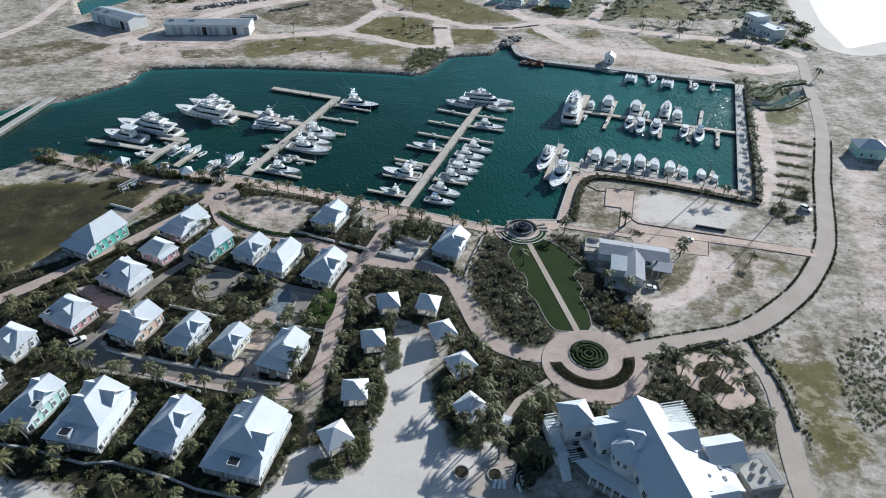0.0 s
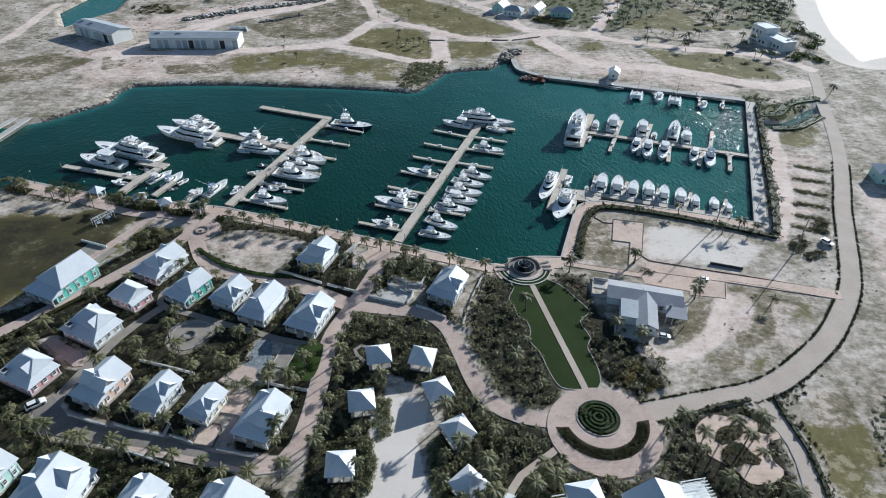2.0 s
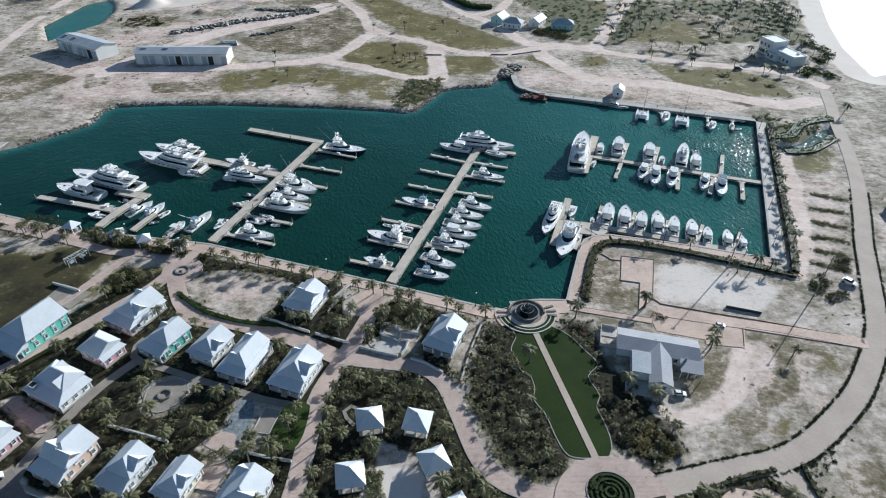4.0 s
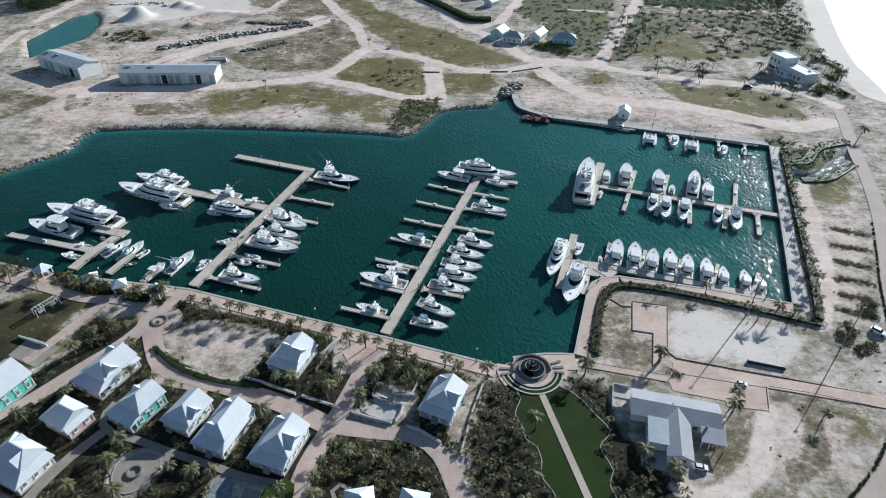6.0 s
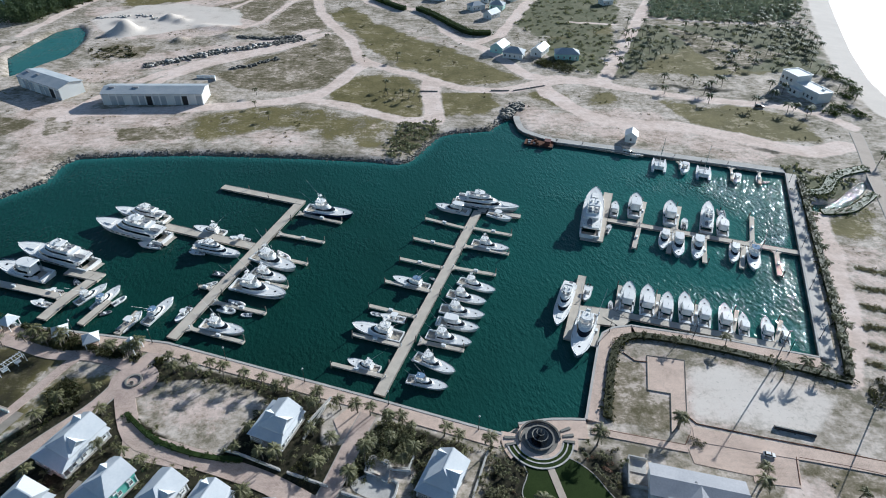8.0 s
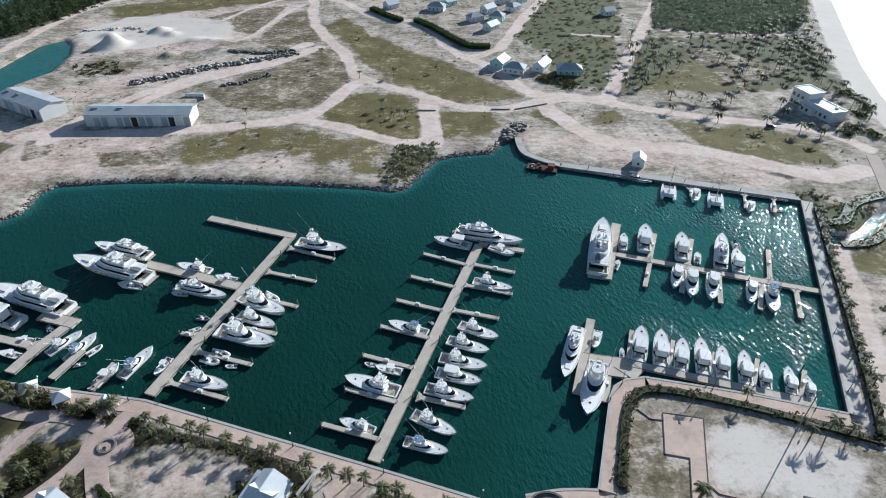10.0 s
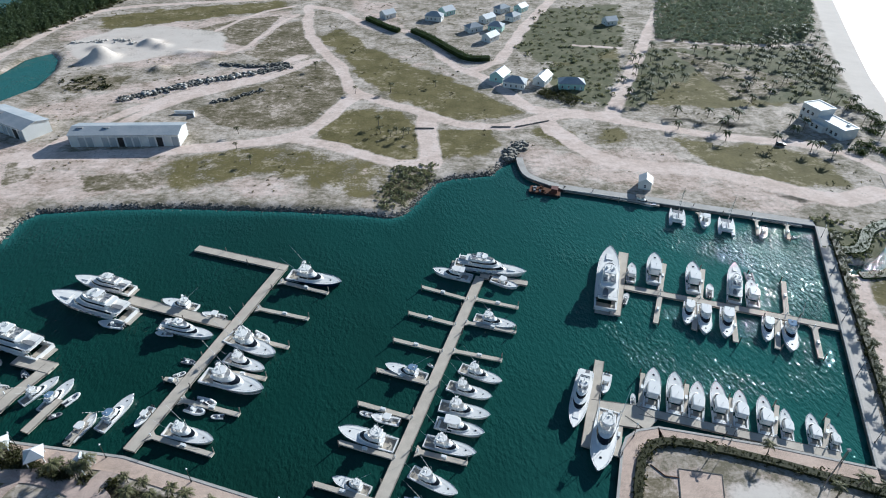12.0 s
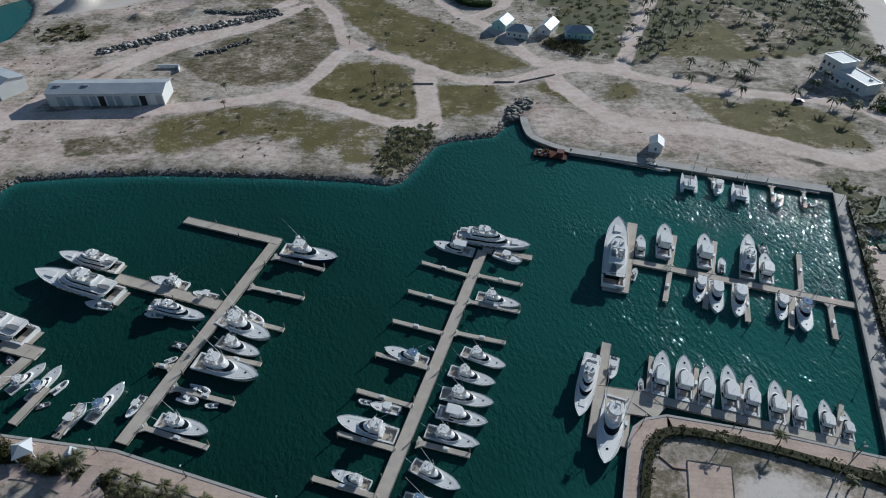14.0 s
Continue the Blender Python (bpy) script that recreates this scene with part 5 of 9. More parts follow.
def motor_yacht(label="large white motor yacht with stacked decks and dark windows", canvas=M_GEL):
    L, B, aft, bow = 26.0, 6.2, 1.7, 3.0
    ob = thing("motor_yacht", Matrix(), label, "yacht", "moored boats")
    x = boat_hull(ob, L, B, aft, bow, M_GEL, 0.12)
    for side in (1, -1):
        for k in range(6):
            s = 0.3 + 0.075 * k
            g = Geo()
            g.box(x(s), side * (half_beam(s, B) * 0.972 + 0.005), sheer(s, aft, bow) * 0.62, 1.2, 0.06, 0.32)
            part("hull_window", g, M_GLASS, ob)
    cabin(ob, "main_deckhouse", x(0.12), x(0.74), 2.5, 1.9, 4.1, rake=3.2, nose=0.38, glass=(0.38, 0.78))
    g = Geo()
    g.prism(plan_ring(x(0.05), x(0.66), 2.75, 0.3), 4.08, 4.25)
    part("upper_deck", g, M_DECKW, ob)
    cabin(ob, "sky_lounge", x(0.20), x(0.62), 2.05, 4.24, 6.0, rake=2.0, nose=0.42, glass=(0.42, 0.82))
    g = Geo()
    g.prism(plan_ring(x(0.16), x(0.56), 2.1, 0.3), 5.98, 6.12)
    g.loft([[(*p, 6.1) for p in plan_ring(x(0.22), x(0.55), 1.9, 0.4)], [(*p, 6.75) for p in plan_ring(x(0.22), x(0.535), 1.8, 0.4)]], caps=False)
    part("flybridge", g, M_GEL, ob)
    for k in range(3):
        for side in (0.9, -0.9):
            g = Geo()
            g.box(x(0.27) + 1.9 * k, side, 6.12, 1.2, 0.9, 0.35)
            g.box(x(0.27) + 1.9 * k - 0.5, side, 6.4, 0.2, 0.9, 0.45)
            part("lounge_seat", g, M_DECKW if k % 2 else M_GREYC, ob)
    g = Geo()
    g.prism(plan_ring(x(0.30), x(0.46), 1.7, 0.3), 8.0, 8.15, 0.06)
    part("hardtop", g, canvas, ob)
    for sx, sy in ((0.31, 1.4), (0.31, -1.4), (0.45, 1.3), (0.45, -1.3)):
        g = Geo()
        g.tube((x(sx) - 0.3, sy, 6.1), (x(sx), sy, 8.05), 0.09)
        part("top_support", g, M_TRIM, ob)
    g = Geo()
    g.tube((x(0.36), 0, 8.1), (x(0.355), 0, 10.4), 0.1, 0.04)
    g.tube((x(0.36), -1.0, 8.9), (x(0.36), 1.0, 8.9), 0.05)
    part("radar_mast", g, M_TRIM, ob)
    for py in (-0.9, 0.9):
        g = Geo()
        g.loft([[(x(0.38) + a, py + b, z) for a, b in circle(0, 0, r, 8)] for z, r in ((8.12, 0.35), (8.6, 0.42), (8.9, 0.15))])
        part("satellite_dome", g, M_GEL, ob)
    g = Geo()
    g.box(x(0.0) - 0.6, 0, 0.3, 1.3, B * 0.8, 0.14)
    part("swim_platform", g, M_TEAK, ob, "teak swim platform")
    g = Geo()
    g.box(x(0.80), 0, sheer(0.8, aft, bow) - 0.06, 2.6, 1.9, 0.35)
    part("sun_pad", g, M_DECKW, ob)
    g = Geo()
    for side in (1, -1):
        g.rail([(x(0.06), side * 2.5, 5.1), (x(0.2), side * 2.55, 5.1)], 0.03)
        for s in (0.06, 0.11, 0.16, 0.2):
            g.tube((x(s), side * 2.5, 4.2), (x(s), side * 2.5, 5.1), 0.025, n=4)
        for s in (0.06, 0.10):
            g.tube((x(s), side * 2.3, 1.7), (x(s), side * 2.3, 4.1), 0.06)
    g.rail([(x(0.06), -2.5, 5.1), (x(0.06), 2.5, 5.1)], 0.03)
    part("deck_rail", g, M_STEEL, ob, "polished steel rail")
    g = Geo()
    g.loft([[(x(0.13) + a, b + 0.5, z) for a, b in plan_ring(-1.7, 1.7, 0.75 * k, 0.6)] for z, k in ((4.4, 0.7), (4.75, 1.0), (4.9, 0.95))])
    part("tender", g, M_RUBBER, ob, "small grey tender on the boat deck")
    bow_rail(ob, x, L, B, aft, bow, 0.55, 0.7)
    return ob


def cruiser(label="white cabin cruiser with an open cockpit", top=M_GEL):
    L, B, aft, bow = 13.0, 4.3, 1.15, 1.75
    ob = thing("cabin_cruiser", Matrix(), label, "boat", "moored boats")
    x = boat_hull(ob, L, B, aft, bow, M_GEL, 0.26)
    cabin(ob, "cabin", x(0.25), x(0.74), 1.6, 1.15, 2.75, rake=2.6, nose=0.5, glass=(0.4, 0.8))
    g = Geo()
    g.prism(plan_ring(x(0.18), x(0.52), 1.6, 0.3), 3.95, 4.1, 0.07)
    part("hardtop", g, top, ob)
    for sx, sy in ((0.2, 1.4), (0.2, -1.4), (0.47, 1.3), (0.47, -1.3)):
        g = Geo()
        g.tube((x(sx), sy, 1.2 if sx < 0.3 else 2.6), (x(sx), sy * 0.95, 4.0), 0.05)
        part("top_support", g, M_STEEL, ob)
    g = Geo()
    g.tube((x(0.3), 0, 4.05), (x(0.28), 0, 5.6), 0.05, 0.02)
    part("antenna", g, M_TRIM, ob)
    g = Geo()
    g.loft([[(*p, 2.7) for p in plan_ring(x(0.27), x(0.52), 1.45, 0.4)], [(*p, 3.3) for p in plan_ring(x(0.27), x(0.5), 1.35, 0.4)]], caps=False)
    g.box(x(0.40), 0, 2.7, 0.7, 1.4, 0.8)
    g.box(x(0.32), 0, 2.7, 0.6, 1.6, 0.6)
    part("flybridge", g, M_GEL, ob)
    g = Geo()
    g.box(x(0.05) + 0.3, 0, 0.45, 0.6, 2.4, 0.5)
    g.box(x(0.2), 1.1, 0.45, 1.0, 0.6, 0.5)
    part("cockpit_seat", g, M_DECKW, ob)
    g = Geo()
    g.prism(circle(x(0.82), 0, 0.28, 8), sheer(0.82, aft, bow) - 0.05, sheer(0.82, aft, bow) + 0.04)
    part("deck_hatch", g, M_GLASS, ob)
    bow_rail(ob, x, L, B, aft, bow, 0.5, 0.5)
    return ob


def center_console(label="small white open motorboat with outboard engine", top=True, size=7.0):
    L, B, aft, bow = size, size * 0.34, 0.75, 1.15
    ob = thing("motorboat", Matrix(), label, "boat", "small boats")
    x = boat_hull(ob, L, B, aft, bow, M_GEL, 0.6)
    g = Geo()
    g.loft([[(*p, 0.45) for p in plan_ring(x(0.38), x(0.54), 0.45, 0.3)], [(*p, 1.55) for p in plan_ring(x(0.40), x(0.50), 0.38, 0.3)]])
    part("console", g, M_GEL, ob)
    for px, z, sx, sy, sz in ((0.3, 0.45, 0.5, 1.0, 0.6), (0.74, 0.7, 0.9, 0.8, 0.35)):
        g = Geo()
        g.box(x(px), 0, z, sx, sy, sz)
        part("seat", g, M_DECKW if px > 0.5 else M_GREYC, ob)
    g = Geo()
    for py in (-0.35, 0.35):
        g.loft([[(x(0.0) - 0.25 + a, py + b, z) for a, b in circle(0, 0, r, 7)] for z, r in ((0.1, 0.12), (0.75, 0.2), (1.15, 0.24), (1.35, 0.12))])
    part("outboard_engine", g, M_BLACK, ob)
    if top:
        g = Geo()
        g.prism(plan_ring(x(0.3), x(0.58), 0.9, 0.3), 2.2, 2.3, 0.06)
        part("t_top", g, M_GEL, ob)
        for sx, sy in ((0.38, 0.5), (0.38, -0.5), (0.52, 0.5), (0.52, -0.5)):
            g = Geo()
            g.tube((x(sx), sy, 0.45), (x(sx), sy, 2.25), 0.03, n=4)
            part("top_post", g, M_STEEL, ob)
    return ob


def dinghy(label="small white inflatable dinghy", tube=M_DECKW):
    ob = thing("dinghy", Matrix(), label, "dinghy", "small boats")
    g = Geo()
    path = [(-1.9, 0.72, 0.3), (0.6, 0.72, 0.32), (1.5, 0.45, 0.4), (1.95, 0.0, 0.48), (1.5, -0.45, 0.4), (0.6, -0.72, 0.32), (-1.9, -0.72, 0.3)]
    for a, b in zip(path, path[1:]):
        g.tube(a, b, 0.26, n=7)
    part("tube", g, tube, ob)
    g = Geo()
    g.loft([[(-1.8, -0.6, z), (0.8, -0.6, z), (1.7, 0, z), (0.8, 0.6, z), (-1.8, 0.6, z)] for z in (-0.1, 0.2)])
    part("floor", g, M_RUBBER, ob)
    g = Geo()
    g.box(0.0, 0, 0.2, 0.35, 1.1, 0.28)
    g.box(-0.5, 0, 0.2, 0.5, 0.5, 0.75)
    part("seat", g, M_GEL, ob)
    g = Geo()
    g.loft([[(-2.05 + a, b, z) for a, b in circle(0, 0, r, 7)] for z, r in ((-0.1, 0.09), (0.6, 0.13), (0.95, 0.17), (1.1, 0.08))])
    part("outboard_engine", g, M_BLACK, ob)
    return ob


def catamaran():
    ob = thing("sailing_catamaran", Matrix(), "white sailing catamaran with a bare mast", "catamaran", "moored boats")
    for side in (1, -1):
        g = Geo()
        rings = []
        for s in (0, 0.1, 0.3, 0.6, 0.85, 1.0):
            h = 0.75 * (0.8 + 0.2 * min(1, s * 5)) * max(0.05, 1 - max(0, (s - 0.5) / 0.5) ** 2.2)
            z = 1.0 + 0.5 * s
            p = [(-6 + 12 * s, h, z), (-6 + 12 * s, h * 0.9, 0.2), (-6 + 12 * s, 0, -0.4), (-6 + 12 * s, -h * 0.9, 0.2), (-6 + 12 * s, -h, z)]
            rings.append([(a, b + side * 2.5, c) for a, b, c in p])
        g.loft(rings)
        part("hull", g, M_GEL, ob)
    g = Geo()
    g.box(-1.0, 0, 0.8, 7.0, 5.2, 0.5)
    part("bridge_deck", g, M_DECKW, ob)
    cabin(ob, "cabin", -4.0, 2.2, 2.3, 1.28, 2.7, rake=1.6, nose=0.4, glass=(0.4, 0.8))
    g = Geo()
    g.prism(plan_ring(-5.2, -2.2, 2.2, 0.1), 3.2, 3.3)
    part("bimini", g, M_GEL, ob)
    g = Geo()
    g.tube((0.4, 0, 2.6), (0.3, 0, 16.5), 0.12, 0.07, 6)
    g.tube((0.35, -1.1, 9), (0.35, 1.1, 9), 0.04)
    part("mast", g, M_STEEL, ob)
    g = Geo()
    g.tube((0.2, 0, 3.8), (-5.0, 0, 4.0), 0.22, 0.18, 6)
    part("boom", g, M_GREYC, ob, "boom with furled sail")
    g = Geo()
    for side in (1, -1):
        g.tube((0.3, 0, 15.8), (-1.0, side * 2.9, 1.2), 0.02, n=4)
    g.tube((0.3, 0, 15.8), (5.6, 0, 1.4), 0.05, n=4)
    part("rigging", g, M_STEEL, ob)
    g = Geo()
    g.box(3.6, 0, 1.2, 2.6, 3.6, 0.05)
    part("trampoline", g, M_GREYC, ob)
    return ob


def workboat():
    ob = thing("work_barge", Matrix(), "rusty dark work barge with a small crane", "barge")
    g = Geo()
    g.loft([[(-6.5, -2.6, z), (5.5, -2.6, z), (6.5, -1.8, z), (6.5, 1.8, z), (5.5, 2.6, z), (-6.5, 2.6, z)] for z in (-0.4, 0.9)])
    part("hull", g, M_BLACK, ob)
    g = Geo()
    g.box(0, 0, 0.88, 12.4, 4.8, 0.08)
    part("deck", g, M_RUST, ob)
    g = Geo()
    g.box(-3.8, 0, 0.95, 2.4, 2.4, 2.1)
    g.box(-3.8, 0, 3.05, 2.8, 2.8, 0.12)
    part("wheelhouse", g, M_RED, ob, "dull red wheelhouse")
    g = Geo()
    g.tube((1.0, 0, 0.9), (1.0, 0, 3.0), 0.25)
    g.tube((1.0, 0, 2.9), (5.2, 0.4, 5.0), 0.16)
    part("crane", g, M_RUST, ob)
    for k in range(9):
        g = Geo()
        g.box(random.uniform(-1.5, 5.5), random.uniform(-1.9, 1.9), 0.95, random.uniform(0.5, 1.4), random.uniform(0.4, 1.2), random.uniform(0.3, 1.0), random.uniform(0, 3))
        part("crate", g, M_GREYC if k % 2 else M_RUST, ob)
    return ob


def jet_ski():
    ob = thing("jet_ski", Matrix(), "small white jet ski with dark seat", "jet ski", "small boats")
    g = Geo()
    g.loft([[(-1.5, -0.5, 0), (0.6, -0.5, 0), (1.6, 0, 0.1), (0.6, 0.5, 0), (-1.5, 0.5, 0)], [(-1.5, -0.55, 0.5), (0.7, -0.55, 0.5), (1.7, 0, 0.55), (0.7, 0.55, 0.5), (-1.5, 0.55, 0.5)],
            [(-1.4, -0.25, 0.75), (0.5, -0.25, 0.9), (1.2, 0, 0.75), (0.5, 0.25, 0.9), (-1.4, 0.25, 0.75)]])
    part("hull", g, M_GEL, ob)
    g = Geo()
    g.box(-0.6, 0, 0.75, 1.4, 0.35, 0.25)
    g.tube((0.4, -0.4, 1.15), (0.4, 0.4, 1.15), 0.05)
    part("seat", g, M_BLACK, ob)
    return ob


def moor(proto, length, pairs, low=0.9, beam=1.02):
    return place_all(proto, [between(a, b, WATER_Z, length) @ Matrix.Diagonal((1, beam, low, 1)) for a, b in pairs])


# stern, bow of each boat
moor(sportfish(M_GEL), 19.3, [
    [(-59.6, 239.1), (-42.6, 230.3)], [(-58, 230.6), (-44.7, 224.9)], [(-67, 205.7), (-52.5, 201.3)], [(10.2, 225.8), (22.5, 219.5)], [(6.4, 219.4), (19.2, 214.2)], [(3.9, 212.3), (18.3, 208.1)],
    [(-0.1, 201.3), (13.7, 196.6)], [(-3.4, 192.7), (8.5, 185.7)], [(-12.2, 187.1), (-22.2, 191)], [(-108.1, 214), (-101.7, 223.7)], [(-71.8, 251.4), (-84.7, 255.5)], [(15.7, 246.6), (29.2, 241.7)]])
moor(sportfish(M_GEL, stripe=M_GLASS, label="white sportfishing boat with dark side stripe and outriggers"), 19.3, [
    [(-62.7, 223.8), (-43.1, 217.2)], [(-6.3, 199.3), (-22.4, 204.9)], [(50.2, 210.3), (42.1, 190.2)]])
moor(sportfish(M_NAVY, label="sportfishing boat with dark navy hull and tall tower"), 19.3, [[(-46.6, 268.3), (-26.9, 262.6)]])
moor(sportfish(M_GEL, M_BLUE, "white sportfishing boat with blue canvas top", tower=False), 19.3, [
    [(-101.5, 211.4), (-97.2, 222.8)], [(-83.6, 204.9), (-78.5, 217.2)], [(-5.3, 184.4), (6.4, 180.6)], [(1.3, 221.5), (-11.4, 226.9)], [(115.7, 244.6), (110.1, 229.6)]])
moor(motor_yacht(), 28.0, low=0.8, beam=0.96, pairs=[
    [(-90, 247.1), (-121.2, 258.6)], [(10, 273.9), (36.3, 267.2)], [(-108.9, 231.9), (-140.8, 243.4)], [(57.9, 247.9), (68.1, 282.1)], [(-81.5, 244.1), (-62.6, 238.2)]])
moor(motor_yacht("white motor yacht with upper sun deck", M_DECKW), 28.0, low=0.8, beam=0.96, pairs=[
    [(-94.8, 259.7), (-117.6, 266.9)], [(47, 224.1), (38.6, 202.9)], [(101.6, 251.8), (110.5, 273)]])
moor(cruiser(), 13.3, beam=0.92, pairs=[
    [(-121.5, 226.5), (-141.3, 233.1)], [(16.6, 265.3), (3.1, 270.2)], [(3.1, 206.6), (15.9, 202.6)], [(78, 262.1), (83.5, 278.4)], [(90, 257.1), (95.4, 273.1)], [(91.2, 251.1), (86.7, 237.4)], [(98.2, 249.5), (92.5, 235.9)],
    [(61.2, 209.7), (66.4, 224)], [(72.2, 206), (77.3, 218.9)], [(83.3, 203.4), (87.9, 215.8)], [(94, 199.6), (97.6, 209.5)], [(104.9, 196.1), (107.6, 204.7)], [(70.6, 263), (73.9, 273.3)]])
moor(cruiser("white cabin cruiser with a pale grey top", M_DECKW), 13.3, beam=0.92, pairs=[
    [(67.1, 207.8), (71.9, 222.4)], [(78.4, 204.7), (82.6, 218.9)], [(88.9, 201), (93.5, 213.8)], [(100.1, 197.3), (103.8, 207.8)], [(107.2, 249.9), (112.1, 263.5)], [(87.5, 253.3), (82.5, 242)], [(109.7, 245.2), (104.7, 234.4)]])
moor(center_console(), 7.0, [
    [(-62.1, 246.8), (-69.7, 249.1)], [(-6.2, 206.7), (-13.8, 208.9)], [(23.1, 265.2), (31.6, 260.5)], [(-72.4, 212.7), (-74.5, 206.1)], [(52.7, 222.7), (49.7, 215.3)], [(94.9, 255.4), (97.5, 261.9)], [(112.3, 304.8), (108, 294.9)],
    [(-115.1, 213.5), (-121.7, 215.3)], [(-114.5, 219.7), (-120.3, 220.6)], [(131.5, 295.4), (127.3, 287.5)], [(-89.4, 202.3), (-86, 210.4)]])
moor(center_console("open white motorboat with outboard engines", False), 7.0, [
    [(-92.1, 243.7), (-100.3, 245.2)], [(-76, 240.2), (-81.6, 240.7)], [(65.3, 252.5), (68, 257.6)], [(57.1, 211.6), (58.2, 215.7)], [(137.7, 288.8), (140, 294.7)], [(-110.9, 223.8), (-113, 225.8)]])
moor(dinghy(), 4.0, [
    [(-52.2, 240.4), (-46.5, 236.6)], [(-56.8, 242.6), (-51.9, 238.7)], [(-61.9, 214.9), (-55.8, 213.3)], [(-63.6, 212.8), (-58.1, 210.5)], [(-52.7, 209.6), (-56.1, 209.6)], [(-13.7, 209.5), (-17, 210.4)], [(-70.6, 223.3), (-67.5, 225)], [(139.1, 289.5), (142.4, 289.6)],
    [(-96.6, 213.8), (-93.9, 217.8)]])
moor(dinghy("small grey inflatable dinghy", M_RUBBER), 4.0, [[(-70.1, 229.7), (-66, 228.5)], [(113.5, 268.2), (112, 262)], [(-98.7, 209.9), (-95.5, 211.1)], [(-112, 223.8), (-113.7, 226.5)]])
moor(jet_ski(), 3.2, [[(-59.5, 214), (-56.4, 212.1)], [(1.3, 227.6), (3.1, 225.9)]])
moor(catamaran(), 12.0, [[(98.3, 297.5), (101.9, 308.2)], [(115.2, 291.1), (119.1, 301.7)]])
moor(workboat(), 13.0, [[(57.2, 320.9), (44.5, 324.7)]])
moor(cruiser("low dark-topped speedboat alongside the sheet wall", M_BLACK), 13.0, [[(85.3, 316.9), (94.4, 311.1)]])
# ---------------------------------------------------------------- buildings
FOOTPRINTS = []   # centre, half sizes and turn of each building, kept clear of plants


def hip_roof(g, a, b, z, high, over=0.6, thick=0.22, cx=0.0, cy=0.0):
    """A hip roof over the rectangle 2a x 2b at cx, cy."""
    a, b = a + over, b + over
    r = max(a - b, 0.0)
    q = max(b - a, 0.0)
    for s, t in ((z, z + thick), ):
        g.add([(cx + x, cy + y, k) for k in (s, t) for x, y in ((-a, -b), (a, -b), (a, b), (-a, b))],
              [(3, 2, 1, 0), (0, 1, 5, 4), (1, 2, 6, 5), (2, 3, 7, 6), (3, 0, 4, 7)])
    t = z + thick
    p = [(-a, -b, t), (a, -b, t), (a, b, t), (-a, b, t)]
    if a >= b:
        e, f = (-r, 0, t + high), (r, 0, t + high)
        faces = [(p[0], p[1], f, e), (p[1], p[2], f), (p[2], p[3], e, f), (p[3], p[0], e)]
    else:
        e, f = (0, -q, t + high), (0, q, t + high)
        faces = [(p[0], p[1], e), (p[1], p[2], f, e), (p[2], p[3], f), (p[3], p[0], e, f)]
    for face in faces:
        g.face(*[(cx + x, cy + y, k) for x, y, k in face])


def gable_roof(g, x0, x1, y, half, z, high, thick=0.2, along="x"):
    """A gable roof with its ridge along x from x0 to x1 at y."""
    ring = lambda u: [(u, y - half, z), (u, y, z + high), (u, y + half, z), (u, y + half, z + thick), (u, y, z + high + thick), (u, y - half, z + thick)]  # noqa: E731
    rings = [ring(x0), ring(x1)]
    if along == "y":
        rings = [[(b, a, c) for a, b, c in r][::-1] for r in rings]
    g.loft(rings)


WINDOW_MESH = {}


def window(parent, x, y, z, w, h, turn, mat=None, shutter=None):
    """A framed window set on a wall; turn is the way that it faces."""
    key = (round(w, 2), round(h, 2))
    if key not in WINDOW_MESH:
        f, p, s = Geo(), Geo(), Geo()
        for dx in (-w / 2, w / 2):
            f.box(dx, -0.05, 0, 0.12, 0.16, h)
        for dz in (0, h / 2 - 0.04, h - 0.1):
            f.box(0, -0.05, dz, w, 0.15, 0.1)
        p.box(0, -0.02, 0.03, w - 0.08, 0.06, h - 0.06)
        s.box(0, -0.12, -0.1, w + 0.3, 0.3, 0.1)
        WINDOW_MESH[key] = (f.mesh("window", M_TRIM), p.mesh("pane", M_GLASS), s.mesh("sill", M_TRIM))
    f, p, s = WINDOW_MESH[key]
    ob = part("window", f, None, parent)
    ob.matrix_basis = pose(x, y, z, 0, 0, turn)
    part("pane", p, None, ob, "dark reflecting glass")
    part("sill", s, None, ob)
    return ob


def railing(parent, points, z, high=0.95, mat=M_TRIM):
    g = Geo()
    for (x1, y1), (x2, y2) in zip(points, points[1:]):
        n = max(2, int(math.hypot(x2 - x1, y2 - y1) / 0.45))
        g.tube((x1, y1, z + high), (x2, y2, z + high), 0.06, n=4)
        g.tube((x1, y1, z + 0.15), (x2, y2, z + 0.15), 0.04, n=4)
        for k in range(n + 1):
            t = k / n
            g.box(x1 + (x2 - x1) * t, y1 + (y2 - y1) * t, z + 0.1, 0.07, 0.07, high - 0.1)
    return part("railing", g, mat, parent)


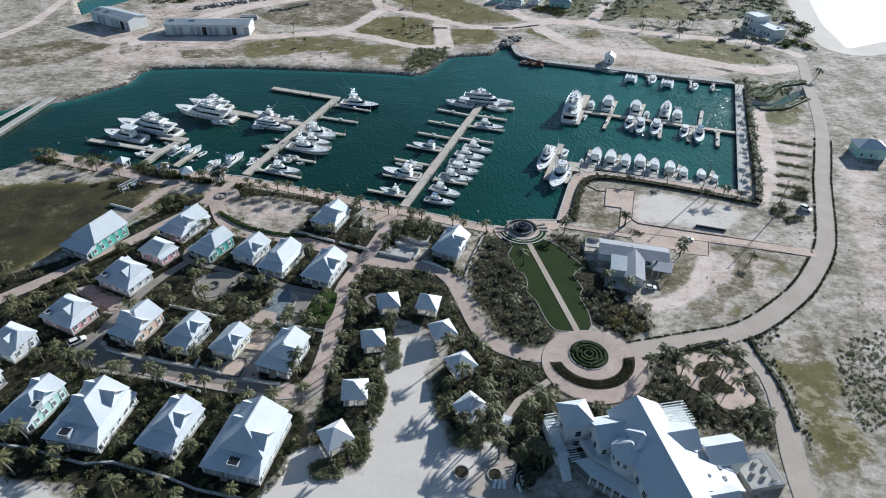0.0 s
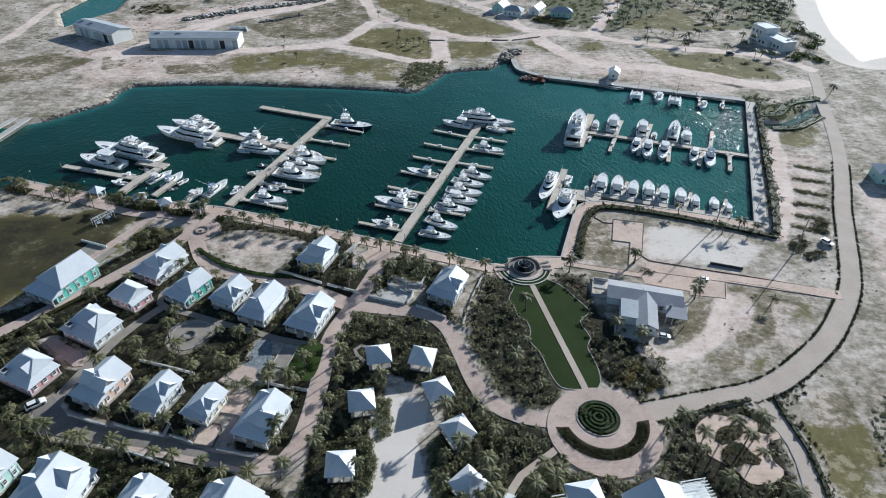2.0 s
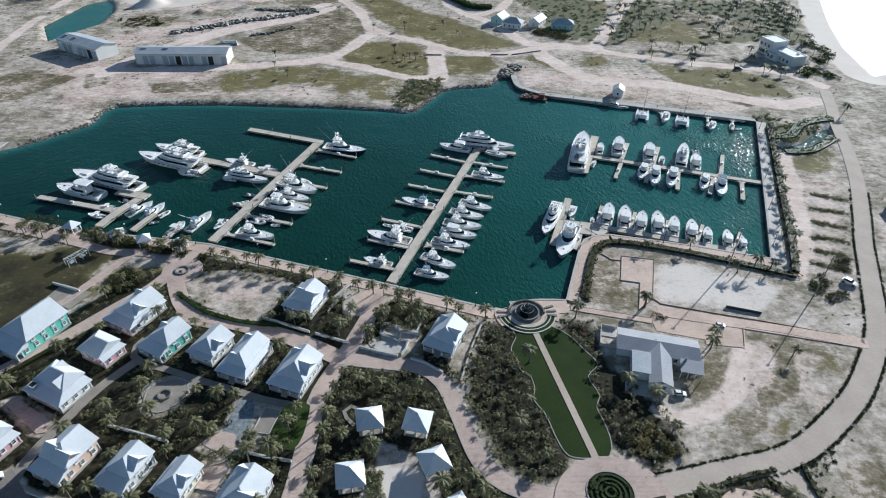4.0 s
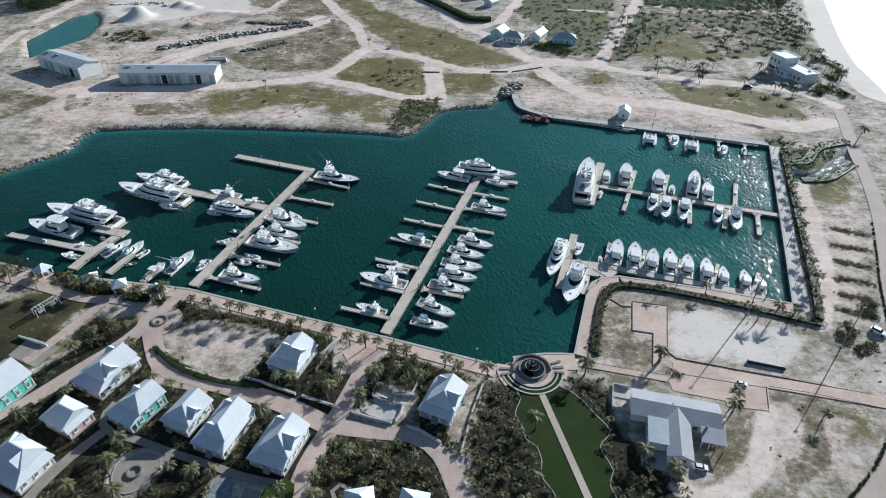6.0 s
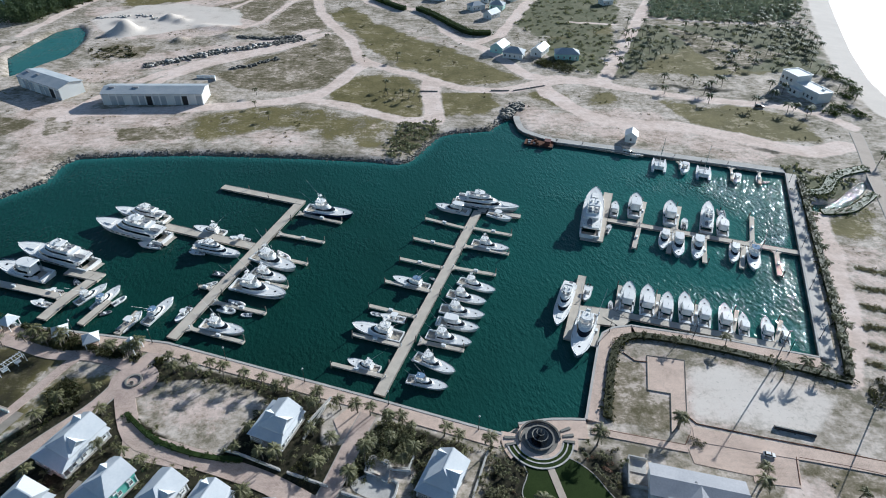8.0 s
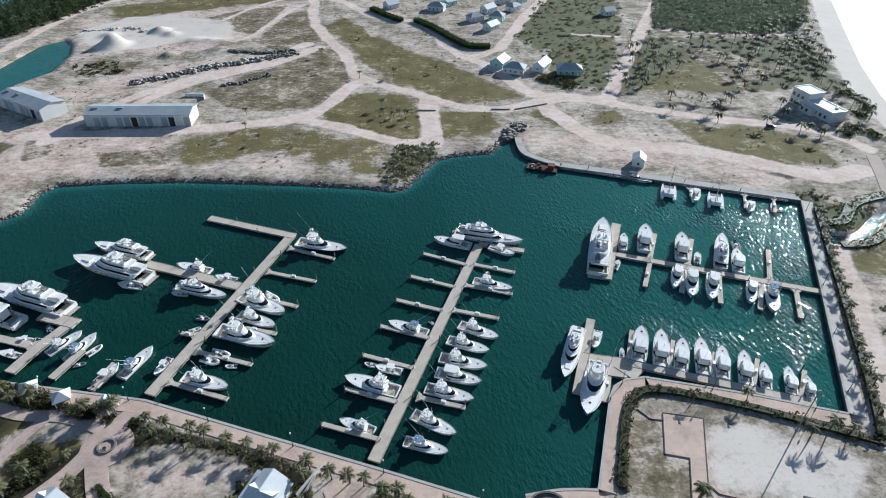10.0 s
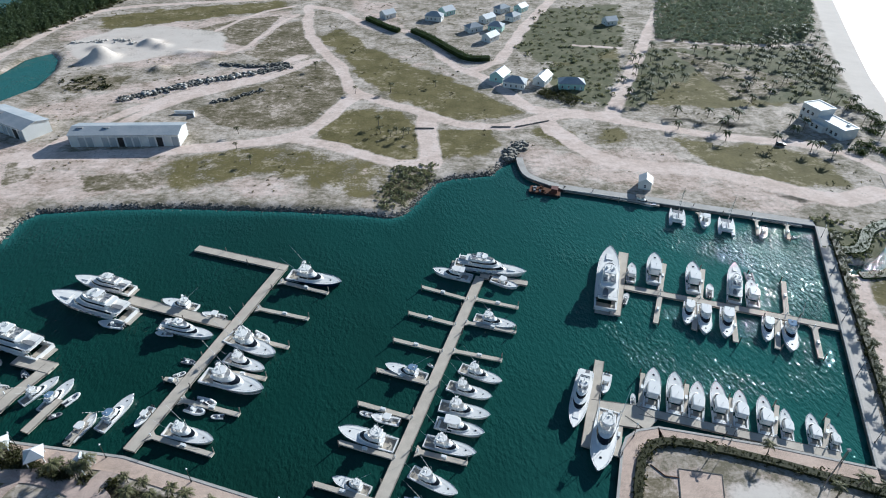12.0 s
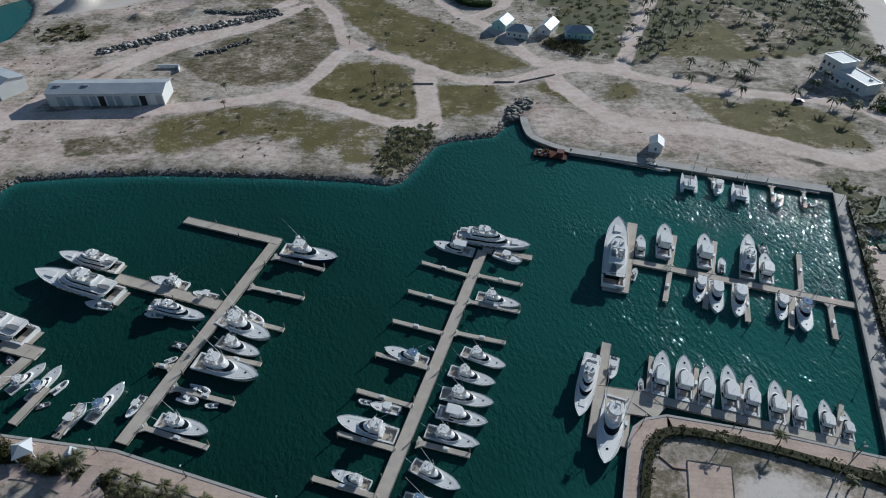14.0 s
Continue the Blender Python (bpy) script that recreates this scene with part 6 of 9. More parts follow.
def ridge_roof(g, x0, x1, y0, y1, ze, zw, yr, zr, hip_front=True, hip_back=False, thick=0.2):
    """A roof over a rectangle with its ridge along x at yr, zr; the eaves lie at ze (y0 side) and zw (y1 side); each end hipped or gabled."""
    k = min(0.42 * (y1 - y0), 0.46 * (x1 - x0))
    e, f = x0 + (k if hip_front else 0.0), x1 - (k if hip_back else 0.0)
    low = [(x0, y0, ze), (x1, y0, ze), (x1, y1, zw), (x0, y1, zw)]
    g.add(low + [(x, y, z + thick) for x, y, z in low], [(3, 2, 1, 0), (0, 1, 5, 4), (1, 2, 6, 5), (2, 3, 7, 6), (3, 0, 4, 7)])
    p, a, b = [(x, y, z + thick) for x, y, z in low], (e, yr, zr + thick), (f, yr, zr + thick)
    g.face(p[0], p[1], b, a)
    g.face(p[1], p[2], b)
    g.face(p[2], p[3], a, b)
    g.face(p[3], p[0], a)
    g.box((e + f) / 2, yr, zr + thick - 0.03, f - e, 0.3, 0.09)   # ridge cap


def apron_roof(g, outer, inner, z, slope, thick=0.18):
    """A low roof that runs round a taller core: sheds on the sides where the core stands back."""
    (x0, x1, y0, y1), (u0, u1, w0, w1) = outer, inner
    depth = (w0 - y0, x1 - u1, y1 - w1, u0 - x0)
    far = [(x0, y0), (x1, y0), (x1, y1), (x0, y1)]
    near = [(u0, w0), (u1, w0), (u1, w1), (u0, w1)]
    top = z + slope * max(depth)
    high = [top] * 4
    for i in range(4):
        j = (i + 1) % 4
        if depth[i] > 0.7:
            a, b, c, d = (*far[i], z + thick), (*far[j], z + thick), (*near[j], high[j]), (*near[i], high[i])
            g.face(a, b, c, d)
            g.face((a[0], a[1], z), (b[0], b[1], z), b, a)
            g.face((d[0], d[1], z), (c[0], c[1], z), (b[0], b[1], z), (a[0], a[1], z))
            for (p, q), other in (((a, d), (i - 1) % 4), ((b, c), j)):
                if depth[other] <= 0.7:   # the open end of a shed
                    g.face((p[0], p[1], z), p, q, (q[0], q[1], z))
    return top


def cottage(at, turn, length, width, wall, label, front=3.2, west=1.8, east=0.0, back=0.0, dormers=((-1, -0.1, 1.5), (1, 0.3, 1.1)), well=None, hip_back=False, porch=True, slope=0.44, pitch=0.6):
    """A timber cottage; x runs from its front to its back, the outline is that of the lower eaves. front, back, east and west are the
    depths of the low roofs round the taller core; dormers are (side, share of the length, half width)."""
    x, y = at
    ob = thing("cottage", pose(x, y, 0, 0, 0, turn), label, "house", "marina cottages")
    FOOTPRINTS.append((x, y, length / 2 - 0.3, width / 2 - 0.3, turn))
    A, B, base, low = length / 2, width / 2, 0.45, 2.75
    sink = lambda d: d if d > 0.7 else 0.5  # noqa: E731
    u0, u1, w0, w1 = -A + sink(front), A - sink(back), -B + sink(east), B - sink(west)
    yard = 1.9 if porch and front > 2.2 else 0.6
    g0, g1, k0, k1 = -A + yard, A - 0.6, -B + 0.6, B - 0.6   # the ground floor
    g = Geo()
    g.box(0, 0, -0.2, 2 * A - 0.7, 2 * B - 0.7, base + 0.2)
    part("foundation", g, M_CURB, ob)
    g = Geo()
    g.box((g0 + g1) / 2, (k0 + k1) / 2, base, g1 - g0, k1 - k0, low - base + 0.1)
    part("wall", g, wall, ob)
    g = Geo()
    top = apron_roof(g, (-A, A, -B, B), (u0, u1, w0, w1), low, slope)
    part("lower_roof", g, M_ROOF, ob, "low white metal roof round the upper floor")
    ze = max(3.4, top - 0.25)   # the sunny eave; the other lies higher
    zw = ze + 0.5
    yr = w0 + 0.56 * (w1 - w0)
    zr = ze + pitch * (yr - w0 + 0.5)
    g = Geo()
    g.loft([[(u, w0, low - 0.2), (u, w1, low - 0.2), (u, w1, zw + 0.1), (u, yr, zr - 0.35 if not hip_back else zw + 0.1), (u, w0, ze + 0.1)] for u in (u0 if hip_back else u0 + 3.0, u1)])
    if not hip_back:
        g.loft([[(u, w0, low - 0.2), (u, w1, low - 0.2), (u, w1, zw + 0.1), (u, w0, ze + 0.1)] for u in (u0, u0 + 3.0)])
    part("upper_wall", g, wall, ob)
    g = Geo()
    ridge_roof(g, u0 - 0.5, u1 + 0.5, w0 - 0.5, w1 + 0.5, ze, zw, yr, zr, True, hip_back)
    part("roof", g, M_ROOF, ob, "white standing seam metal roof")
    for s, share, hw in dormers:   # cross gables let into the roof
        hw *= 1.25
        px, edge = (u0 + u1) / 2 + share * (u1 - u0), (w1 + 0.3 if s > 0 else w0 - 0.1)
        z = (zw if s > 0 else ze) + 0.1
        peak = min(zr - 0.1, z + 0.85 * hw + 0.5)
        g = Geo()
        lo, hi = sorted((yr, edge - s * 0.5))
        g.loft([[(px - hw + 0.15, q, z - 0.4), (px + hw - 0.15, q, z - 0.4), (px + hw - 0.15, q, z + 0.25), (px, q, peak - 0.2), (px - hw + 0.15, q, z + 0.25)] for q in (lo, hi)])
        d = part("dormer", g, wall, ob)
        g = Geo()
        gable_roof(g, *sorted((yr, edge)), px, hw + 0.3, z + 0.1, peak - z - 0.1, 0.14, along="y")
        part("dormer_roof", g, M_ROOF, d)
        window(d, px, edge - s * 0.5, z - 0.15, min(1.2, hw), 0.7, 180 if s > 0 else 0)
    # windows of both floors
    for s, gy, uy in ((1, k1, w1), (-1, k0, w0)):
        face = 180 if s > 0 else 0
        n = max(2, int((g1 - g0) / 2.4))
        for k in range(n):
            window(ob, g0 + (k + 0.5) * (g1 - g0) / n, gy, base + 0.75, 1.0, 1.25, face)
        if (east if s < 0 else west) <= 0.7:
            n = max(2, int((u1 - u0) / 2.6))
            for k in range(n):
                window(ob, u0 + (k + 0.5) * (u1 - u0) / n, uy, ze - 1.0, 0.9, 0.8, face)
    for gx, ux, face in ((g0, u0, -90), (g1, u1, 90)):
        n = max(2, int((k1 - k0) / 2.6))
        for k in range(n):
            if face > 0 or k != n // 2:
                window(ob, gx, k0 + (k + 0.5) * (k1 - k0) / n, base + 0.75, 1.0, 1.25, face)
        if face > 0:
            for k in (-0.22, 0.22):
                window(ob, ux, (w0 + w1) / 2 + k * (w1 - w0), ze - 0.6, 0.9, 1.0, face)
    n = max(2, int((k1 - k0) / 2.6))
    py = k0 + (n // 2 + 0.5) * (k1 - k0) / n
    g = Geo()
    g.box(g0 - 0.03, py, base, 0.12, 1.05, 2.1)
    door = part("door", g, M_TRIM, ob)
    g = Geo()
    g.box(g0 - 0.1, py + 0.4, base + 1.0, 0.1, 0.08, 0.2)
    part("handle", g, M_STEEL, door)
    for sx, sy in ((g0, k0), (g0, k1), (g1, k0), (g1, k1)):
        g = Geo()
        g.box(sx, sy, base, 0.24, 0.24, low - base)
        part("corner_board", g, M_TRIM, ob)
    if yard > 1:   # the open porch under the front roof
        g = Geo()
        g.box(-A + yard / 2 + 0.1, 0, base - 0.05, yard, 2 * B - 0.9, 0.12)
        part("porch_deck", g, M_DECKP, ob, "weathered porch boards")
        post = Geo()
        post.box(0, 0, 0, 0.2, 0.2, low - base)
        post.box(0, 0, 0, 0.32, 0.32, 0.5)
        post = post.mesh("post", M_TRIM)
        m = max(3, int(2 * B / 2.6))
        for k in range(m + 1):
            part("post", post, None, ob).location = (-A + 0.45, -B + 0.5 + (2 * B - 1.0) * k / m, base + 0.05)
        railing(ob, [(-A + 0.45, -B + 0.5), (-A + 0.45, py - 0.9)], base)
        railing(ob, [(-A + 0.45, py + 0.9), (-A + 0.45, B - 0.5)], base)
    for k in range(2):
        g = Geo()
        g.box(-A + 0.05 - 0.3 * k, py, -0.1, 0.34, 1.7, base - 0.02 - 0.2 * k)
        part("step", g, M_CURB, ob)
    if well:   # a sunk roof terrace with a low kerb: where it lies in x and y, and its sizes
        px, qy, sx, sy, z = well
        g = Geo()
        for dx, dy, bx, by in ((sx / 2, 0, 0.18, sy), (-sx / 2, 0, 0.18, sy), (0, sy / 2, sx - 0.18, 0.18), (0, -sy / 2, sx - 0.18, 0.18)):
            g.box(px + dx, qy + dy, z - 1.0, bx, by, 1.38)
        w = part("roof_well", g, M_ROOFB, ob)
        # black box just under the kerb, coloured as the recess's shade
        g = Geo()
        g.box(px, qy, z - 0.2, sx - 0.18, sy - 0.18, 0.48)
        part("well_shade", g, M_BLACK, w, "black fill painted as the shade inside the sunk roof terrace")
    return ob


cottage((-108.7, 154.2), 66, 16.6, 12.0, M_TEAL, "teal timber cottage with a white hip roof", front=4.2, west=2.4, dormers=())
cottage((-83.2, 162.0), 65, 13.5, 10.5, M_WHITE, "white timber cottage with a white metal roof", front=3.4, west=2.8, east=1.2, dormers=((-1, -0.22, 1.5), (1, 0.3, 1.0)))
cottage((-86.0, 147.4), -26, 9.6, 7.4, M_PINK, "pink timber cottage with an open white porch", front=0.0, west=0.0, east=0.0, back=2.0, dormers=(), porch=False)
cottage((-70.9, 150.8), 62, 11.3, 9.0, M_TEAL, "bright teal cottage with a white roof", front=3.6, west=2.4, dormers=((1, 0.1, 0.9),))
cottage((-58.0, 148.8), 66, 9.8, 8.4, M_WHITE, "small white cottage with a white gable", front=1.6, west=1.5, dormers=((-1, -0.1, 1.3),), porch=False)
cottage((-47.9, 144.4), 70, 13.4, 9.2, M_YELLOW, "pale cream cottage with a long white roof", front=3.0, west=2.4, east=1.6, dormers=((1, -0.35, 0.9), (1, 0.36, 1.1)))
cottage((-33.9, 139.8), 70, 12.4, 9.6, M_WHITE, "white cottage with a pink-tinged gable", front=3.0, west=2.2, dormers=((-1, -0.08, 1.7), (1, 0.32, 1.1)))
cottage((-36.1, 167.4), 68, 11.0, 9.6, M_WHITE, "white cottage beside the promenade", front=2.8, west=2.4, east=1.2, dormers=((-1, -0.2, 1.8), (1, -0.15, 1.2)))
cottage((4.2, 152.5), 66, 11.4, 9.0, M_WHITE, "white cottage with white roof and dark windows", front=2.6, west=1.8, dormers=((-1, -0.12, 1.7), (1, 0.34, 1.0)))
cottage((-91.4, 135.0), -25, 13.0, 9.6, M_WHITE, "white cottage with a skylight in its roof", front=1.6, west=0.0, east=3.4, back=2.2, dormers=((-1, 0.24, 1.5), (1, -0.2, 1.2)), hip_back=True, well=(-3.6, -3.2, 1.8, 1.5, 4.2))
cottage((-99.8, 119.2), -24, 12.0, 9.0, M_PINK, "pale pink cottage with a white hip roof", front=1.6, west=0.0, east=3.0, back=2.0, dormers=((-1, 0.2, 1.5),), hip_back=True, well=(-3.2, -3.0, 1.6, 1.4, 4.1))
cottage((-109.4, 108.6), -22, 10.8, 8.6, M_WHITE, "white cottage at the end of the street", front=1.6, east=2.6, west=0.0, dormers=((-1, 0.1, 1.3),), hip_back=True)
cottage((-80.0, 115.2), 68, 11.4, 9.3, M_PEACH, "peach timber cottage with a white hip roof", front=3.4, west=1.6, dormers=((1, -0.25, 1.6), (-1, -0.3, 1.5)))
cottage((-65.6, 112.0), 69, 10.4, 8.3, M_WHITE, "white cottage with a roof dormer", front=3.4, west=2.2, dormers=((-1, 0.0, 1.6),))
cottage((-53.4, 109.4), 70, 9.0, 7.4, M_YELLOW, "pale yellow cottage with a narrow white roof", front=1.6, west=1.9, dormers=((-1, -0.1, 1.2),), porch=False)
cottage((-39.0, 105.4), 72, 12.0, 9.4, M_WHITE, "white cottage with a front garden fence", front=3.4, west=2.4, dormers=((-1, -0.28, 1.8), (1, 0.36, 1.1)))
cottage((-93.2, 88.9), 74, 12.4, 9.0, M_MINT, "mint green cottage with tall white windows", front=3.8, west=2.6, dormers=((-1, -0.05, 1.6), (1, 0.25, 1.2)), well=(-1.6, -3.8, 1.8, 1.4, 5.5))
cottage((-78.3, 85.7), 80, 15.2, 13.6, M_WHITE, "large white cottage with a roof terrace", front=4.2, west=3.0, east=2.0, dormers=((1, -0.05, 1.6), (-1, 0.2, 2.0), (1, 0.36, 1.4)), well=(-6.2, 1.2, 2.0, 2.4, 4.5))
cottage((-59.4, 82.9), 74, 12.6, 9.6, M_WHITE, "large white cottage with stacked balconies", front=4.0, west=2.8, east=1.0, dormers=((-1, -0.06, 1.8), (1, 0.36, 1.3)))
cottage((-41.4, 79.3), 77, 16.6, 13.8, M_WHITE, "large white beach cottage with a broad roof", front=4.4, west=3.2, east=1.2, dormers=((-1, -0.2, 2.0), (1, 0.05, 1.2), (1, 0.4, 1.2)), well=(-6.4, -0.6, 2.0, 2.4, 4.4))
cottage((-111.4, 91.6), 74, 15.0, 11.0, M_WHITE, "white cottage behind palms", front=3.6, west=2.4)


def gazebo(poses):
    ob = thing("beach_cabana", Matrix(), "open beach cabana with a white pyramid roof", "cabana", "beach cabanas")
    g = Geo()
    g.box(0, 0, -0.1, 5.6, 5.6, 0.35)
    part("floor", g, M_DECKP, ob)
    g = Geo()
    hip_roof(g, 2.75, 2.75, 2.7, 2.75, over=0.45, thick=0.2)
    part("roof", g, M_ROOF, ob, "white metal pyramid roof")
    post = Geo()
    post.box(0, 0, 0, 0.22, 0.22, 2.55)
    post.box(0, 0, 0, 0.32, 0.32, 0.4)
    post = post.mesh("post", M_TRIM)
    for sx, sy in ((-1, -1), (0, -1), (1, -1), (1, 0), (1, 1), (0, 1), (-1, 1), (-1, 0)):
        o = part("post", post, None, ob)
        o.location = (sx * 2.5, sy * 2.5, 0.24)
    railing(ob, [(-2.5, 2.5), (2.5, 2.5)], 0.25)
    railing(ob, [(2.5, -2.5), (2.5, 2.5)], 0.25)
    g = Geo()
    for k in (-1.2, 1.2):
        g.box(k, 0.8, 0.25, 0.8, 2.0, 0.35)
        g.box(k, 1.7, 0.55, 0.8, 0.2, 0.5)
    part("bench", g, M_DECKW, ob)
    for m in poses:
        FOOTPRINTS.append((m.translation.x, m.translation.y, 3.4, 3.4, 0))
    place_all(ob, poses)


gazebo([pose(*p, 0.0, 0, 0, r) for p, r in (
    ([(-13.9, 125.2)][0], 10), ([(-2.6, 124.6)][0], -12), ([(-16.8, 110.6)][0], 10), ([(1.3, 114)][0], 22), ([(5.9, 102.5)][0], 30), ([(-19.6, 93.6)][0], 4), ([(7.8, 89.1)][0], 44), ([(-22.4, 80.8)][0], 34))])


def pavilion(poses):
    ob = thing("dock_pavilion", Matrix(), "small white dockside shelter with pyramid roof", "shelter", "dockside shelters")
    g = Geo()
    hip_roof(g, 1.8, 1.8, 2.5, 1.7, over=0.4, thick=0.18)
    part("roof", g, M_ROOF, ob)
    post = Geo()
    post.box(0, 0, 0, 0.2, 0.2, 2.5)
    post = post.mesh("post", M_TRIM)
    for sx in (-1, 1):
        for sy in (-1, 1):
            part("post", post, None, ob).location = (sx * 1.7, sy * 1.7, 0.1)
    g = Geo()
    g.box(0, 0.8, 0.1, 2.6, 0.8, 0.9)
    part("counter", g, M_TRIM, ob)
    for m in poses:
        FOOTPRINTS.append((m.translation.x, m.translation.y, 2.2, 2.2, 0))
    place_all(ob, poses)


pavilion([pose(*p, 0.05, 0, 0, r) for p, r in (([(-121, 203.6)][0], -17), ([(-104.1, 199.4)][0], 28), ([(-94.1, 196.4)][0], 28), ([(-81.8, 194.2)][0], -17))])


def block(ob, x, y, sx, sy, base, h, wall, roof_high, floors, name="wing", roof=M_ROOF, over=0.8):
    """A wing with walls, windows on all sides and a hip roof."""
    g = Geo()
    g.box(x, y, base, sx, sy, h)
    part(name + "_wall", g, wall, ob)
    g = Geo()
    hip_roof(g, sx / 2, sy / 2, base + h, roof_high, over, cx=x, cy=y)
    part(name + "_roof", g, roof, ob)
    for fl in range(floors):
        z = base + 0.9 + fl * 3.4
        for s in (1, -1):
            n = max(1, int(sx / 3.0))
            for k in range(n):
                window(ob, x - sx / 2 + (k + 0.5) * sx / n, y + s * sy / 2, z, 1.5, 1.9, 180 if s > 0 else 0)
            n = max(1, int(sy / 3.0))
            for k in range(n):
                window(ob, x + s * sx / 2, y - sy / 2 + (k + 0.5) * sy / n, z, 1.5, 1.9, 90 if s > 0 else -90)


def clubhouse():
    """The long gabled clubhouse; x runs along its ridge away from the garden."""
    ridge = [(43.3, 83.8), (47.4, 61)]
    p, q = Vector(ridge[0]), Vector(ridge[1])
    d = (q - p).normalized()
    turn = math.degrees(math.atan2(d.y, d.x))
    ob = thing("clubhouse", pose(p.x, p.y, 0, 0, 0, turn), "large white clubhouse with white metal roofs and verandas", "clubhouse")
    for fx, fy, fa, fb in ((11.0, 0.0, 14.5, 7.5), (-1.0, -13.5, 4.5, 5.5), (8.0, -9.0, 6.0, 5.5), (14.0, 13.0, 9.0, 8.0), (0.2, 11.0, 4.0, 4.0), (3.7, -8.0, 4.5, 6.0)):
        w = ob.matrix_basis @ Vector((fx, fy, 0))
        FOOTPRINTS.append((w.x, w.y, fa, fb, turn))
    L, half, eave, high = 27.0, 5.8, 8.6, 3.9
    g = Geo()
    g.box(L / 2, 0, -0.2, L - 1.0, 2 * half - 1.2, eave + 0.4)
    g.loft([[(0.5, -half + 0.6, eave), (0.5, half - 0.6, eave), (0.5, 0, eave + high - 0.4)], [(L - 0.5, -half + 0.6, eave), (L - 0.5, half - 0.6, eave), (L - 0.5, 0, eave + high - 0.4)]])
    part("main_wall", g, M_WHITE, ob)
    g = Geo()
    gable_roof(g, -0.6, L, 0, half + 0.3, eave - 0.2, high + 0.1, 0.26)
    part("main_roof", g, M_ROOF, ob, "white standing seam gable roof")
    for k in range(7):
        for fl in (0.9, 4.6):
            window(ob, 5.0 + 3.2 * k, -half + 0.6, fl, 1.5, 1.9, 0)
            window(ob, 5.0 + 3.2 * k, half - 0.6, fl, 1.5, 1.9, 180)
    for k in (-2.6, 0, 2.6):
        for fl in (0.9, 4.6):
            window(ob, 0.5, k, fl, 1.4, 1.9, -90)

    def cross_wing(name, x, y0, y1, half_, foot, rise, floors=2):
        """A gabled wing across the main ridge."""
        n = Geo()
        n.box(x, (y0 + y1) / 2, -0.1, 2 * half_ - 0.9, y1 - y0 - 0.8, foot + 0.2)
        n.loft([[(x - half_ + 0.45, y, foot), (x + half_ - 0.45, y, foot), (x, y, foot + rise - 0.3)] for y in (y0 + 0.4, y1 - 0.4)])
        part(name + "_wall", n, M_WHITE, ob)
        n = Geo()
        gable_roof(n, y0, y1, x, half_ + 0.2, foot - 0.15, rise, 0.24, along="y")
        part(name + "_roof", n, M_ROOF, ob)
        for fl in range(floors):
            for s in (-1, 1):
                window(ob, x + s * 1.3, (y0 + 0.4) if y0 < -6 else (y1 - 0.4), 0.9 + 3.5 * fl, 1.3, 1.8, 0 if y0 < -6 else 180)
                for k in range(max(1, int((y1 - y0) / 3.2))):
                    window(ob, x + s * (half_ - 0.45), y0 + 1.6 + 3.0 * k, 0.9 + 3.5 * fl, 1.2, 1.8, 90 if s > 0 else -90)

    cross_wing("west_wing", 3.7, -10.8, 0.5, 3.7, 7.5, 2.6)
    cross_wing("east_bay", 8.25, 1.0, 10.0, 3.2, 8.2, 2.4)
    cross_wing("far_wing", 11.8, 10.4, 18.9, 3.3, 6.8, 2.2)
    cross_wing("south_east_wing", 22.0, 3.0, 12.0, 3.0, 6.6, 2.4)
    block(ob, -1.0, -13.1, 5.5, 5.5, 0, 8.5, M_WHITE, 2.9, 2, "tower", over=0.75)
    g = Geo()   # long sloping roof on the sunny side
    g.box(15.0, 9.8, -0.1, 10.6, 9.4, 5.8)
    part("east_wall", g, M_WHITE, ob)
    g = Geo()
    g.loft([[(x, 5.0, 8.7), (x, 15.0, 5.7), (x, 15.0, 5.95), (x, 5.0, 8.95)] for x in (9.4, 20.8)])
    part("east_roof", g, M_ROOF, ob, "broad white sloping roof")
    for k in range(3):
        window(ob, 11.5 + 3.4 * k, 14.5, 2.6, 1.5, 1.9, 180)
    for px, py, sx in ((15.6, 12.0, 0.9), (18.0, 11.7, 0.9), (17.4, 8.4, 0.6)):   # vents on the sunny slope
        g = Geo()
        g.box(px, py, 10.2 - 0.3 * py - 0.1, sx, sx * 0.8, 0.6)
        part("roof_vent", g, M_ROOFG, ob)
    g = Geo()   # the round turret on the west side
    g.prism(circle(9.6, -5.4, 3.2, 18), 0, 8.7)
    turret = part("turret", g, M_WHITE, ob)
    g = Geo()
    g.loft([[(*c, z) for c in circle(9.6, -5.4, r, 18)] for z, r in ((8.5, 3.7), (8.7, 3.75), (11.3, 0.1))])
    part("turret_roof", g, M_ROOF, turret)
    for k in range(5):
        a = math.radians(225 + 25 * k)
        window(turret, 9.6 + 3.22 * math.cos(a), -5.4 + 3.22 * math.sin(a), 6.6, 0.9, 1.4, math.degrees(a) + 90)
    block(ob, 8.4, -2.6, 4.2, 4.2, 8.8, 1.6, M_WHITE, 1.5, 0, "dormer", over=0.4)
    # the slanting roof terrace and the veranda below it
    deck = [(3.0, -13.2), (7.2, -12.4), (8.8, -11.0), (16.6, -3.6), (16.6, -2.0), (3.0, -2.0)]
    g = Geo()
    plate(g, deck, 3.9, 4.3)
    part("roof_terrace", g, M_ROOF, ob)
    railing(ob, [(3.0, -13.0), (7.2, -12.2), (8.7, -10.9), (15.4, -4.5)], 4.3)
    inner, outer = [(7.0, -12.6), (9.0, -11.2), (17.0, -3.6)], [(6.6, -15.4), (10.8, -13.4), (19.2, -5.2)]
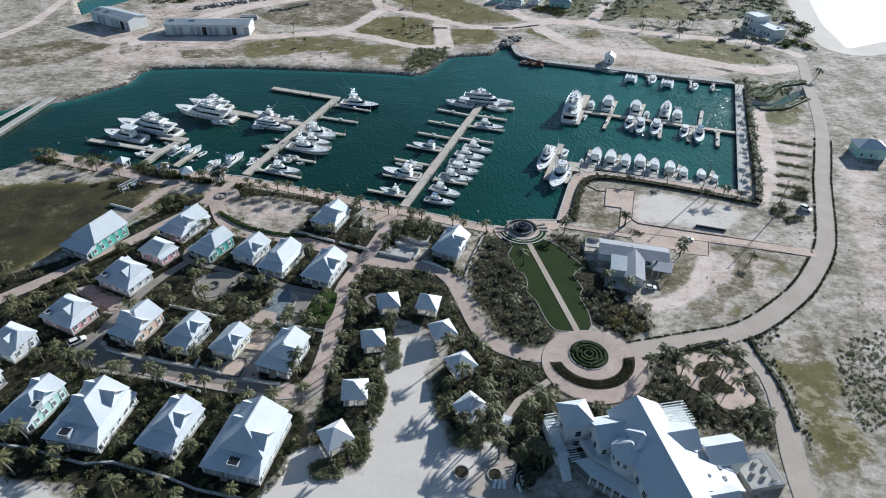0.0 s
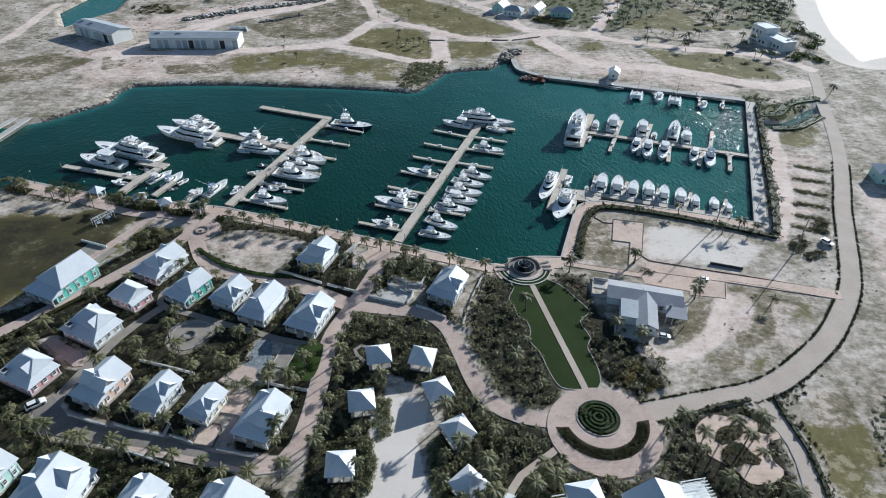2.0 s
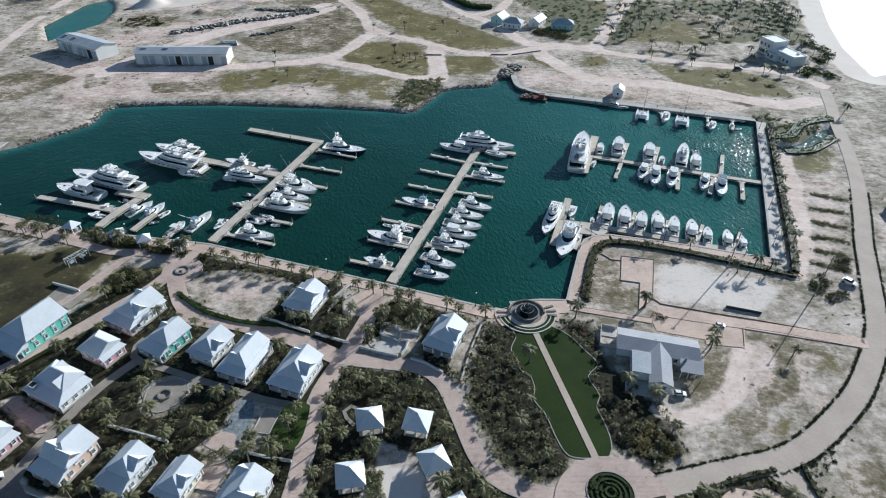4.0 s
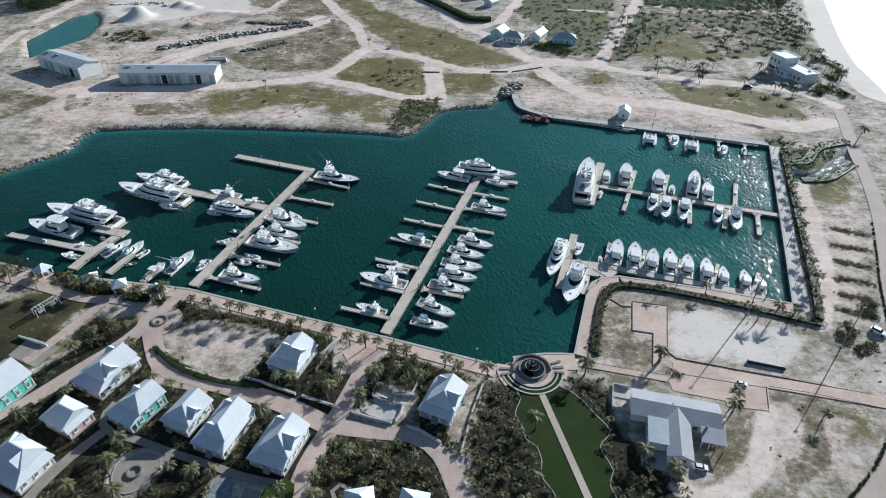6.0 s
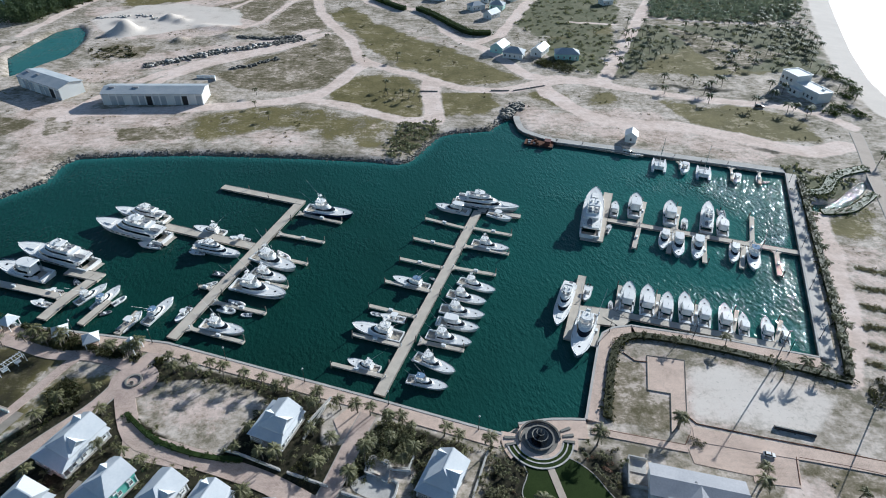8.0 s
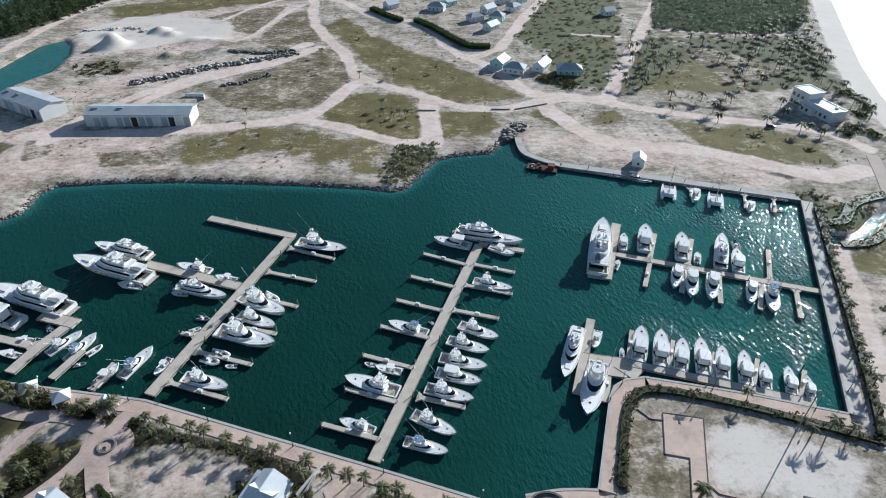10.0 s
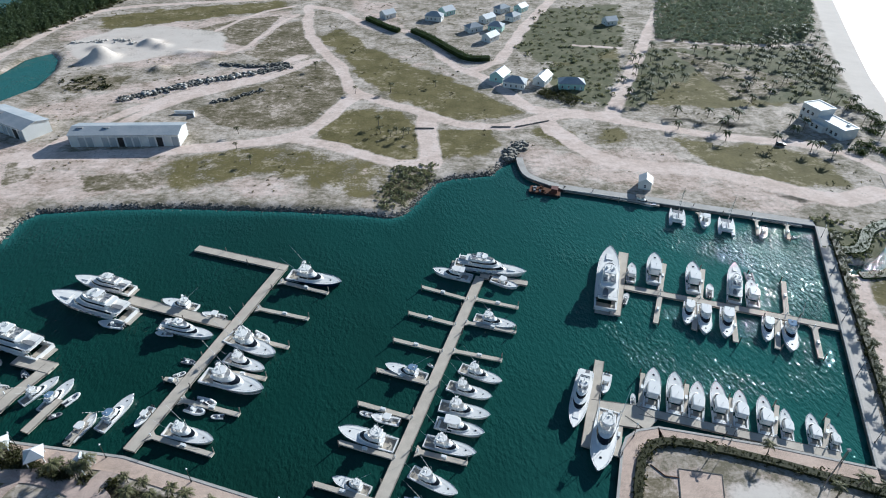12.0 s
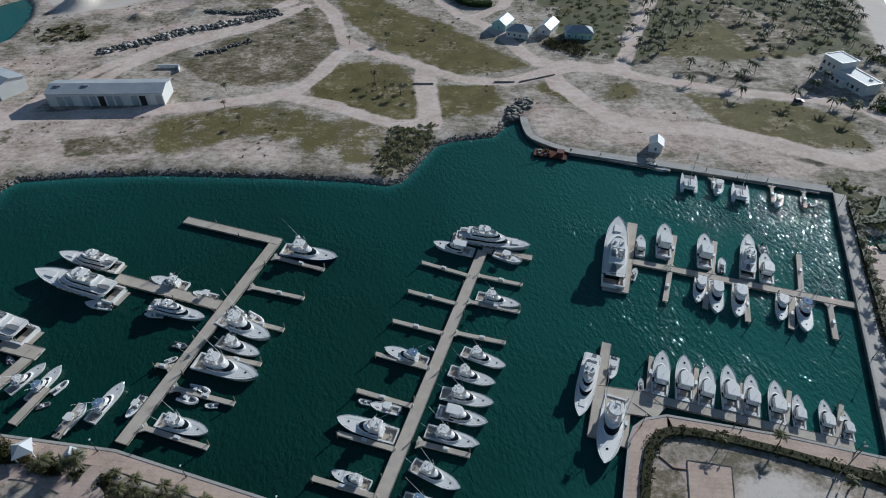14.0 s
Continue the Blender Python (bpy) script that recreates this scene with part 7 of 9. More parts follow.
    for i in range(2):
        g = Geo()
        g.loft([[(*inner[i], 4.0), (*inner[i + 1], 4.0), (*inner[i + 1], 4.15), (*inner[i], 4.15)], [(*outer[i], 3.1), (*outer[i + 1], 3.1), (*outer[i + 1], 3.25), (*outer[i], 3.25)]])
        part("veranda_roof", g, M_ROOF, ob)
    post = Geo()
    post.box(0, 0, 0, 0.28, 0.28, 3.1)
    post = post.mesh("post", M_TRIM)
    for k in range(8):
        part("post", post, None, ob).location = (10.6 + (19.0 - 10.6) * k / 7, -13.2 + 8.0 * k / 7, 0.0)
    g = Geo()
    plate(g, [(3.0, -15.0), (6.8, -15.2), (10.8, -13.2), (19.0, -5.0), (19.0, -4.0), (3.0, -4.0)], -0.1, 0.4)
    part("veranda_floor", g, M_DECKP, ob)
    railing(ob, [(10.7, -13.0), (18.8, -5.2)], 0.4)
    # terrace with pergola on the garden side
    g = Geo()
    g.box(0.2, 10.2, 0, 6.2, 8.0, 3.2)
    part("terrace", g, M_TRIM, ob)
    railing(ob, [(-2.8, 6.4), (-2.8, 14.1), (3.2, 14.1)], 3.2)
    for k in range(9):
        part("pergola_beam", Geo_box("pergola_beam", 0.14, 5.8, 0.2), None, ob).location = (-2.6 + 0.72 * k, 11.2, 5.3)
    for px, py in ((-2.5, 8.6), (-2.5, 13.8), (3.0, 8.6), (3.0, 13.8)):
        part("pergola_post", Geo_box("pergola_post", 0.2, 0.2, 2.2), None, ob).location = (px, py, 3.2)
    # stair and pergola at the tower
    g = Geo()
    g.box(0.4, -17.4, 0, 9.6, 2.6, 3.1)
    part("tower_terrace", g, M_TRIM, ob)
    railing(ob, [(-4.3, -16.2), (-4.3, -18.6), (5.1, -18.6), (5.1, -16.2)], 3.1)
    for k in range(7):
        part("pergola_beam", Geo_box("pergola_beam", 0.14, 2.8, 0.2), None, ob).location = (-4.2 + 0.7 * k, -17.4, 5.3)
        part("pergola_beam", Geo_box("pergola_beam", 0.14, 2.4, 0.2), None, ob).location = (3.4 + 0.6 * k, -15.2, 3.4)
    for k in range(12):
        g = Geo()
        g.box(5.3 + 0.34 * k, -17.4, 0, 0.34, 2.0, 3.0 - 0.25 * k)
        part("stair_step", g, M_TRIM, ob)
    # east terraces
    g = Geo()
    g.box(14.5, 23.4, 0, 8.0, 8.0, 1.6)
    part("east_terrace", g, M_CONC, ob)
    railing(ob, [(10.6, 19.6), (10.6, 27.2), (18.4, 27.2), (18.4, 19.6)], 1.6)
    for k in range(6):
        g = Geo()
        g.box(12.0 + 1.1 * k, 21.5 + (k % 3) * 1.8, 1.6, 0.7, 0.7, 0.75)
        part("terrace_table", g, M_DECKP, ob)
    return ob


def Geo_box(name, sx, sy, sz):
    g = Geo()
    g.box(0, 0, 0, sx, sy, sz)
    return g.mesh(name, M_TRIM)


clubhouse()


def grey_bungalow():
    at = [(61, 147)][0]
    ob = thing("bungalow", pose(*at, 0, 0, 0, -14.2), "long low bungalow with grey shingle roofs", "house")
    FOOTPRINTS.append((60.4, 147.5, 13, 9, -14.2))
    FOOTPRINTS.append((58.0, 137.5, 3.5, 4.5, -14.2))
    g = Geo()
    g.box(-0.4, 2.1, -0.1, 20.4, 7.0, 3.0)
    part("wall", g, M_WHITE, ob)
    g = Geo()
    gable_roof(g, -11.0, 10.3, 2.1, 4.2, 2.75, 1.25, 0.22)
    part("roof", g, M_ROOFG, ob, "weathered grey shingle roof")
    g = Geo()
    g.box(0, -6.2, -0.1, 5.0, 10.8, 3.0)
    part("wing_wall", g, M_WHITE, ob)
    g = Geo()
    gable_roof(g, -12.2, 2.0, 0, 3.0, 2.8, 1.15, 0.22, along="y")
    part("wing_roof", g, M_ROOFG, ob, "weathered grey shingle roof")
    # flat-roofed sun room in the corner
    g = Geo()
    g.box(-4.7, -5.4, -0.1, 4.2, 6.8, 3.1)
    part("sun_room_wall", g, M_WHITE, ob)
    g = Geo()
    g.loft([[(-7.1, -9.4, 3.05), (-2.3, -9.4, 3.05), (-2.3, -1.9, 3.2), (-7.1, -1.9, 3.2)], [(-7.1, -9.4, 3.25), (-2.3, -9.4, 3.25), (-2.3, -1.9, 3.4), (-7.1, -1.9, 3.4)]])
    part("flat_roof", g, M_ROOFB, ob, "pale flat sheet roof")
    g = Geo()
    g.loft([[(5.2, -0.9, 3.0), (11, -0.9, 3.0), (11, -0.9, 3.18), (5.2, -0.9, 3.18)], [(5.2, -6.0, 2.5), (11, -6.0, 2.5), (11, -6.0, 2.68), (5.2, -6.0, 2.68)]])
    part("porch_roof", g, M_ROOFG, ob)
    for k in range(4):
        g = Geo()
        g.box(5.5 + 1.75 * k, -5.7, -0.1, 0.16, 0.16, 2.65)
        part("porch_post", g, M_TRIM, ob)
    for k in range(7):
        window(ob, -9 + 3 * k, 5.6, 0.9, 1.2, 1.3, 180)
    window(ob, -1.0, -11.6, 0.9, 1.2, 1.3, 0)
    window(ob, 1.0, -11.6, 0.9, 1.2, 1.3, 0)
    for k in range(3):
        window(ob, -6.8, -8.0 + 2.5 * k, 0.8, 1.5, 1.5, 270)
    for k in range(2):
        window(ob, 9.8, 0.5 + 3 * k, 0.9, 1.2, 1.3, 90)
        window(ob, 4.4 + 3.4 * k, -1.4, 0.9, 1.2, 1.3, 0)
    # curved white terrace round the east end
    g = Geo()
    plate(g, [(10.2, -2.4)] + [(10.2 + 2.0 * math.sin(a), 2.2 - 4.4 * math.cos(a)) for a in np.linspace(0.2, 2.94, 12)] + [(10.2, 6.6)], -0.2, 0.5)
    part("terrace", g, M_CONC, ob, "pale curved terrace")
    g = Geo()
    g.box(-5.0, -12.0, -0.2, 6.5, 4.6, 0.38)
    part("patio", g, M_CONC, ob)
    # walled planting court at the west end
    for x, y, sx, sy in ((-15.0, 4.6, 0.3, 7.8), (-12.9, 8.5, 4.3, 0.3), (-12.9, 0.9, 4.3, 0.3)):
        g = Geo()
        g.box(x, y, -0.2, sx, sy, 1.3)
        part("court_wall", g, M_CONC, ob)
    g = Geo()
    g.box(-12.9, 6.6, -0.2, 4.0, 3.6, 0.4)
    part("court_paving", g, M_CONC, ob)
    for x, y in ((-1.0, 2.6), (6.5, -2.2)):
        g = Geo()
        g.box(x, y, 2.8, 0.5, 0.5, 1.35)
        part("roof_vent", g, M_GREYC, ob)
    return ob


grey_bungalow()


def warehouse(at, turn, length, width, h, roof, doors, label):
    ob = thing("warehouse", pose(*at, 0, 0, 0, turn), label, "warehouse", "boat sheds")
    FOOTPRINTS.append((*at, length / 2, width / 2, turn))
    g = Geo()
    g.box(0, 0, -0.2, length, width, h + 0.2)
    g.loft([[(s * length / 2, -width / 2, h), (s * length / 2, width / 2, h), (s * length / 2, 0, h + 1.5)] for s in (-1, 1)])
    part("wall", g, M_WHITE, ob, "white sheet metal walls")
    g = Geo()
    gable_roof(g, -length / 2 - 0.5, length / 2 + 0.5, 0, width / 2 + 0.5, h - 0.05, 1.65, 0.18)
    part("roof", g, roof, ob)
    bay = length / doors
    for k in range(doors):
        g = Geo()
        g.box(-length / 2 + (k + 0.5) * bay, -width / 2 - 0.06, 0, bay * 0.74, 0.14, h * 0.78)
        part("bay_door", g, M_BLACK if k in (6, 11) else (M_ROOFB if k % 3 else M_WHITE), ob)
        g = Geo()
        g.box(-length / 2 + k * bay, -width / 2 - 0.16, 0, 0.35, 0.3, h - 0.1)
        part("pilaster", g, M_TRIM, ob)
    g = Geo()
    for px in (-0.18, -0.42):
        g.box(px * length, -width * 0.12, h + 1.2, 2.6, 1.2, 0.5)
    part("roof_vent", g, M_GREYC, ob)
    return ob


W1 = [(-162, 361.1), (-113.2, 362.2), (-112.4, 374.2)]
warehouse(((W1[0][0] + W1[2][0]) / 2, (W1[0][1] + W1[2][1]) / 2), 1.0, 49.0, 12.5, 5.8, M_ROOFB, 14, "long white boat shed with a row of bay doors")
W2 = [(-212.2, 382.4), (-182.7, 365.4), (-180.4, 378)]
warehouse(((W2[0][0] + W2[2][0]) / 2, (W2[0][1] + W2[2][1]) / 2), math.degrees(math.atan2(W2[1][1] - W2[0][1], W2[1][0] - W2[0][0])), math.dist(W2[0], W2[1]), 13.0, 6.0, M_ROOFB, 8, "white boat shed with a weathered grey roof")


def small_house(at, turn, sx, sy, h, wall, roof, label, name="small_house", group="", gable=True, floors=1):
    ob = thing(name, pose(*at, 0, 0, 0, turn), label, "house", group)
    FOOTPRINTS.append((*at, sx / 2 + 0.5, sy / 2 + 0.5, turn))
    g = Geo()
    g.box(0, 0, -0.2, sx, sy, h + 0.2)
    rise = 0.32 * sy
    if gable:
        g.loft([[(s * sx / 2, -sy / 2, h), (s * sx / 2, sy / 2, h), (s * sx / 2, 0, h + rise)] for s in (-1, 1)])
    part("wall", g, wall, ob)
    g = Geo()
    if gable:
        gable_roof(g, -sx / 2 - 0.4, sx / 2 + 0.4, 0, sy / 2 + 0.45, h - 0.2, rise + 0.25, 0.18)
    else:
        hip_roof(g, sx / 2, sy / 2, h, rise, 0.5)
    part("roof", g, roof, ob)
    for fl in range(floors):
        for s in (1, -1):
            for k in range(max(1, int(sx / 3))):
                window(ob, -sx / 2 + (k + 0.5) * sx / max(1, int(sx / 3)), s * sy / 2, 0.9 + 2.9 * fl, 1.0, 1.4, 180 if s > 0 else 0)
            window(ob, s * sx / 2, 0, 0.9 + 2.9 * fl, 1.0, 1.4, 90 if s > 0 else -90)
    g = Geo()
    g.box(0.4 * sx - 0.8, -sy / 2 - 0.04, 0, 1.0, 0.12, 2.05)
    part("door", g, M_TRIM, ob)
    return ob


small_house([(93.5, 325.2)][0], 72, 5.5, 5.0, 3.4, M_WHITE, M_ROOF, "small white quay hut with a white gable roof", "quay_hut")
FAR_ROOFS = [
    ([(44.2, 446.7)][0], 60, 11, 8), ([(51.7, 435.6)][0], -20, 12, 8), ([(68.3, 441.7)][0], 60, 13, 7), ([(83.4, 434.2)][0], -5, 14, 8),
    ([(-26.7, 567.5)][0], 40, 10, 7), ([(7.7, 562.6)][0], -15, 12, 8), ([(17.2, 577.2)][0], 40, 10, 8), ([(34.8, 536.4)][0], 30, 11, 7), ([(44.9, 516.9)][0], 50, 11, 7),
    ([(50.9, 539.2)][0], -20, 10, 8), ([(46.2, 559.2)][0], 45, 11, 7), ([(65.7, 563.8)][0], 50, 11, 7), ([(74.6, 587.7)][0], 50, 10, 7), ([(59.5, 584.2)][0], 40, 11, 7), ([(135.2, 554.2)][0], 20, 9, 7),
]
for k, (at, turn, sx, sy) in enumerate(FAR_ROOFS):
    small_house(at, turn, sx, sy, 3.4, M_WHITE if k % 3 else M_MINT, M_ROOFB if k % 2 else M_ROOF, "small pale house with a light metal roof", "far_house", "far houses", k % 2 == 0)
small_house([(176.5, 220.8)][0], -10, 11, 8, 4.2, M_MINT, M_ROOF, "pale house with white roof on the sandy side", "far_house", "far houses", False)


def villa():
    at = [(202.6, 383.2)][0]
    ob = thing("villa", pose(*at, 0, 0, 0, -74), "white flat-roofed villa with terraces", "villa")
    FOOTPRINTS.append((*at, 15, 9, -74))
    for n, (x, y, sx, sy, h) in enumerate(((-7, 0, 11, 10, 8.6), (6.5, -0.5, 17, 9, 5.4), (1.5, -5.6, 8, 4, 3.2))):
        g = Geo()
        g.box(x, y, -0.2, sx, sy, h + 0.2)
        part("wall", g, M_WHITE, ob)
        g = Geo()
        for dx, dy, wx, wy in ((0, sy / 2, sx + 0.4, 0.4), (0, -sy / 2, sx + 0.4, 0.4), (sx / 2, 0, 0.4, sy - 0.4), (-sx / 2, 0, 0.4, sy - 0.4)):
            g.box(x + dx, y + dy, h, wx, wy, 0.3)
        part("parapet", g, M_TRIM, ob)
        for fl in range(2 if h > 8 else 1):
            for k in range(int(sx / 3)):
                window(ob, x - sx / 2 + 1.5 + 3 * k, y - sy / 2, 1.0 + 3.6 * fl, 1.5, 1.8, 0)
                window(ob, x - sx / 2 + 1.5 + 3 * k, y + sy / 2, 1.0 + 3.6 * fl, 1.5, 1.8, 180)
    g = Geo()
    g.box(11, 1.5, 5.4, 1.4, 1.1, 0.7)
    part("roof_unit", g, M_WHITE, ob)
    return ob


villa()


def pergola():
    a, b = [(-113.9, 184.7), (-110.2, 190.9)]
    d = Vector(b) - Vector(a)
    ob = thing("pergola", pose((a[0] + b[0]) / 2, (a[1] + b[1]) / 2, 0, 0, 0, math.degrees(math.atan2(d.y, d.x))), "white timber garden pergola on the grass", "pergola")
    n = d.length
    for s in (1, -1):
        g = Geo()
        g.box(0, s * 0.9, 2.3, n, 0.14, 0.2)
        part("beam", g, M_TRIM, ob)
        for k in range(4):
            g = Geo()
            g.box(-n / 2 + 0.1 + k * (n - 0.2) / 3, s * 0.9, -0.1, 0.16, 0.16, 2.45)
            part("post", g, M_TRIM, ob)
    for k in range(9):
        g = Geo()
        g.box(-n / 2 + 0.2 + k * (n - 0.4) / 8, 0, 2.5, 0.1, 2.4, 0.14)
        part("slat", g, M_TRIM, ob)
    for k in range(2):
        g = Geo()
        g.box(-n / 4 + k * n / 2, 0, 0.4, 1.5, 0.6, 0.12)
        g.box(-n / 4 + k * n / 2, 0.3, 0.5, 1.5, 0.1, 0.6)
        part("swing_seat", g, M_TRIM, ob)


pergola()
# ---------------------------------------------------------------- lawn, plaza, roundabout
LAWN = smooth_line([(23.3, 158.4), (24.0, 154.8), (22.1, 149.9), (23.7, 145.2), (23.8, 142.6), (26.2, 140.4), (26.8, 136.5), (26.1, 132.8), (28.1, 129.2), (29.0, 125.9), (30.0, 121.5), (32.0, 117.0), (36.8, 116.3), (41.3, 116.9), (42.6, 121.0), (42.2, 126.0), (41.3, 130.7), (42.9, 134.0), (42.3, 136.6), (41.2, 140.5), (44.6, 144.8), (41.9, 150.0), (39.1, 154.9), (35.3, 158.3), (29.0, 161.0)], 1.5, True)
lawn = thing("lawn", Matrix(), "dark green mown lawn in a wavy garden outline", "lawn", kind="structure")
g = Geo()
plate(g, LAWN, -0.2, 0.10)
part("turf", g, M_LAWN, lawn)
g = Geo()
ring = LAWN + LAWN[:1]
ribbon(g, ring, 0.11, 0.11, -0.2, 0.16)
part("edging", g, M_CURB, lawn, "pale concrete edging")
way("garden_path", [(28.7, 160.2), (38.0, 116.4)], 1.7, M_TRACK, "straight pale concrete path across the lawn", z=0.11, curb=False, category="path")


def rings(ob, name, x, y, pairs, z0, z1, mat, n=48, start=0.0, sweep=6.283185):
    for r0, r1 in pairs:
        g = Geo()
        inner, outer = circle(x, y, r0, n, start=start, sweep=sweep), circle(x, y, r1, n, start=start, sweep=sweep)
        full = abs(sweep - 6.283185) < 1e-3
        loops = [[(*inner[i], z0), (*outer[i], z0), (*outer[i], z1), (*inner[i], z1)] for i in range(n)]
        if full:
            loops.append(loops[0])
        g.loft(loops, caps=not full)
        part(name, g, mat, ob)


def plaza():
    x, y = PLAZA
    ob = thing("plaza", Matrix(), "round stone plaza with stepped rings", "plaza", kind="structure")
    g = Geo()
    plate(g, circle(x, y, 5.6, 48), -0.3, 0.2)
    part("paving", g, M_PROM, ob)
    rings(ob, "stone_ring", x, y, [(3.5, 4.5)], 0.1, 0.26, M_STONE)
    rings(ob, "step_ring", x, y, [(5.6, 6.0), (6.7, 7.05), (8.0, 8.4)], -0.1, 0.3, M_CONC, 40, math.pi * 1.08, math.pi * 0.86)
    rings(ob, "turf_ring", x, y, [(6.0, 6.7), (7.05, 8.0)], -0.1, 0.22, M_LAWN, 40, math.pi * 1.08, math.pi * 0.86)
    rings(ob, "parapet", x, y, [(4.7, 5.15)], 0.1, 0.85, M_WALL, 40, math.pi * -0.02, math.pi * 1.08)
    for sweep_at in (-0.06, 0.02, 0.10, 0.97, 1.05):   # paving wedges with dark stone seats
        rings(ob, "seat", x, y, [(5.9, 8.6)], 0.1, 0.42, M_STONE, 5, math.pi * sweep_at, math.pi * 0.03)
    for start in (-0.12, 0.92):
        rings(ob, "wing_paving", x, y, [(5.5, 9.4)], -0.3, 0.19, M_PROM, 12, math.pi * start, math.pi * 0.28)
    f = thing("fountain", pose(x, y, 0.2), "tiered dark stone fountain on the plaza", "fountain")
    for name, prof in (("basin", ((0, 3.5), (0.7, 3.6), (0.7, 3.2), (0.4, 3.1))), ("middle_bowl", ((0.35, 0.6), (1.3, 0.5), (1.6, 2.0), (1.75, 2.0), (1.6, 1.7))), ("top_bowl", ((1.5, 0.35), (2.4, 0.3), (2.6, 1.0), (2.75, 1.0), (2.6, 0.8)))):
        g = Geo()
        g.loft([[(a, b, z) for a, b in circle(0, 0, r, 20)] for z, r in prof])
        part(name, g, M_STONE, f)
    g = Geo()
    g.loft([[(a, b, z) for a, b in circle(0, 0, r, 8)] for z, r in ((2.5, 0.2), (3.2, 0.28), (3.8, 0.05))])
    part("finial", g, M_STONE, f)
    for k, r in ((0.55, 3.15), (1.66, 1.75), (2.66, 0.85)):
        g = Geo()
        plate(g, circle(0, 0, r, 20), k - 0.02, k)
        part("pool_water", g, M_GLASS, f)


plaza()
CIRCUS = [(39.4, 107.7)][0]
circus = thing("roundabout", Matrix(), "round paved drive with concentric hedges", "roundabout", kind="structure")
g = Geo()
plate(g, circle(CIRCUS[0] + 0.6, CIRCUS[1] - 3.4, 13.2, 64, 12.4), -0.3, 0.31)
part("paving", g, M_PAVER, circus)
g = Geo()
plate(g, circle(*CIRCUS, 5.0, 40), -0.3, 0.36)
part("hedge_bed", g, surface("bed_soil", (0.03, 0.026, 0.018), (0.07, 0.06, 0.04), 0.95), circus)
rings(circus, "kerb", *CIRCUS, [(5.0, 5.25)], 0.1, 0.45, M_CURB)
g = Geo()
crescent = circle(CIRCUS[0] + 0.4, CIRCUS[1] - 0.2, 11.3, 20, start=math.pi * 1.07, sweep=math.pi * 0.92) + circle(CIRCUS[0] + 0.4, CIRCUS[1] - 0.2, 8.3, 20, start=math.pi * 1.96, sweep=-math.pi * 0.86)
plate(g, crescent, -0.3, 0.36)
part("crescent_bed", g, bpy.data.materials["bed_soil"], circus)
MAZE = smooth_line([(61.5, 104.8), (64.3, 107.6), (67.2, 108.9), (70.4, 108.3), (73.7, 109.0), (76.7, 106.6), (75.9, 104.0), (78.3, 103.4), (80.6, 104.2), (80.4, 102.4), (77.0, 100.9), (76.0, 96.5), (77.4, 94.1), (75.4, 91.8), (71.5, 90.7), (68.6, 90.9), (67.1, 93.2), (66.8, 94.4), (63.0, 97.0), (60.7, 100.1)], 1.2, True)
court = thing("garden_court", Matrix(), "pale irregular paved garden court", "court", kind="structure")
g = Geo()
plate(g, MAZE[::-1], -0.2, 0.12)
part("paving", g, M_PROM, court)
COURT_BEDS = [smooth_line([(64.9, 101.7), (66.4, 104.2), (68.6, 105.6), (72.6, 105.6), (71.6, 103.0), (69.2, 101.6), (66.2, 100.5)], 1.0, True),
              smooth_line([(66.6, 100.0), (70.6, 101.0), (71.8, 98.9), (73.5, 96.8), (72.7, 95.6), (70.9, 95.3), (69.6, 95.9), (67.1, 94.7), (64.7, 95.9), (65.2, 98.2)], 1.0, True)]
for bed in COURT_BEDS:
    g = Geo()
    plate(g, bed[::-1], -0.2, 0.2)
    part("bed", g, bpy.data.materials["bed_soil"], court)
PAD = [(62.5, 191.6), (72.6, 189.7), (66.7, 170.5), (61.2, 165.7), (64.9, 178), (59.2, 179.3)]
pad = thing("paved_pad", Matrix(), "L-shaped pink paved pad with a dark edge", "pad", kind="structure")
g = Geo()
plate(g, PAD[::-1] if (Vector(PAD[1]) - Vector(PAD[0])).cross(Vector(PAD[2]) - Vector(PAD[1])) < 0 else PAD, -0.2, 0.12)
part("paving", g, M_PROM, pad)
g = Geo()
for a, b in zip(PAD, PAD[1:] + PAD[:1]):
    ribbon(g, [a, b], 0.1, 0.1, -0.2, 0.22)
part("edging", g, M_WALL, pad)
APRON = [(66.9, 167.6), (89.2, 162.0), (89.3, 157.9), (86.4, 150.7), (76.2, 152.2), (76.6, 153.8), (63.9, 157.2), (63.9, 161.5)]
apron = thing("paved_apron", Matrix(), "broad pink paved apron beside the bungalow", "pad", kind="structure")
g = Geo()
plate(g, APRON[::-1], -0.2, 0.105)
part("paving", g, M_PROM, apron)
for at, r in (([(-77.5, 182.9)][0], 6.2), ([(-77.8, 182)][0], 1.8)):
    c = thing("round_court", pose(*at, 0), "small round paved court with a planted centre", "court", kind="structure")
    g = Geo()
    plate(g, circle(0, 0, r, 28), -0.2, 0.13 + 0.004 * r)
    part("paving", g, M_PAVER, c)
    rings(c, "kerb", 0, 0, [(r * 0.28, r * 0.36)], 0.0, 0.5, M_STONE, 20)


def turned(ring_):
    """The ring, counter-clockwise."""
    area = sum(p[0] * q[1] - p[1] * q[0] for p, q in zip(ring_, ring_[1:] + ring_[:1]))
    return ring_ if area > 0 else ring_[::-1]


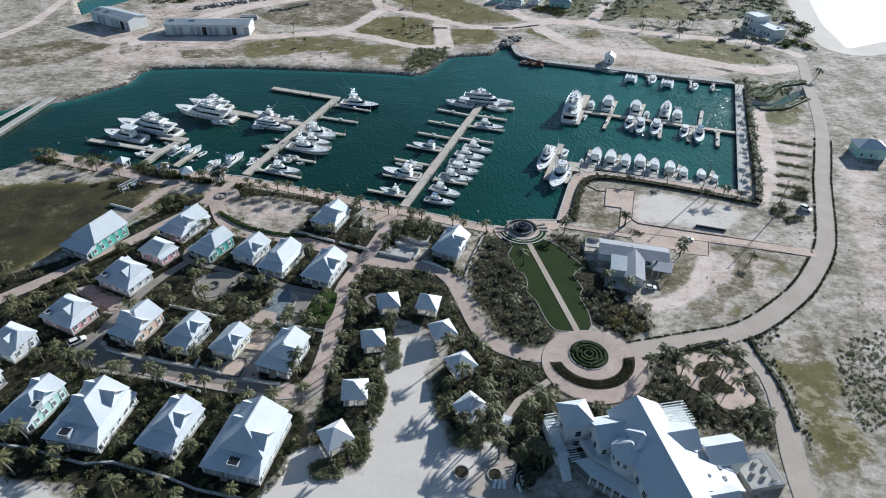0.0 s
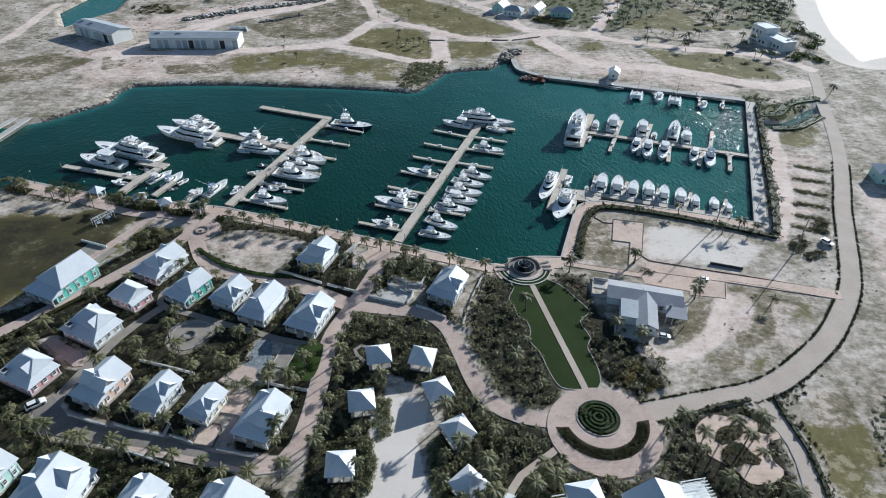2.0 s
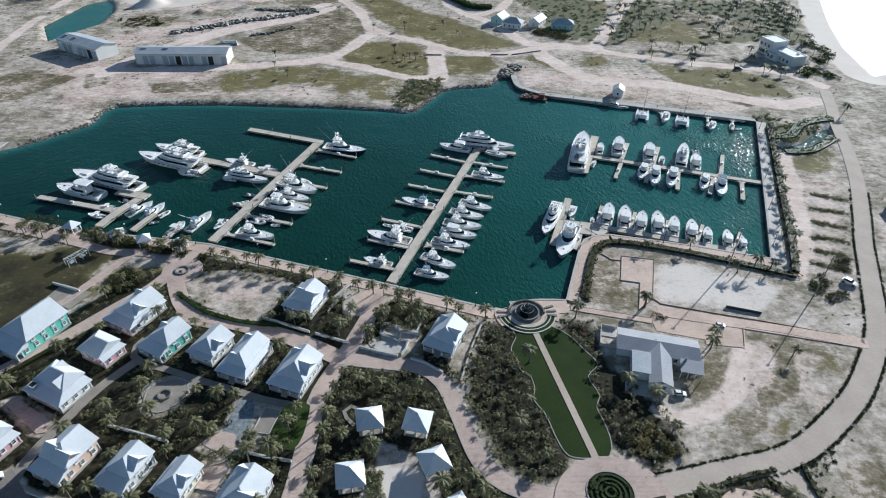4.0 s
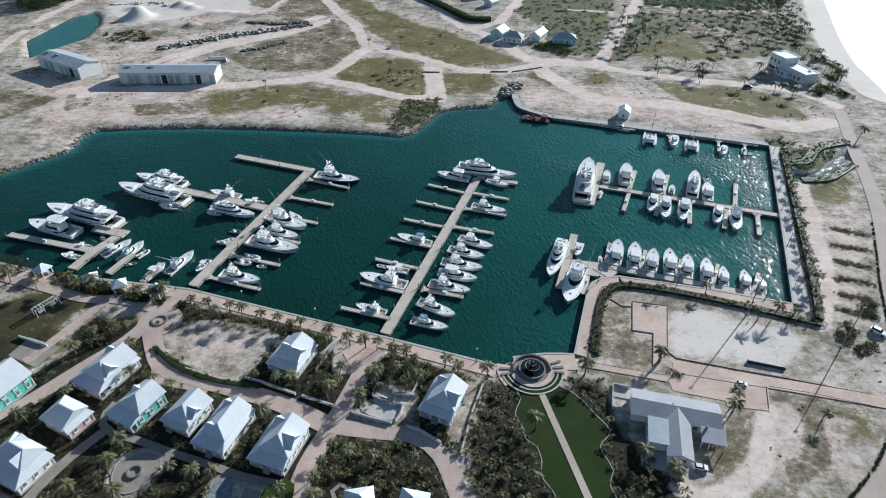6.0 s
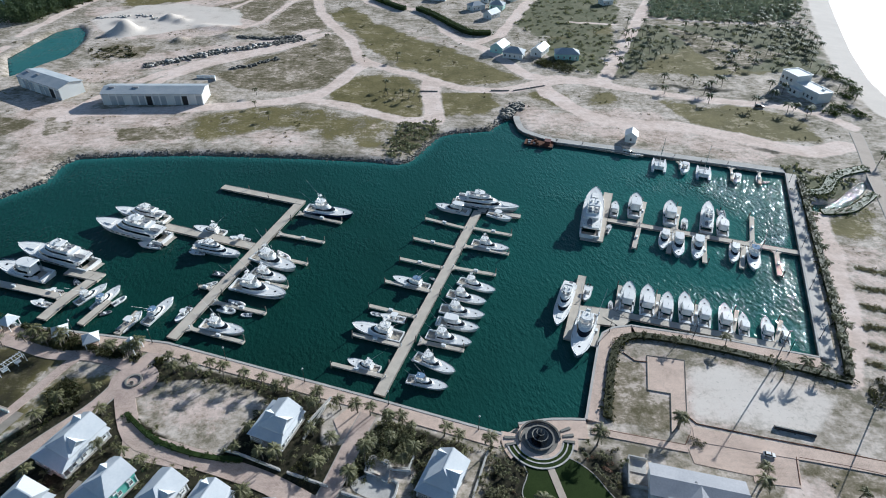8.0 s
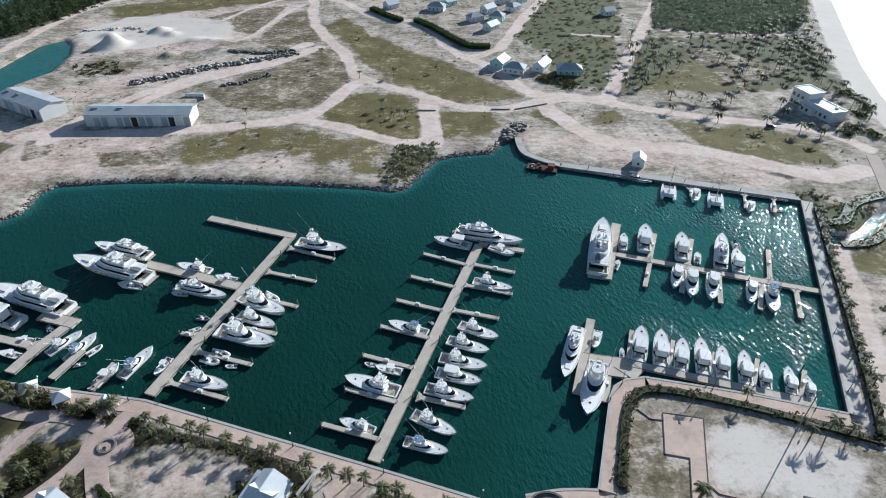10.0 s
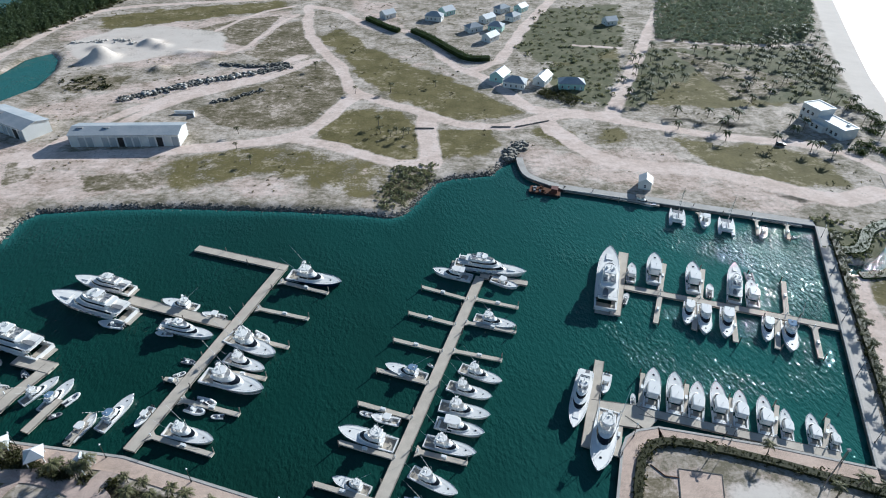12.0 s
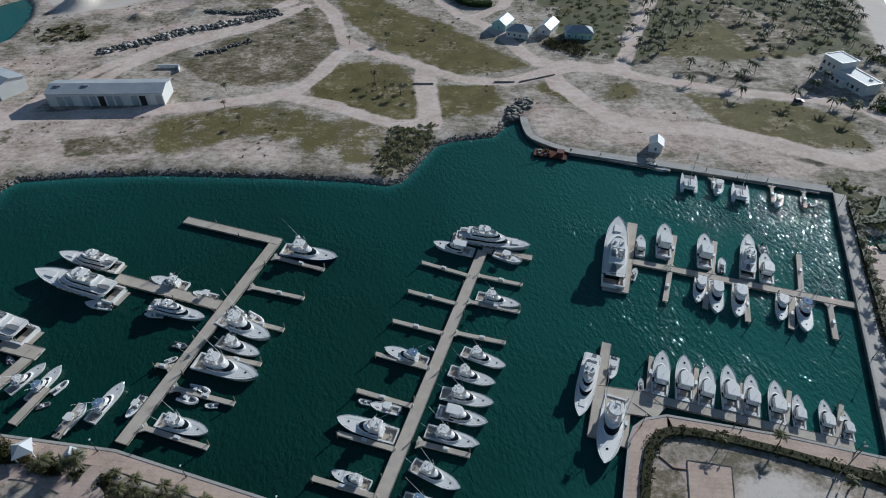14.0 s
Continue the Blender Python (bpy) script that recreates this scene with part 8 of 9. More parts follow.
def slab(name, ring_, mat, label, category="court", z=0.13, rim=None, rim_high=0.3):
    """A paved plot, with an upstanding rim where it has one."""
    ob = thing(name, Matrix(), label, category, kind="structure")
    g = Geo()
    plate(g, turned(ring_), -0.2, z)
    part("paving", g, mat, ob)
    if rim:
        g = Geo()
        ribbon(g, ring_ + ring_[:1], 0.14, 0.14, -0.2, z + rim_high)
        part("edging", g, rim, ob)
    return ob


oval = slab("oval_court", smooth_line([(-70.1, 132.7), (-70.2, 136.5), (-67.7, 138.3), (-64.3, 139.2), (-61.5, 138.1), (-60.3, 136.1), (-61.2, 132.7), (-62.9, 130), (-65.4, 128.8), (-68.3, 129.8)], 1.2, True), M_LANE, "oval dull pink paved court with a planted centre", rim=M_CURB, rim_high=0.05)
rings(oval, "planter", *[(-65.5, 134)][0], [(1.3, 1.7)], 0.0, 0.6, M_STONE, 20)
slab("rubble_terrace", smooth_line([(-48.3, 123.4), (-47.5, 128.5), (-46.9, 132.2), (-43.5, 133.1), (-42.2, 128), (-41.8, 122.7), (-44.4, 121.2)], 2.0, True), surface("grey_gravel", (0.13, 0.15, 0.165), (0.34, 0.36, 0.37), 0.9, 0.9, 2.2, relief=0.06), "blue-grey gravel terrace between the gardens", "terrace", 0.08)
slab("paved_terrace", smooth_line([(-51.5, 119.7), (-50.1, 122.7), (-47.7, 123.4), (-45.2, 122.7), (-43.8, 120.5), (-44.7, 118.3), (-48.6, 118.2)], 2.0, True), M_PAVER, "pale tan paved terrace", "terrace", 0.11)
well_ = slab("round_terrace", circle(*[(-42.8, 121)][0], 1.9, 20), M_STONE, "round grey stone fire terrace", "terrace", 0.15)
rings(well_, "stone_ring", *[(-42.8, 121)][0], [(0.7, 1.0)], 0.0, 0.5, M_STONE, 16)
slab("reflecting_pool", [(-41.2, 123.3), (-39.9, 130.4), (-35.8, 129.4), (-37.4, 122.6)], M_LANE, "long narrow grey pool slab with pale edges", "pool", 0.14, M_CONC, 0.1)
slab("garden_lawn", smooth_line([(-36.9, 119.8), (-36.9, 124.1), (-36.3, 128.6), (-35, 130.7), (-31.2, 132.4), (-29.1, 130.9), (-29.3, 122.3), (-31.1, 118.4), (-34.6, 118.3)], 2.0, True), surface("rough_lawn", (0.028, 0.048, 0.010), (0.05, 0.075, 0.018), 0.9, 0.4, 3.0, relief=0.06), "bright green lawn beside the cottage street", "lawn", 0.16)
slab("back_patio", [(-50.7, 109), (-50.4, 113.7), (-45.1, 115.4), (-43.8, 113.7), (-45.4, 108)], M_PROM, "pale paved patio behind a cottage", "patio", 0.14, M_CURB, 0.2)
slab("front_terrace", [(-53.6, 100), (-53.3, 102.4), (-50.7, 105.4), (-49, 105.1), (-48.3, 103.9), (-49.1, 99.3)], M_PROM, "raised pale front terrace with a palm", "terrace", 0.5, M_WALL, 0.12)
slab("driveway", [(-47.5, 98.8), (-47.6, 103), (-46.9, 107.7), (-45.1, 107.1), (-45.3, 98.3)], M_PAVER, "narrow paved driveway between cottages", "driveway", 0.12)
slab("driveway", [(-103.9, 131.7), (-100.5, 132.6), (-90.3, 126.8), (-89.1, 123.1), (-91.1, 122.7)], M_PAVER, "dark pink paved driveway between cottages", "driveway", 0.12)
slab("parking_court", [(-95.1, 110), (-91.7, 113.7), (-85.3, 107.6), (-73.4, 104.4), (-59.5, 101.6), (-48.5, 98), (-36.8, 96.3), (-39.7, 93.8), (-51.6, 96.8), (-64.9, 99.2), (-85.2, 102.2), (-91.9, 105.9)], M_STREET, "dark paved street with bays before the cottages", "parking", 0.142)
slab("walled_yard", smooth_line([(-16.9, 152.3), (-13.7, 154.7), (-8.9, 153), (-6.6, 151.6), (-7, 149), (-8.6, 148.1), (-14.2, 149.7)], 1.5, True), M_CONC, "pale paved yard inside low white walls", "yard", 0.13)
slab("forecourt", [(-23, 170.1), (-19.7, 173.8), (-14.3, 174.5), (-13.6, 169.4), (-20.3, 164.4)], M_PROM, "pale pink paved forecourt by the promenade", "court", 0.12)
slab("yard_court", [(-113.4, 169.4), (-103.9, 165.1), (-100.9, 172.5), (-111.2, 176.2)], M_LANE, "dull pink paved yard behind the teal cottage", "court", 0.1)
slab("side_court", [(-74.4, 168.6), (-67, 164.4), (-56.5, 160.7), (-56.1, 156.4), (-71.7, 159.9)], M_PAVER, "tan paved court behind the cottages", "court", 0.1)

slab("pool_court", smooth_line([(8.6, 73.6), (10.7, 76.1), (14.3, 77.0), (17.3, 75.9), (16.5, 72.3), (15.9, 69.7), (18.8, 67.7), (8.7, 67.7), (6.0, 69.2), (7.3, 71.3)], 1.5, True), M_DRIVE, "pale paved court before the clubhouse veranda", "court", 0.125, M_CURB, 0.05)
for x, y, r in ((12.4, 72.9, 1.5), (19.1, 71.8, 2.1), (5.3, 73.5, 1.6)):
    planter = slab("round_planter", circle(x, y, r, 24), bpy.data.materials["bed_soil"], "round planted bed with a pale kerb", "planter", 0.3, M_CURB, 0.12)


def foot_bridge(a, b):
    """A short white footbridge with railings on both sides."""
    d = Vector(b) - Vector(a)
    ob = thing("foot_bridge", pose((a[0] + b[0]) / 2, (a[1] + b[1]) / 2, 0, 0, 0, math.degrees(math.atan2(d.y, d.x))), "short white timber footbridge on the garden path", "bridge")
    n = d.length
    g = Geo()
    g.box(0, 0, 0.02, n, 2.0, 0.32)
    part("deck", g, M_TRIM, ob)
    for s in (1, -1):
        railing(ob, [(-n / 2, s * 1.1), (n / 2, s * 1.1)], 0.1, 1.1)


foot_bridge(*[(16.8, 88.1), (14.9, 84.1)])


def sun_lounger(poses):
    ob = thing("sun_lounger", Matrix(), "white sun lounger on the paved court", "lounger", "sun loungers")
    g = Geo()
    g.box(0, 0, 0.28, 1.9, 0.66, 0.08)
    part("frame", g, M_TRIM, ob)
    g = Geo()
    g.box(-0.2, 0, 0.36, 1.3, 0.6, 0.1)
    part("mattress", g, M_GEL, ob)
    g = Geo()
    g.loft([[(0.45, -0.3, 0.36), (0.45, 0.3, 0.36), (0.45, 0.3, 0.46), (0.45, -0.3, 0.46)], [(1.0, -0.3, 0.75), (1.0, 0.3, 0.75), (0.95, 0.3, 0.84), (0.95, -0.3, 0.84)]])
    part("backrest", g, M_GEL, ob)
    for sx in (-0.8, 0.8):
        for sy in (-0.28, 0.28):
            g = Geo()
            g.box(sx, sy, 0, 0.06, 0.06, 0.3)
            part("leg", g, M_TRIM, ob)
    place_all(ob, poses)


sun_lounger([pose(x, y, 0.12, 0, 0, 70 + 8 * k) for k, (x, y) in enumerate([(12.2, 70.5), (13.2, 70.5), (14.2, 70.5), (18.0, 71.4), (18.3, 70.1), (17.3, 69.7)])])


def wall_line(points, high=0.8, thick=0.3, mat=M_TRIM, label="low white garden wall", name="garden_wall", cap=M_CONC):
    ob = thing(name, Matrix(), label, "wall", "garden walls")
    for a, b in zip(points, points[1:]):
        g = Geo()
        ribbon(g, [a, b], thick / 2, thick / 2, -0.2, high)
        part("wall_panel", g, mat, ob)
        if cap:
            g = Geo()
            ribbon(g, [a, b], thick / 2 + 0.06, thick / 2 + 0.06, high, high + 0.1)
            part("cap", g, cap, ob)


for pts in ([(-85.4, 108), (-79.3, 105.9), (-74.8, 104.7)], [(-73.5, 105.3), (-66.5, 103.2), (-61, 102.2), (-60.6, 105.4)], [(-59.5, 102.3), (-55.5, 101), (-53.6, 100)], [(-48, 98.8), (-40.5, 97.1), (-38.5, 97.1)], [(-13.8, 155.2), (-12.8, 159.2), (-8.2, 157.8), (-8.9, 153.5), (-13.8, 155.2)], [(-7.5, 153.3), (-5.9, 152.3), (-6.5, 149.4), (-7.6, 147.5)], [(-2.5, 159.2), (-3.7, 156), (-7.6, 156)], [(-18.6, 150.2), (-13.4, 148.4), (-8.5, 147)], [(-5, 146.2), (-1.1, 144.6), (3.5, 141.3)], [(-75.2, 124.8), (-66.9, 122.5), (-59.8, 120.4)], [(-44.1, 118.3), (-37, 116.5), (-30.6, 115.3)], [(-29, 169.2), (-24.4, 176.8)], [(-69.6, 98.6), (-62.6, 96.5), (-57, 94.5)], [(-48, 161.4), (-44.1, 160.3), (-33.4, 155.9)], [(-31.7, 155.3), (-21.9, 151.7)], [(-13, 155.4), (-12.1, 159.3), (-8.1, 157), (-8.6, 152.8), (-13, 155.4)], [(-8.1, 156.2), (-3.2, 155.5)], [(-114.1, 176.2), (-104.6, 172.8)]):
    wall_line(pts)
for pts in ([(-104.5, 80.7), (-89.7, 78.6), (-75.6, 74.8), (-69.7, 75.3)], [(-69.7, 75.3), (-56.3, 71.6), (-50.1, 69.1), (-39.7, 67)], [(15.2, 160.7), (11.4, 150.3), (8.1, 138.4)], [(-25.4, 174.2), (-29.5, 164.2)], [(-39, 165.8), (-32.6, 164.2)], [(-13.9, 157.6), (-10, 153.1)]):
    wall_line(pts, 0.6, 0.35, M_CONC, "low pale concrete retaining wall")
for pts in ([(66.9, 170.9), (68.5, 168.5), (81.6, 164.9), (95.1, 161.5), (116.6, 155.5)], [(89.1, 158.8), (86.5, 151.5)], [(89.8, 158.6), (99.9, 156.3), (114.4, 151.9)], [(43, 167.3), (48.7, 165.8), (63.5, 162.3), (65.4, 165)], [(56, 192.9), (58.6, 189.7), (61.8, 189.2)]):
    wall_line(pts, 0.2, 0.16, M_RUST, "low dark kerb wall beside the paving", "kerb_wall", None)


wall_line([(-127.0, 397.7), (-117.1, 397.8), (-115.8, 393.2)], 1.6, 0.4, M_TRIM, "low white wall behind the boat shed", cap=None)
for ends in ([(33.7, 382.3), (43.3, 382.4)], [(45.7, 382.4), (54.6, 386.0)], [(55.0, 386.2), (63.6, 389.8)], [(-4.3, 380.6), (5.1, 380.7)]):
    ob = thing("log", Matrix(), "grey fallen log beside the sandy track", "log", "track logs")
    g = Geo()
    g.tube((*ends[0], 0.28), (*ends[1], 0.26), 0.36, 0.27, 8)
    part("trunk", g, M_PILE, ob)
    g = Geo()
    g.tube((*ends[0], 0.28), ((ends[0][0] * 3 + ends[1][0]) / 4, ends[0][1] + 0.9, 0.5), 0.12, 0.05, 6)
    part("branch_stub", g, M_PILE, ob)


def pipe():
    a, b = [(87.6, 167.2), (96.8, 164.5)]
    ob = thing("pipe", Matrix(), "long dark pipe lying on the sand", "pipe")
    g = Geo()
    g.tube((*a, 0.35), (*b, 0.35), 0.5, n=10)
    part("pipe_body", g, M_BLACK, ob)
    d = (Vector(b) - Vector(a)).normalized()
    for t in (0.1, 0.5, 0.9):
        p = Vector(a).lerp(Vector(b), t)
        g = Geo()
        g.box(p.x, p.y, -0.05, 0.4, 1.6, 0.25, math.atan2(d.y, d.x))
        part("sleeper", g, M_PILE, ob)


pipe()


def car(at, turn, body, label, size=1.0):
    ob = thing("car", pose(*at, 0.12, 0, 0, turn) @ Matrix.Scale(size, 4), label, "car", "parked cars")
    g = Geo()
    rings_ = []
    for x, w, z in ((-2.2, 0.8, 0.75), (-2.05, 0.88, 0.95), (1.2, 0.9, 0.98), (2.1, 0.85, 0.8), (2.25, 0.75, 0.6)):
        rings_.append([(x, -w, 0.3), (x, w, 0.3), (x, w, z), (x, -w, z)])
    g.loft(rings_)
    part("body", g, body, ob)
    g = Geo()
    g.loft([[(-1.9, -0.8, 0.95), (1.0, -0.8, 0.95), (1.0, 0.8, 0.95), (-1.9, 0.8, 0.95)], [(-1.5, -0.66, 1.5), (0.3, -0.66, 1.5), (0.3, 0.66, 1.5), (-1.5, 0.66, 1.5)]])
    part("window", g, M_GLASS, ob)
    g = Geo()
    g.box(-0.6, 0, 1.49, 1.8, 1.3, 0.06)
    part("roof", g, body, ob)
    w = Geo()
    w.loft([[(0.33 * math.cos(a), y, 0.33 + 0.33 * math.sin(a)) for a in np.arange(0, 6.28, 0.524)] for y in (-0.12, 0.12)])
    w = w.mesh("wheel", M_BLACK)
    for x in (-1.4, 1.4):
        for y in (-0.82, 0.82):
            part("wheel", w, None, ob).location = (x, y, 0)


car([(63.0, 134.6)][0], -10, M_GEL, "small white cart parked beside the bungalow", 0.75)
car([(82.7, 159.2)][0], -14, M_GEL, "small white cart on the paved apron", 0.62)
car([(-94.1, 110.6)][0], 40, M_GEL, "small white cart on the cottage street")
car([(130.5, 178.3)][0], -50, M_GEL, "white car parked on the sandy lot")
car([(170.2, 362.8)][0], -10, M_BLACK, "dark car beside the sandy road")


def street_lamp(poses, high=5.0):
    ob = thing("lamp_post", Matrix(), "slim dark lamp post with a pale head", "lamp post", "promenade lamps")
    g = Geo()
    g.tube((0, 0, 0), (0, 0, high), 0.09, 0.06, 6)
    g.prism(circle(0, 0, 0.18, 8), 0, 0.5)
    part("post", g, M_LAMP, ob)
    g = Geo()
    g.loft([[(a, b, z) for a, b in circle(0, 0, r, 8)] for z, r in ((high - 0.05, 0.12), (high + 0.25, 0.26), (high + 0.55, 0.1))])
    part("head", g, M_TRIM, ob)
    place_all(ob, poses)


def along(line, step, start=0.0, offset=0.0):
    """Poses at even steps along a line, moved to its right."""
    out, left = [], start
    for a, b in zip(line, line[1:]):
        a, b = Vector(a), Vector(b)
        n = (b - a).length
        d = (b - a).normalized()
        while left < n:
            p = a + d * left + Vector((d.y, -d.x)) * offset
            out.append(pose(p.x, p.y, 0.1, 0, 0, math.degrees(math.atan2(d.y, d.x))))
            left += step
        left -= n
    return out


street_lamp(along(SOUTH_QUAY, 24, 8, 0.9) + along(POINT_QUAY, 26, 6, 0.9) + along(EAST_QUAY, 24, 8, 1.0))

for at in [(95.6, 186.2), (116.9, 172.9)]:
    ob = thing("light_mast", pose(*at, 0), "tall slim grey light mast on the sandy lot", "light mast", "light masts")
    g = Geo()
    g.prism(circle(0, 0, 0.35, 10), -0.1, 0.35)
    part("base", g, M_CONC, ob)
    g = Geo()
    g.tube((0, 0, 0.2), (0, 0, 15.0), 0.17, 0.12, 8)
    part("pole", g, M_STONE, ob)
    g = Geo()
    g.box(0, 0, 14.9, 0.9, 0.4, 0.2)
    part("lamp_head", g, M_GREYC, ob)

# ---------------------------------------------------------------- rocks and rubble


def quad_mesh(name, co, faces, mat, per_face=4):
    """A mesh from arrays of corners and faces."""
    me = bpy.data.meshes.new(name)
    me.vertices.add(len(co))
    me.vertices.foreach_set("co", np.asarray(co, np.float32).ravel())
    me.loops.add(faces.size)
    me.loops.foreach_set("vertex_index", np.asarray(faces, np.int32).ravel())
    me.polygons.add(len(faces))
    me.polygons.foreach_set("loop_start", np.arange(0, faces.size, per_face, dtype=np.int32))
    me.update()
    me.materials.append(mat)
    return me


def rocks(name, label, xy, z, size, mat, seed, flat=0.7):
    """Many rough stones as one heap."""
    rng = np.random.default_rng(seed)
    n = len(xy)
    corner = np.array([[a, b, c] for c in (-1, 1) for a, b in ((-1, -1), (1, -1), (1, 1), (-1, 1))], float)
    cube = np.array([(3, 2, 1, 0), (4, 5, 6, 7), (0, 1, 5, 4), (1, 2, 6, 5), (2, 3, 7, 6), (3, 0, 4, 7)])
    co = corner[None] * rng.uniform(0.45, 1.0, (n, 8, 3)) * (size[:, None, None] * np.array([1, 0.8, flat]))
    ang = rng.uniform(0, 6.28, n)
    c, s = np.cos(ang)[:, None], np.sin(ang)[:, None]
    x, y = co[..., 0] * c - co[..., 1] * s, co[..., 0] * s + co[..., 1] * c
    co = np.stack([x + xy[:, :1], y + xy[:, 1:], co[..., 2] + z[:, None]], -1).reshape(-1, 3)
    faces = (cube[None] + 8 * np.arange(n)[:, None, None]).reshape(-1, 4)
    return tagged(new(name, quad_mesh(name, co, faces, mat)), label, "rocks", kind="stuff")


def spread_along(line, count, wide, seed):
    rng = np.random.default_rng(seed)
    pts = np.array(line)
    seg = np.hypot(*np.diff(pts, axis=0).T)
    at = rng.uniform(0, seg.sum(), count)
    acc = np.r_[0, np.cumsum(seg)]
    xy = np.stack([np.interp(at, acc, pts[:, k]) for k in (0, 1)], 1)
    return xy + rng.normal(0, wide, xy.shape), rng


SHORE = ROCKY + WEST_SHORE[:3]
xy, rng = spread_along(SHORE, 3400, 0.9, 5)
d = depth_in(BASIN, xy[:, 0], xy[:, 1])
rocks("shore_rocks", "grey broken rocks lining the shore", xy, np.clip(-0.5 * (d + 2.6), -1.6, 0) + 0.02, rng.uniform(0.15, 0.55, len(xy)), M_ROCK, 6)
xy, rng = spread_along([(38.4, 349.8), (40.4, 356.1), (46.8, 365)], 260, 1.4, 8)
rocks("point_rocks", "large grey rocks on the point", xy, np.full(len(xy), 0.1), rng.uniform(0.6, 1.5, len(xy)), M_ROCK, 9)
xy, rng = spread_along([(-162.0, 414.9), (-145.1, 425.5), (-127.0, 440.3), (-104.8, 450.3), (-82.2, 465.0)], 900, 1.7, 10)
rocks("rubble_row", "long row of dark broken rubble", xy, np.full(len(xy), 0.25), rng.uniform(0.25, 1.15, len(xy)), M_WALL, 11)
xy, rng = spread_along([(-122.2, 468.6), (-100.9, 464.7), (-83.1, 470.1)], 240, 0.9, 12)
rocks("rubble_row", "short row of dark broken rubble", xy, np.full(len(xy), 0.3), rng.uniform(0.4, 1.3, len(xy)), M_WALL, 13)
xy, rng = spread_along([(-160, 414), (-127.0, 440.3), (-100, 453)], 70, 1.6, 14)
rocks("pale_blocks", "pale concrete blocks among rubble", xy, np.full(len(xy), 0.5), rng.uniform(0.5, 1.5, len(xy)), M_CONC, 15)
xy, rng = spread_along([(-112.5, 412.2), (-103.1, 415.7), (-97.0, 422.6), (-88.9, 428.0)], 70, 1.0, 16)
rocks("rubble_row", "scattered dark rubble on the sand", xy, np.full(len(xy), 0.25), rng.uniform(0.4, 1.2, len(xy)), M_WALL, 17)

xy, rng = spread_along([(-229.3, 505.8), (-196.2, 513.1), (-185.6, 504.3)], 60, 1.6, 18)
rocks("rubble_row", "low line of grey rubble beside the sand pit", xy, np.full(len(xy), 0.2), rng.uniform(0.4, 1.1, len(xy)), M_CONC, 19)

# ---------------------------------------------------------------- planting


def clear_of(xy, margin=0.6):
    """Which places lie on no road, house, lawn or court."""
    x, y = xy[:, 0], xy[:, 1]
    ok = np.ones(len(xy), bool)
    for line, width in WAYS:
        ok &= away(line, x, y, False) > width / 2 + margin
    for cx, cy, a, b, turn in FOOTPRINTS:
        c, s = math.cos(radians(turn)), math.sin(radians(turn))
        u, w = (x - cx) * c + (y - cy) * s, -(x - cx) * s + (y - cy) * c
        ok &= ~((np.abs(u) < a + margin) & (np.abs(w) < b + margin))
    for ring in [LAWN, MAZE, PAD, APRON, [(8.6, 73.6), (10.7, 76.1), (14.3, 77.0), (17.3, 75.9), (16.5, 72.3), (15.9, 69.7), (18.8, 67.7), (8.7, 67.7), (6.0, 69.2), (7.3, 71.3)]] + CLEAR + WHITE_SAND:
        ok &= ~inside(ring, x, y)
    for ring in WATERS:
        ok &= depth_in(ring, x, y) < -1.5
    ok &= (away(SOUTH_QUAY, x, y, False) > 4.7) & (depth_in(SEA_EAST, x, y) < -20)
    ok &= (np.hypot(x - CIRCUS[0] - 0.6, (y - CIRCUS[1] + 3.4) * 1.06) > 13.4) & (np.hypot(x - PLAZA[0], y - PLAZA[1]) > 9)
    return ok


def fill(ring, count, seed, margin=0.6, free=True):
    """Random places inside a ring."""
    rng = np.random.default_rng(seed)
    r = np.array(ring)
    xy = rng.uniform(r.min(0), r.max(0), (count, 2))
    xy = xy[inside(ring, xy[:, 0], xy[:, 1])]
    return xy[clear_of(xy, margin)] if free else xy


def leafy(name, label, xy, radius, height, mat, seed, leaves=34, leaf=0.26, base=0.0, category="shrubs", taper=0.0):
    """Shrubs as heaps of leaves: uneven domes of small tilted blades."""
    rng = np.random.default_rng(seed)
    n = len(xy)
    if not n:
        return None
    r = rng.uniform(*radius, n)
    h = rng.uniform(*height, n) * (0.7 + 0.3 * r / radius[1])
    z = rng.uniform(0.05, 1.0, (n, leaves)) ** 0.8
    a = rng.uniform(0, 6.283, (n, leaves))
    lobes = 1 + 0.3 * np.sin(a * rng.integers(2, 5, (n, 1)) + rng.uniform(0, 6, (n, 1)))
    out = np.sqrt(np.clip(1 - (z * 0.94) ** 2, 0, 1)) * (1 - taper * z) * lobes * rng.uniform(0.55, 1.05, (n, leaves))
    centre = np.stack([xy[:, :1] + r[:, None] * out * np.cos(a), xy[:, 1:] + r[:, None] * out * np.sin(a), base + h[:, None] * z * rng.uniform(0.8, 1.1, (n, leaves))], -1)
    u = rng.normal(0, 1, (n, leaves, 3))
    u[..., 2] *= 0.6
    u /= np.linalg.norm(u, axis=-1, keepdims=True)
    w = np.cross(u, rng.normal(0, 1, u.shape))
    w /= np.linalg.norm(w, axis=-1, keepdims=True) + 1e-6
    s = (leaf * r[:, None] * rng.uniform(0.6, 1.3, (n, leaves)))[..., None]
    co = np.stack([centre - u * s, centre - w * s * 0.55, centre + u * s, centre + w * s * 0.55], 2).reshape(-1, 3)
    faces = np.arange(len(co)).reshape(-1, 4)
    return tagged(new(name, quad_mesh(name, co, faces, mat)), label, category, kind="stuff")


